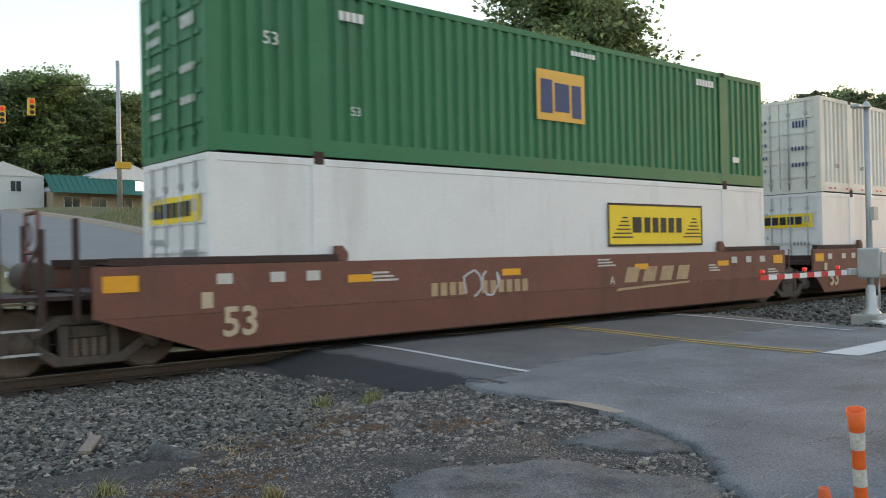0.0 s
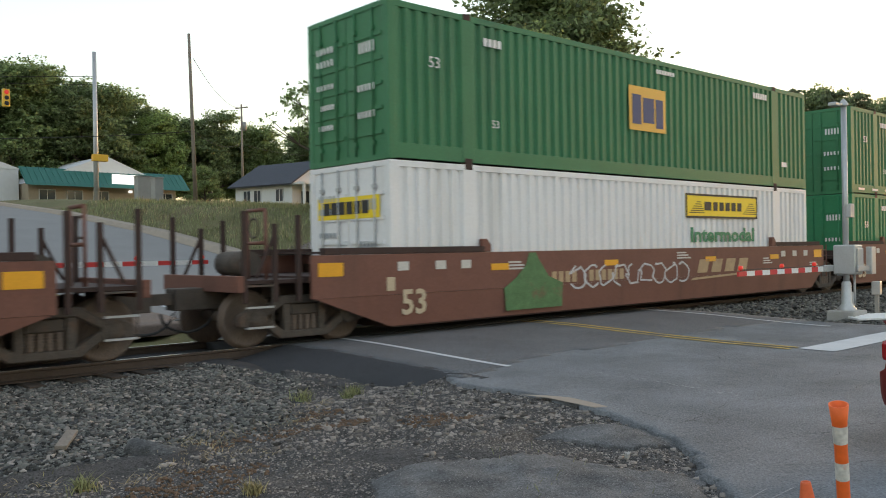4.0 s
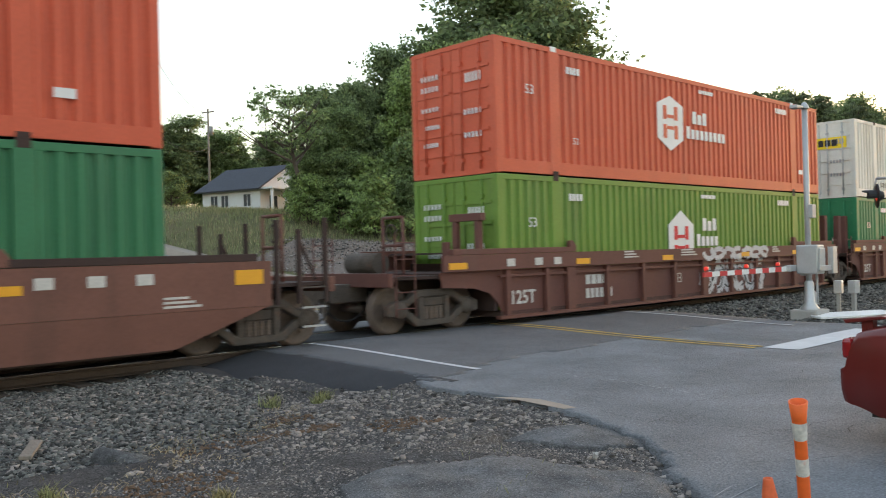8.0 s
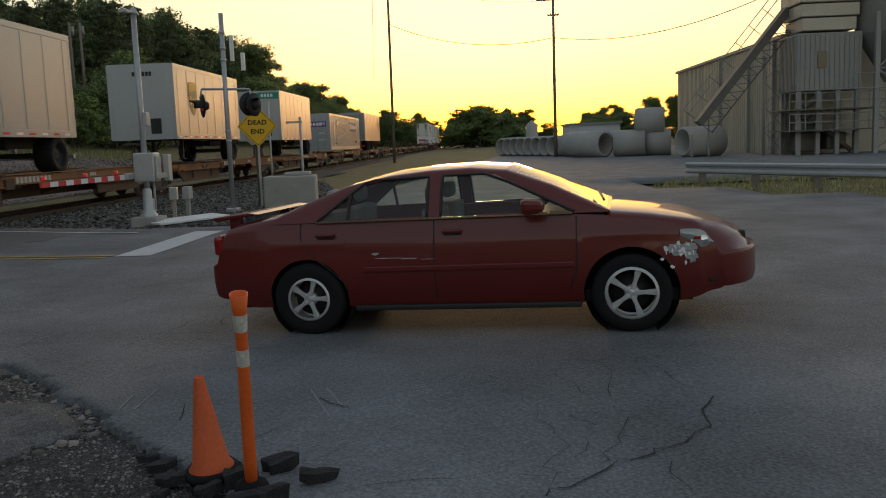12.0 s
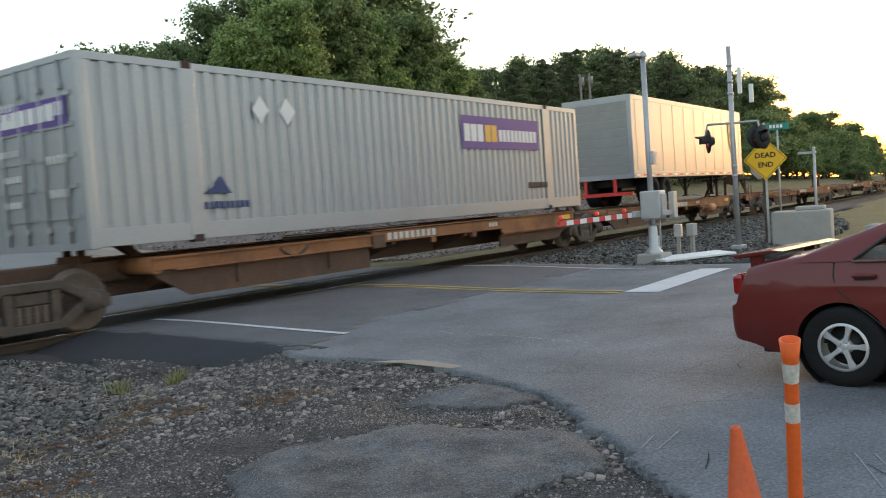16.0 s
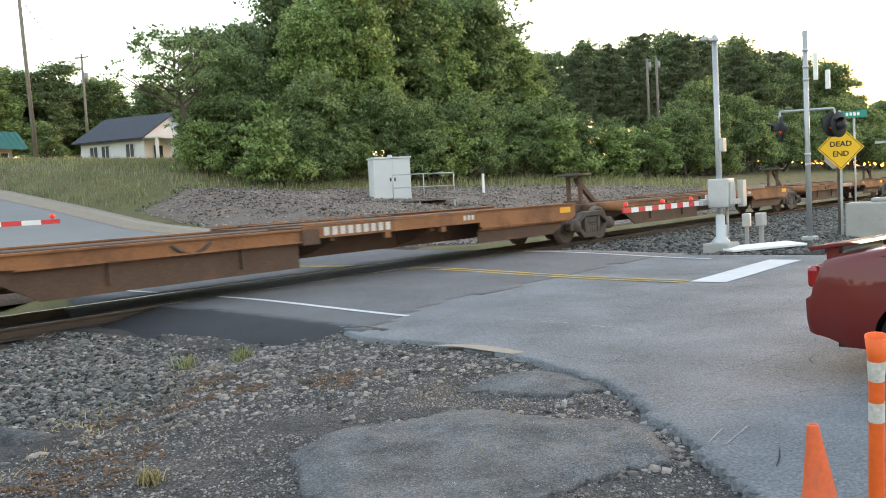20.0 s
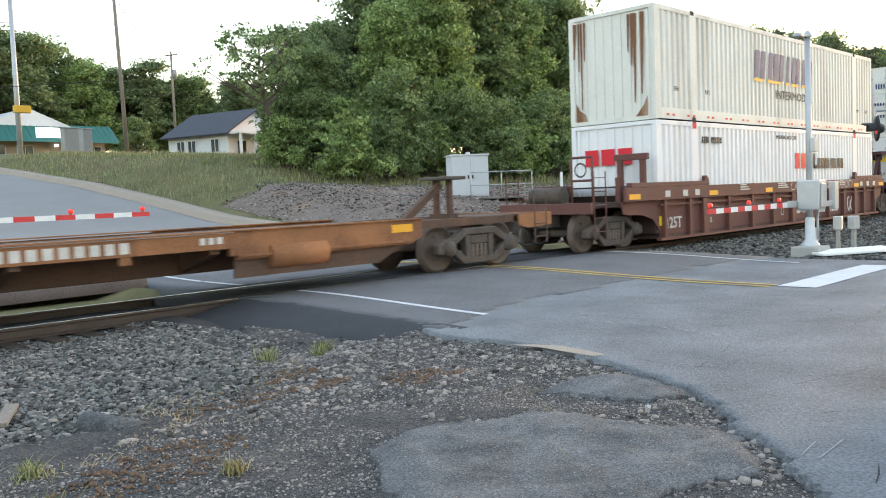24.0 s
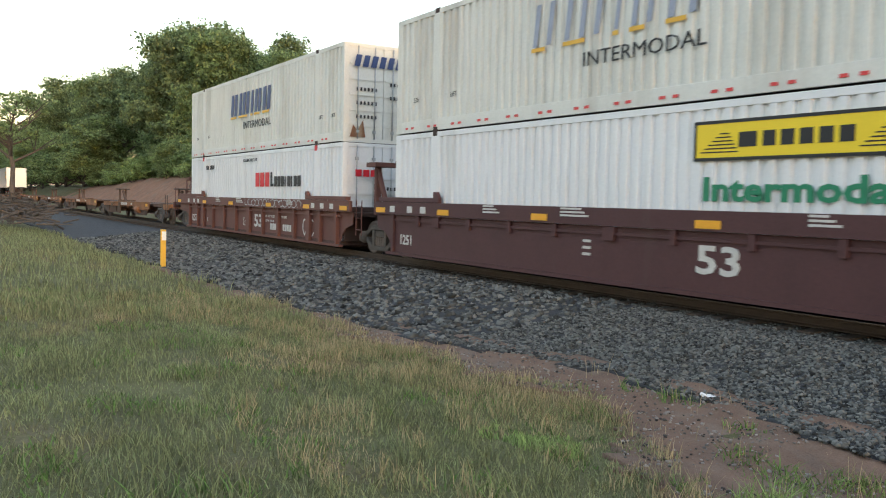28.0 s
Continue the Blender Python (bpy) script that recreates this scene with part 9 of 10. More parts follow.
part("wall", B((0, 19, 0, 14, -0.6, 3.0)), "tan", shop)
part("roof", moved(slab([(0, 3.0), (19, 3.0), (9.5, 6.8)], 0, 14), pose(0, 0, 0)), "white_siding", shop)
aw = slab([(0, 0), (0.15, 0), (2.6, 2.3), (2.45, 2.3)], 0, 21)
part("awning", moved(aw, Matrix.Translation((20, -2.2, 2.6)) @ pose(0, 0, 0, 0, 0, 90)), "green_roof", shop)
for k in range(30):
    part("awning_seam", moved(slab([(0, 0.02), (0.05, 0.08), (2.48, 2.38), (2.45, 2.3)], 0, 0.06), Matrix.Translation((-0.8 + k * 0.7, -2.24, 2.6)) @ pose(0, 0, 0, 0, 0, 90)), "green_roof", shop)
part("lit_sign", B((9.2, 12.2, -2.4, -2.25, 3.1, 4.3)), "white_glow", shop, "lit white shop sign")
for x in (1.2, 4.5, 7.8, 14.0, 16.5):
    window(shop, x, 0.0, 0.6, 2.0, 1.7, "white_siding")
for x in (12.4, 15.9):
    part("wall_lamp", B((x, x + 0.4, -0.3, 0.0, 2.2, 2.5)), "white_glow", shop)
annex = tagged(new("white_house"), "white two-storey house beside the shop", "house")
annex.matrix_basis = pose(22, 97, 7.5)
part("wall", B((0, 9, 0, 9, -0.6, 4.6)), "white_siding", annex)
part("roof", moved(slab([(-0.4, 4.5), (9.4, 4.5), (4.5, 6.2)], 0, 9.2), pose(0, -0.1, 0)), "white_siding", annex)
for x in (1.5, 5.2):
    window(annex, x, 0.0, 2.6, 1.3, 1.4)
for x, h in ((27.7, 2.9), (25.4, 2.1)):
    ub = tagged(new("utility_box"), "grey steel utility cabinet on the grass", "utility box")
    ub.matrix_basis = pose(x, 52 if h > 2.3 else 44, 4.7)
    w = 0.55 if h > 2.3 else 0.3
    part("box", B((-w, w, -0.4, 0.4, -0.4, h), bevel=0.04), "plant_grey", ub)
    part("lid", B((-w - 0.05, w + 0.05, -0.45, 0.45, h, h + 0.06), bevel=0.02), "plant_grey", ub)
depot = tagged(new("white_building"), "long low white building beyond the trees", "building")
depot.matrix_basis = pose(-72, 100, 9.0)
part("wall", B((0, 40, 0, 14, -1, 5.4)), "white_siding", depot)
part("roof", B((-0.3, 40.3, -0.3, 14.3, 5.4, 5.8)), "plant_grey", depot)

# ---- concrete plant and yard ----
plantb = tagged(new("plant_building"), "tall corrugated steel building of a concrete plant", "industrial building")
plantb.matrix_basis = pose(78, -33.2, -0.15)
part("wall", B((-18.3, 12, -16, 0, 0, 7.75)), "metal_wall", plantb)
part("roof_edge", B((-18.5, 12.2, -16.2, 0.2, 7.75, 8.0), bevel=0.03), "plant_grey", plantb)
for k in range(60):
    part("wall_rib", B((-18.2 + k * 0.5, -18.1 + k * 0.5, 0.0, 0.06, 0, 7.75)), "metal_wall", plantb)
for xx in (-4.0, -11.5, -17.0):
    part("wall_post", B((xx - 0.14, xx + 0.14, 0.06, 0.3, 0, 7.7)), "plant_grey", plantb)


def truss(parent, a, b, w, n, r, mat, name):
    """A braced frame of two chords between a and b."""
    a, b = Vector(a), Vector(b)
    up = Vector((0, 0, 1)) if abs((b - a).normalized().z) < 0.9 else Vector((0, 1, 0))
    off = up * w
    bs = [(a, b, r), (a + off, b + off, r)]
    for k in range(n):
        p, q = a.lerp(b, k / n), a.lerp(b, (k + 1) / n)
        bs += [(p, q + off, r * 0.7), (p + off, q, r * 0.7), (p, p + off, r * 0.7)]
    return part(name, T(*bs, n=6), mat, parent)


conv = tagged(new("conveyor"), "long inclined conveyor with a braced walkway", "conveyor")
A, C = Vector((58.5, -27.5, 2.0)), Vector((58.5, -41.7, 19.7))
d = (C - A).normalized()
sidev = Vector((1, 0, 0))
nrm = d.cross(sidev).normalized()
bm = bmesh.new()
for sgn in (1,):
    q = [A - sidev * 0.5, A + sidev * 0.5, A + sidev * 0.5 + nrm * 0.48, A - sidev * 0.5 + nrm * 0.48]
    q2 = [p + (C - A) for p in q]
    va, vb = [bm.verts.new(p) for p in q], [bm.verts.new(p) for p in q2]
    bm.faces.new(va)
    bm.faces.new(vb[::-1])
    for k in range(4):
        bm.faces.new((va[k], va[(k + 1) % 4], vb[(k + 1) % 4], vb[k]))
bmesh.ops.recalc_face_normals(bm, faces=list(bm.faces))
part("belt_housing", bm, "plant_dark", conv)
low = -nrm * 0.75 if nrm.z > 0 else nrm * 0.75
bs = [(A + low - sidev * 0.5, C + low - sidev * 0.5, 0.05), (A - sidev * 0.75 - low * 1.7, C - sidev * 0.75 - low * 1.7, 0.03), (A - sidev * 0.75 - low * 2.3, C - sidev * 0.75 - low * 2.3, 0.03)]
part("walkway_rail", T(*bs[1:], n=6), "plant_grey", conv)
zig = [bs[0]]
for k in range(34):
    p, q = A.lerp(C, k / 34), A.lerp(C, (k + 1) / 34)
    zig += [(p - sidev * 0.5, q - sidev * 0.5 + low, 0.025), (p - sidev * 0.5 + low, p - sidev * 0.5, 0.025)]
    if k % 2 == 0:
        zig.append((p - sidev * 0.75 - low, p - sidev * 0.75 - low * 2.3, 0.025))
part("truss_bracing", T(*zig, n=5), "plant_dark", conv)
for yy, zt in ((-31.6, 6.4), (-33.0, 8.0)):
    part("support_leg", T(((58.5, yy, -0.1), (58.5, yy, zt), 0.09), n=8), "plant_grey", conv)
part("support_bracing", T(*[((58.5, -31.6, z), (58.5, -33.0, z + 1.5), 0.035) for z in (0, 1.6, 3.2, 4.8)] + [((58.5, -33.0, z), (58.5, -31.6, z + 1.5), 0.035) for z in (0, 1.6, 3.2, 4.8)], n=6), "plant_grey", conv)
part("foot_stand", T(*[((58.5, -26.9, -0.1), (58.5, -26.9, 1.4), 0.06), ((58.5, -28.0, -0.1), (58.5, -28.0, 2.8), 0.06)], n=6), "plant_grey", conv)

hop = tagged(new("batching_tower"), "concrete batching tower with hoppers on steel legs", "industrial tower")
hop.matrix_basis = pose(57.5, -34.75, -0.1)
part("control_box", B((-1.6, 1.6, -2.0, 2.0, 4.0, 7.55), bevel=0.04), "plant_grey", hop, "grey corrugated cabin")
for k in range(13):
    part("cabin_rib", B((-1.66, -1.6, -1.9 + k * 0.3, -1.8 + k * 0.3, 4.1, 7.45)), "plant_grey", hop)
    part("cabin_rib", B((-1.5 + k * 0.24, -1.42 + k * 0.24, 2.0, 2.05, 4.1, 7.45)), "plant_grey", hop)
part("cabin_window", B((-1.68, -1.64, 0.2, 0.75, 5.4, 6.4)), "window", hop)
for k in range(6):
    z, w = 7.7 + k * 0.85, 1.5 + 0.12 * k
    part("hopper_band", B((-w, w, -w * 1.1, w * 1.1, z, z + 0.78), bevel=0.05), "metal_wall", hop)
for x in (-1.4, 1.4):
    for y in (-1.8, -0.6, 0.6, 1.8):
        part("leg", B((x - 0.13, x + 0.13, y - 0.13, y + 0.13, 0, 4.0)), "plant_grey", hop)
for z in (1.5, 2.8):
    part("platform", B((-2.2, 1.6, -3.2, 2.6, z, z + 0.08)), "plant_dark", hop)
    part("handrail", T(((-2.2, -3.2, z + 0.55), (-2.2, 2.6, z + 0.55), 0.03), ((-2.2, -3.2, z + 1.05), (-2.2, 2.6, z + 1.05), 0.03), *[((-2.2, -3.2 + k * 0.97, z), (-2.2, -3.2 + k * 0.97, z + 1.05), 0.03) for k in range(7)], n=6), "plant_grey", hop)
split("machinery", joined(B((-1.0, 0.8, -1.4, -0.2, 0.3, 1.4), (-0.8, 0.9, 0.3, 1.5, 0.2, 2.3), bevel=0.1), T(((-1.2, -1.6, 0.2), (-1.2, 1.0, 2.4), 0.15), ((-1.2, 1.4, 3.0), (-1.2, -0.4, 4.2), 0.2), n=10)), "plant_dark", hop)
silo = tagged(new("silo"), "grey cement silo with a cone on braced legs", "silo")
silo.matrix_basis = pose(56.5, -38.7, -0.1)
part("tank", lathe([(0.3, 4.4), (2.0, 7.4), (2.05, 7.45), (2.05, 20), (1.2, 21)], n=32), "plant_grey", silo)
for a in (45, 135, 225, 315):
    x, y = 2.0 * math.cos(radians(a)), 2.0 * math.sin(radians(a))
    part("leg", B((x - 0.14, x + 0.14, y - 0.14, y + 0.14, 0, 8.6)), "plant_grey", silo)
for z in (0.2, 2.8, 5.2):
    part("bracing", T(((-1.42, -1.42, z), (-1.42, 1.42, z + 2.4), 0.06), ((-1.42, 1.42, z), (-1.42, -1.42, z + 2.4), 0.06), ((-1.42, -1.42, z), (-1.42, 1.42, z), 0.06), n=6), "plant_grey", silo)
part("handrail", T(((-1.8, -3.0, 4.0), (-1.8, 3.0, 4.0), 0.05), ((-1.8, -3.0, 4.9), (-1.8, 3.0, 4.9), 0.03), n=6), "plant_grey", silo)


def concrete_pipe(x, y, z, r, ln, turn):
    p = tagged(new("concrete_pipe"), "large pale concrete drain pipe stacked in a yard", "concrete pipe", "pipes in the yard")
    p.matrix_basis = pose(x, y, z, 0, 0, turn)
    part("pipe", lathe([(r * 0.82, -ln / 2), (r, -ln / 2), (r, ln / 2 - 0.15), (r * 0.92, ln / 2 - 0.14), (r * 0.92, ln / 2), (r * 0.82, ln / 2), (r * 0.82, -ln / 2)], 'y', 32), "pipe_concrete", p)
    return p


for x, y, z, turn, ln in ((61.8, -28.3, 0, 22, 3.0), (70, -24.8, 0, -13, 2.5), (70, -27.0, 0, -13, 2.1), (70, -26.4, 1.7, -13, 2.3), (71, -21.7, 0, -48, 3.4), (75.5, -21.2, 0, -48, 2.5)):
    concrete_pipe(x, y, 0.95 + z, 1.05, ln, turn)
for k in range(8):
    concrete_pipe(80 + k * 2.0, -20.2 + k * 0.62, 0.85, 0.95, 1.9, 40)
yd = tagged(new("yard_shed"), "low pale shed behind the pipes", "shed")
yd.matrix_basis = pose(92, -24.5, -0.1)
part("wall", B((-4, 4, -2.5, 2.5, 0, 2.9)), "white_siding", yd)
part("roof", B((-4.2, 4.2, -2.7, 2.7, 2.9, 3.1)), "plant_grey", yd)
tk = tagged(new("yard_tank"), "pale upright storage tank in the yard", "tank")
tk.matrix_basis = pose(110, -19.5, -0.1)
part("tank", lathe([(0.75, 0), (0.75, 3.4), (0.001, 4.1)], n=20), "pipe_concrete", tk)

# guard rail on the grass island
gr = tagged(new("guard_rail"), "galvanised steel guard rail on wooden posts", "guard rail")
g0, g1 = Vector((28.6, -19.4, -0.1)), Vector((19.5, -24.0, -0.1))
gd = (g1 - g0).normalized()
gn = Vector((gd.y, -gd.x, 0))
prof = [(0.0, 0.32), (0.05, 0.36), (0.05, 0.41), (0.0, 0.47), (0.0, 0.52), (0.05, 0.57), (0.05, 0.63), (0.0, 0.67)]
bm = bmesh.new()
rows = [[bm.verts.new(p + gn * a + Vector((0, 0, b + 0.02))) for a, b in prof] for p in (g0, g1)]
for k in range(7):
    bm.faces.new((rows[0][k], rows[1][k], rows[1][k + 1], rows[0][k + 1]))
ext = bmesh.ops.extrude_face_region(bm, geom=list(bm.faces))
for v in ext["geom"]:
    if isinstance(v, bmesh.types.BMVert):
        v.co -= gn * 0.012
bmesh.ops.recalc_face_normals(bm, faces=list(bm.faces))
part("rail_beam", bm, "galv", gr)
for k in range(5):
    p = g0.lerp(g1, 0.06 + k * 0.22)
    part("post", moved(B((-0.08, 0.08, -0.1, 0.1, -0.3, 0.62), bevel=0.01), Matrix.Translation(p - gn * 0.12)), "wood_pole", gr)


# ---- cracks in the asphalt ----
def crack(pts, w, seed):
    rnd = random.Random(seed)
    P = [Vector(pts[0])]
    for a, b in zip(pts, pts[1:]):
        a, b = Vector(a), Vector(b)
        n = max(2, int((b - a).length / 0.12))
        for k in range(1, n + 1):
            P.append(a.lerp(b, k / n) + Vector((rnd.uniform(-0.045, 0.045), rnd.uniform(-0.045, 0.045))))
    bm = bmesh.new()
    last = None
    for i, p in enumerate(P):
        dd = (P[min(i + 1, len(P) - 1)] - P[max(i - 1, 0)]).normalized()
        s = Vector((dd.y, -dd.x)) * w * rnd.uniform(0.15, 0.7)
        row = [bm.verts.new((q.x, q.y, road_top(q.x, q.y) + 0.008)) for q in (p - s, p + s)]
        if last:
            bm.faces.new((last[0], last[1], row[1], row[0]))
        last = row
    for f in bm.faces:
        f.normal_update()
        if f.normal.z < 0:
            f.normal_flip()
    o = part("crack", bm, "crack", road)
    return o


for k, pts in enumerate((((4.45, -13.01), (4.55, -13.1), (4.68, -13.26), (4.84, -13.4), (4.93, -13.56), (5.0, -13.71), (5.22, -13.88), (5.58, -14.03), (5.9, -14.15)),
                         ((5.95, -12.98), (5.76, -13.04), (5.4, -13.08), (5.05, -13.14), (4.82, -13.06), (4.45, -13.02)),
                         ((5.58, -13.24), (5.43, -13.32), (5.25, -13.32), (5.12, -13.25), (4.89, -13.23)),
                         ((5.51, -13.55), (5.2, -13.45), (5.0, -13.36), (4.78, -13.29)),
                         ((5.21, -13.47), (5.18, -13.63), (5.18, -13.81)),
                         ((6.75, -13.88), (6.42, -14.0), (6.09, -14.01), (5.9, -14.15)),
                         ((6.49, -13.22), (6.08, -13.36)),
                         ((6.75, -13.56), (6.32, -13.57), (5.95, -13.48)),
                         ((4.83, -13.64), (4.62, -13.65), (4.44, -13.62)),
                         ((4.61, -12.17), (4.71, -12.48), (4.72, -12.99)),
                         ((6.67, -12.74), (6.25, -12.8)),
                         ((5.31, -11.48), (5.49, -11.6), (5.69, -11.72)),
                         ((8.1, -9.4), (7.95, -10.7), (8.3, -12.8), (8.6, -14.5), (8.7, -17.0), (8.3, -20)),
                         ((7.8, -5.5), (10.2, -4.6), (11.2, -3.9), (13.5, -3.6)), ((11.2, -3.9), (11.6, -5.1), (12.5, -5.6), (13.9, -5.0)), ((7.7, -8.8), (9.0, -8.6), (10.5, -9.2), (13, -9.0)), ((7.7, -9.7), (9.2, -10.1), (10.3, -10.0)),
                         ((6.9, -10.2), (7.3, -10.5), (7.6, -11.0)), ((7.89, -8.14), (7.75, -8.68)), ((8.17, -9.76), (8.34, -9.96)), ((7.71, -9.69), (7.85, -9.88)), ((7.38, -10.51), (7.56, -10.58)), ((6.97, -10.06), (7.21, -10.15)), ((17.29, -5.21), (16.2, -5.97)), ((11.67, -4.95), (10.84, -5.91)), ((7.8, -7.91), (7.86, -8.67), (7.9, -9.15), (8.26, -9.77), (8.29, -10.33), (8.36, -10.74)), ((12, -9.5), (14, -11.5), (17, -12.5)), ((16, -14), (18, -16), (22, -17)))):
    crack(pts, 0.011 if k == 0 else 0.005, k)
for k in range(16):
    x, y, a = random.uniform(5.6, 13), random.uniform(-12, -6.5), random.uniform(0, 3)
    if x > paved_edge(y) + 0.3:
        crack(((x, y), (x + 0.35 * math.cos(a), y + 0.35 * math.sin(a))), 0.008, 40 + k)
for a, b in (((6.24, -11.61), (5.68, -11.83)), ((6.27, -11.71), (5.86, -11.88)), ((5.89, -10.47), (6.21, -10.43)), ((5.9, -10.57), (6.37, -10.54))):
    stripe("scuff_mark", [a, b], 0.01, "pale_scuff", 0.005, "pale scuff scratched into the asphalt")


_r8 = random.Random(8)
for k in range(26):
    q = (k + _r8.random() * 0.6) / 26
    x, y = 9.63 - 0.3 * q + _r8.uniform(-0.05, 0.05), -6.2 - 2.75 * q
    if _r8.random() < 0.75:
        stripe("scuff_mark", [(x, y), (x - 0.01, y - _r8.uniform(0.04, 0.1))], _r8.uniform(0.015, 0.035), "pale_scuff", 0.005, "pale scuff scratched into the asphalt")


# ---- stones ----
def strewn(n, x0, x1, y0, y1, zf, keep, lo, hi):
    P = np.stack([_rng.uniform(x0, x1, n), _rng.uniform(y0, y1, n)], 1)
    P = np.array([(x, y, zf(x, y)) for x, y in P if keep(x, y)])
    return P, _rng.uniform(lo, hi, len(P)) * _rng.choice([0.8, 1.0, 1.3], len(P))


def not_rail(x, y):
    return ballast_zone(x, y) and not (0.68 < abs(y) < 0.83) and not (along(FOOT, y) - 0.05 < x < 19.5 and abs(y) < 4)


P, S = strewn(105000, -10, 7.4, -7.0, -0.85, lambda x, y: ballast_top(x, y) + 0.012 * nz(x, y, 2.5, 3), not_rail, 0.012, 0.028)
_tan = (_rng.random(len(P)) < 0.28) & (P[:, 0] > 1)
scatter("ballast_stones", P[_tan], S[_tan], "pebble", "tan stones mixed into the grey ballast", "stones")
P, S = P[~_tan], S[~_tan]
scatter("ballast_stones", P, S, "stone", "grey angular crushed ballast stones beside the track", "stones")
P, S = strewn(14000, -40, -10, -6.2, -0.85, lambda x, y: ballast_top(x, y) - 0.005, not_rail, 0.035, 0.06)
scatter("ballast_stones", P, S, "stone", "grey angular crushed ballast stones beside the track", "stones")
P, S = strewn(7000, -14, 8.4, 0.85, 3.5, ballast_top, lambda x, y: x < 7.4, 0.018, 0.036)
scatter("ballast_stones", P, S, "stone", "grey crushed stones on the far side of the track", "stones")
P, S = strewn(15000, 18.6, 44, -7.2, -0.85, lambda x, y: ballast_top(x, y), not_rail, 0.03, 0.055)
scatter("ballast_stones", P, S, "stone", "grey angular crushed ballast stones beside the track", "stones")
P, S = strewn(5000, -20, 44, -0.66, 0.66, lambda x, y: -0.19, lambda x, y: not 7.3 < x < 18.9, 0.03, 0.05)
scatter("ballast_stones", P, S, "stone", "grey angular crushed ballast stones between the rails", "stones")
P, S = strewn(42000, 18.8, 60, 0.9, 20, lambda x, y: ballast_top(x, y) if y < 3.5 else height(x, y) + 0.05, lambda x, y: (y < 3.4 or y - 3 < (x - 18.2) * 9 + 1.5 * nz(x, y, 0.6)) and y < bank_limit(x) + 1.5 * nz(x, y, 0.7), 0.02, 0.045)
scatter("bank_stones", P, S, "pebble", "reddish grey stones on the gravel bank", "stones")


def loose(x, y):
    return gravel_zone(x, y) and not tongue(x, y) and not ballast_zone(x, y)


P, S = strewn(95000, 0.5, 8.2, -12.5, -1.9, gravel_top, lambda x, y: loose(x, y) and nz(x, y, 0.9) > -0.4, 0.005, 0.015)
scatter("gravel_stones", P, S, "pebble", "mixed grey and tan gravel stones on dirt", "stones", 'chip')
P, S = strewn(90000, 1.5, 8.0, -12.5, -4.6, gravel_top, lambda x, y: gravel_zone(x, y) and not ballast_zone(x, y), 0.0025, 0.006)
scatter("gravel_grit", P, S, "grit", "pale fine grit over the dark dirt", "stones", 'grit')
P, S = strewn(9000, 0.5, 8.2, -12.5, -1.9, gravel_top, lambda x, y: loose(x, y) and nz(x, y, 0.6, 5) + (0.5 if y > -7 - 0.4 * (x - 4.5) else 0) > 0.0, 0.012, 0.03)
scatter("gravel_stones", P, S, "pebble", "mixed grey and tan gravel stones on dirt", "stones")
P, S = strewn(9000, -14, 1.5, -8.6, -5.0, lambda x, y: height(x, y) + 0.03 + 0.035 * nz(x, y, 1.6) + 0.015 * nz(x, y, 6), lambda x, y: bare(x, y) and nz(x, y, 1.2, 6) > -0.2, 0.005, 0.016)
scatter("dirt_stones", P, S, "pebble", "small stones scattered over the bare dirt", "stones")
P, S = strewn(26000, 3.4, 7.6, -10.7, -7.8, crust_top, lambda x, y: tongue(x, y) and nz(x, y, 1.1, 7) > -0.35, 0.002, 0.007)
scatter("gravel_stones", P, S, "grit", "loose grit lying on broken asphalt", "stones", 'grit')


for _x, _y, _r in ((5.72, -5.67, 0.3), (4.7, -6.25, 0.4), (3.7, -7.3, 0.35), (3.3, -7.6, 0.3), (5.6, -6.3, 0.25), (6.3, -6.9, 0.3)):
    P, S = strewn(420, _x - 2 * _r, _x + 2 * _r, _y - _r, _y + _r, lambda x, y: max(gravel_top(x, y), ballast_top(x, y) if ballast_zone(x, y) else -9) + 0.008,
                  lambda x, y: ((x - _x) / _r / 1.7) ** 2 + ((y - _y) / _r) ** 2 + 1.2 * nz(x, y, 4) < 0.7, 0.008, 0.022)
    scatter("rusty_chips", P, S, "brown_dirt", "rust-brown chips and needles among the gravel", "stones", 'chip')


# ---- grass ----
def turf(n, x0, x1, y0, y1, keep, h0, h1, w, lean, mat, label, zf=height):
    P = np.stack([_rng.uniform(x0, x1, n), _rng.uniform(y0, y1, n)], 1)
    P = np.array([(x, y, zf(x, y)) for x, y in P if keep(x, y)])
    H = _rng.uniform(h0, h1, len(P)) * np.array([max(0.25, 0.85 + 0.8 * nz(x, y, 0.9, 3) + 0.9 * nz(x, y, 3.0, 5)) for x, y, z in P])
    blades("grass", P, H, np.full(len(P), w), lean, mat, label)


PATCHES = ((-3.35, -6.1, 0.8, 0.5), (-2.2, -6.0, 0.35, 0.25), (-1.6, -7.0, 0.6, 0.4), (-6.0, -5.15, 0.6, 0.16), (-4.6, -5.4, 0.25, 0.15))


def clump(x, y):
    return any(((x - a) / p) ** 2 + ((y - b) / q) ** 2 < 1 + 1.1 * nz(x, y, 2.5) for a, b, p, q in PATCHES)


def lawn_left(x, y):
    if nz(x, y, 0.7, 11) + 0.6 * nz(x, y, 2.2, 12) < -0.62:
        return False
    return -y > along(DIRT_EDGE, x) + 0.3 * nz(x, y, 1.1) + 0.25 * nz(x, y, 4, 8) and x < -0.3 + 0.9 * nz(x, y, 0.5) + 0.25 * (y + 9) * (1 if y < -9 else 0)


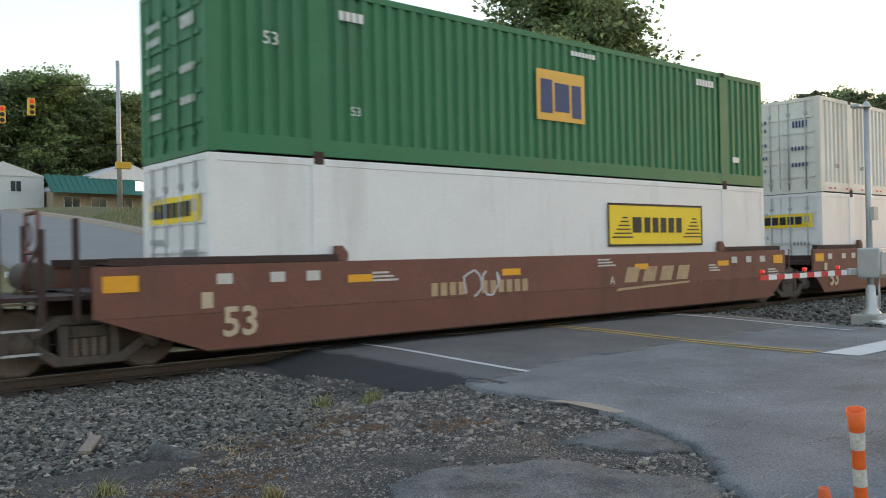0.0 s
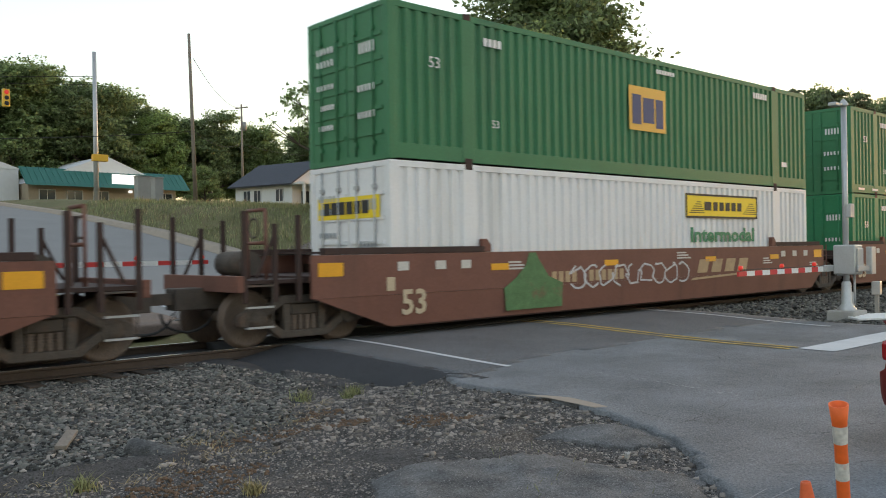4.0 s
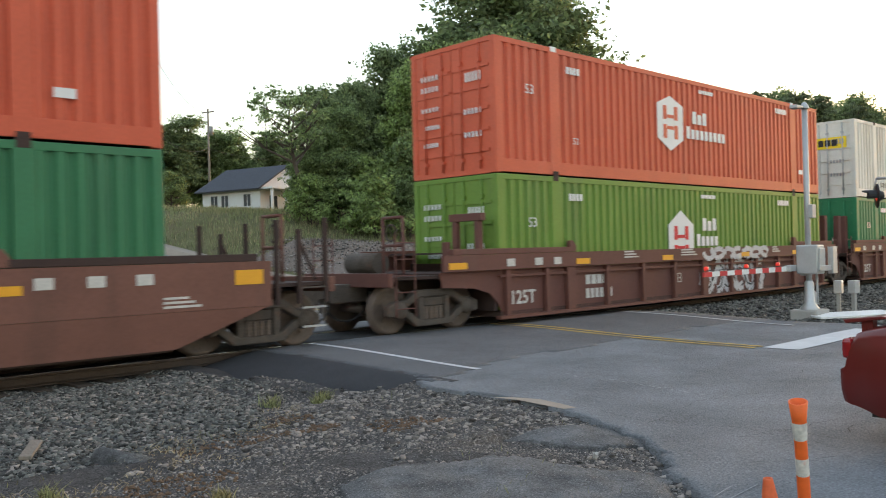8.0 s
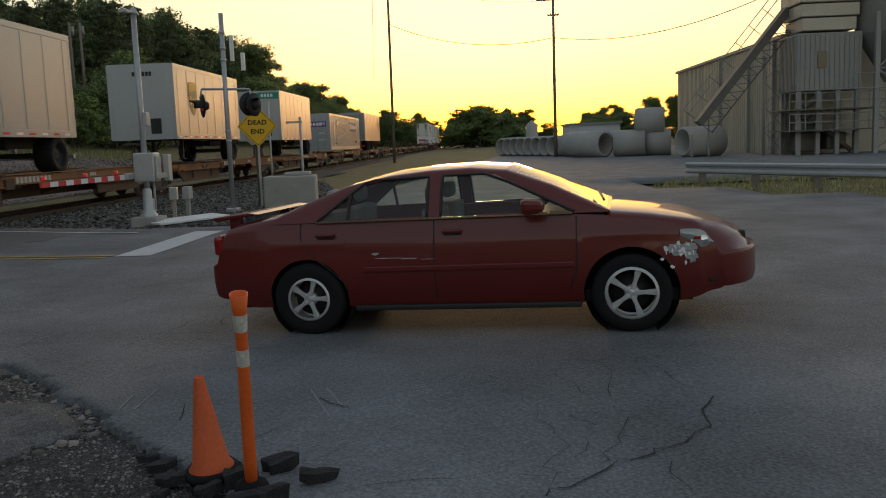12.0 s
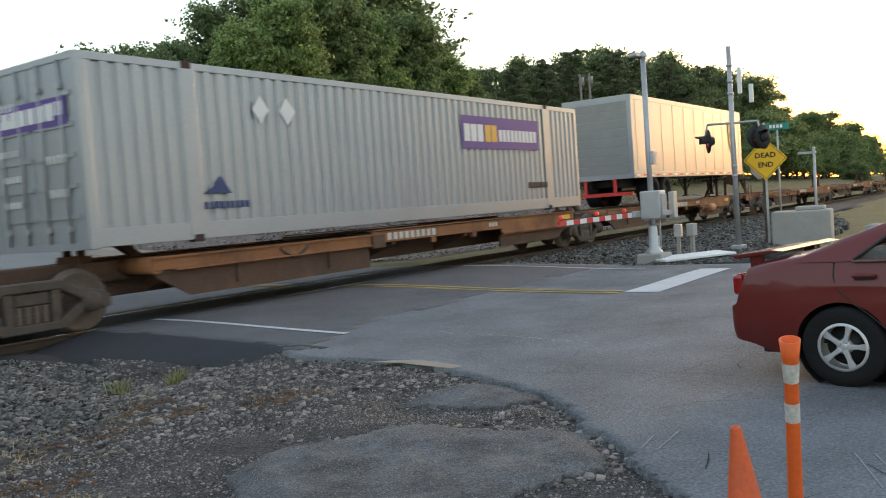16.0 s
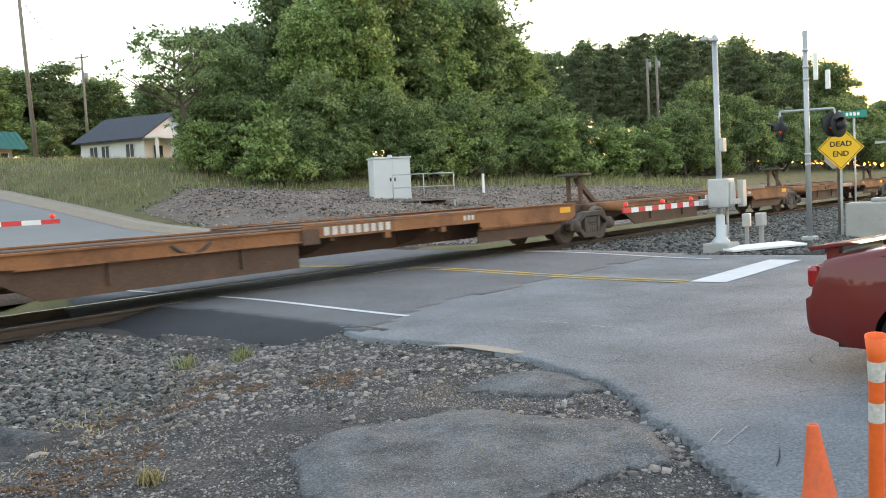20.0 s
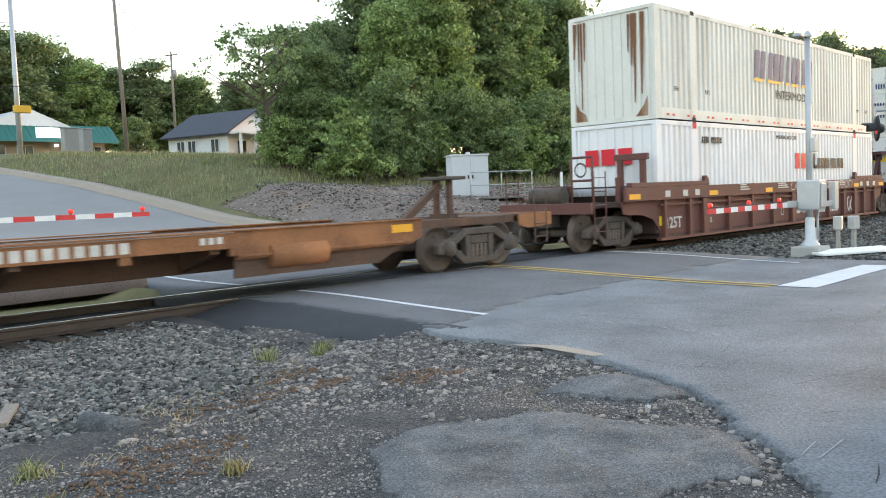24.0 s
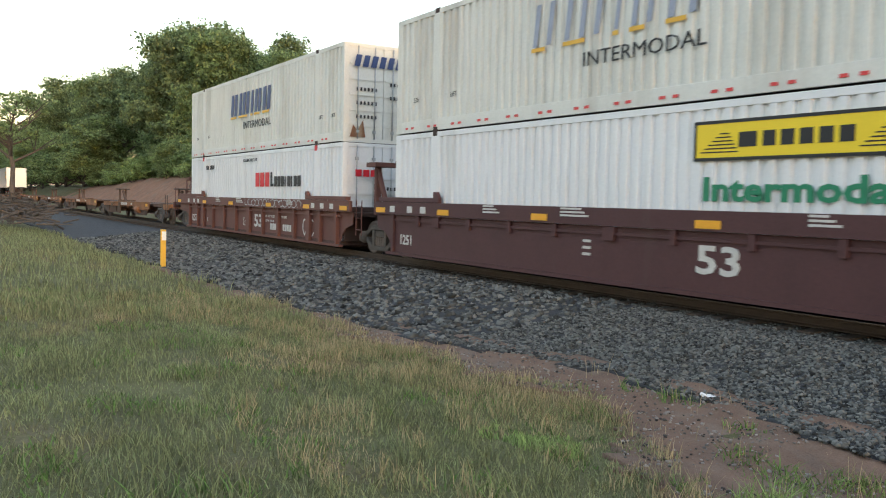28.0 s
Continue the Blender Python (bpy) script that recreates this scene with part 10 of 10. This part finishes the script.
def straw(x, y):
    return lawn_left(x, y) and nz(x, y, 0.8, 9) + 0.7 * nz(x, y, 2.6, 4) + 0.5 * blend(y, -8.6, -6.4) > 0.22


turf(120000, -16, 1.5, -13.5, -5.5, lawn_left, 0.035, 0.12, 0.0045, 1.0, "grass", "short green and tan lawn grass")
turf(30000, -16, 1.0, -9.8, -5.5, straw, 0.08, 0.22, 0.0036, 0.7, "dry", "dry straw-coloured grass by the ballast")
turf(26000, -16, 1.0, -13.5, -5.5, lambda x, y: lawn_left(x, y) and nz(x, y, 1.3, 21) > 0.16, 0.05, 0.11, 0.008, 1.4, "weed_green", "low broad-leaved weeds in the lawn")
turf(9000, -7, -0.8, -7.6, -4.8, clump, 0.04, 0.15, 0.0075, 1.3, "weed_green", "fresh green weeds growing in the bare dirt")
turf(1500, -9, -1.0, -7.6, -4.7, lambda x, y: clump(x, y) or (bare(x, y) and nz(x, y, 2.2, 31) > 0.32), 0.1, 0.26, 0.0036, 0.6, "dry", "dry grass tufts in the bare dirt")
turf(40000, -48, -12, -16, -5.6, lambda x, y: y < -6.2 + 0.5 * nz(x, 7, 0.5), 0.08, 0.24, 0.009, 0.6, "grass", "rough grass along the railway")
turf(34000, 19.15, 34, 12, 46, lambda x, y: y > bank_limit(x) + 2.0 * nz(x, y, 0.5, 6) - (1.2 if _rng.random() < 0.15 else 0), 0.1, 0.3, 0.012, 0.5, "grass", "tall meadow grass on the slope")
turf(7000, 19.3, 34, 18, 46, lambda x, y: nz(x, y, 0.35, 8) > 0.0 and y > bank_limit(x) + 1, 0.15, 0.4, 0.01, 0.5, "dry", "dry seed heads among the meadow grass")
turf(6000, 24, 60, 9, 18, lambda x, y: y > bank_limit(x) - 0.6, 0.25, 0.6, 0.014, 0.5, "grass", "tall grass at the foot of the trees")
turf(14000, -70, -14, 8.6, 15, lambda x, y: True, 0.25, 0.7, 0.02, 0.5, "dry", "tall dry grass on the bank", bank_top)
turf(5000, -100, -24, 10, 16, lambda x, y: nz(x, y, 0.3, 4) > -0.1, 0.4, 1.0, 0.03, 0.5, "grass", "tall green weeds on the bank", bank_top)
for gx0, gy0 in ((-2.7, -7.15), (-4.9, -7.6), (-1.4, -7.9)):
    turf(1500, gx0 - 0.5, gx0 + 0.5, gy0 - 0.4, gy0 + 0.4, lambda x, y: ((x - gx0) / 0.5) ** 2 + ((y - gy0) / 0.35) ** 2 + 1.2 * nz(x, y, 3) < 0.8, 0.06, 0.19, 0.0075, 1.0, "leaf_light", "low green weeds in the dry grass")
turf(12000, 15, 34, -28, -18, lawn, 0.06, 0.14, 0.012, 0.5, "grass", "mown grass island beside the road")
turf(2600, 2.2, 6.4, -7.8, -4.9, lambda x, y: nz(x, y, 1.1, 2) > 0.1 and abs(y + along(BALLAST_EDGE, x)) < 0.7, 0.015, 0.04, 0.004, 4.5, "dry", "dry straw and needles lying on the gravel", lambda x, y: max(gravel_top(x, y), ballast_top(x, y) if ballast_zone(x, y) else -9) + 0.02)
turf(1400, 0.5, 7.3, -10.5, -4, lambda x, y: nz(x, y, 0.8, 2) > 0.28 and gravel_zone(x, y), 0.03, 0.1, 0.004, 0.8, "grass", "small weeds growing in the gravel", gravel_top)


def weed(x, y, h, n, seed):
    r = np.random.default_rng(seed)
    P = np.array([(x + r.normal() * h * 0.3, y + r.normal() * h * 0.3, gravel_top(x, y)) for _ in range(n)])
    o = blades("weed_tuft", P, r.uniform(0.4, 1, n) * h, np.full(n, 0.006), 1.2, "grass", "small green weed tuft in the gravel")
    o["kind"] = ""
    return o


for k, (x, y, h) in enumerate(((6.35, -4.45, 0.2), (2.9, -7.0, 0.14), (3.72, -7.95, 0.12), (2.6, -7.9, 0.22), (7.0, -4.6, 0.16), (6.7, -4.9, 0.12), (4.2, -11.0, 0.12), (1.8, -6.4, 0.2))):
    weed(x, y, h, 90, k)

# brush pile beside the track
bs = []
rb = random.Random(3)
for k in range(420):
    x, y = rb.gauss(-52, 4), rb.gauss(-7.4, 0.8)
    a, l2 = rb.uniform(0, 6.28), rb.uniform(0.6, 2.2)
    z = 0.1 + max(0, 1.3 - abs(x + 52) * 0.16) * rb.random()
    bs.append(((x, y, z), (x + l2 * math.cos(a), y + l2 * math.sin(a) * 0.6, z + rb.uniform(-0.3, 0.3)), rb.uniform(0.015, 0.05)))
tagged(part("brush_pile", T(*bs, n=5), "bark"), "heap of cut grey branches beside the track", "brush pile", kind="stuff")


# ---- motion ----
def motions():
    """The train rolls along the track to -x at an even speed, and its wheels turn with it."""
    ends = (0.0, 1 / 30, 28.0 - 1 / 30, 28.0)
    for ob, s, z in TRAIN:
        walk(ob, [(t, pose(s - V * t, 0, z)) for t in ends])
    for ax in WHEELSETS:
        allsets = [o for o in bpy.data.objects if o.name.split(".")[0] == "wheelset" and abs(o.matrix_basis.translation.x - ax) < 0.01]
        first = allsets[0]
        rows = []
        for k in range(841):
            t = k / 30
            rows.append((t, Matrix.Translation((ax, 0, WR)) @ Matrix.Rotation(-V * t / WR, 4, 'Y')))
        walk(first, rows)
        act, slot = first.animation_data.action, first.animation_data.action_slot
        for o in allsets[1:]:
            o.rotation_mode = "QUATERNION"
            ad = o.animation_data_create()
            ad.action = act
            ad.action_slot = slot


motions()
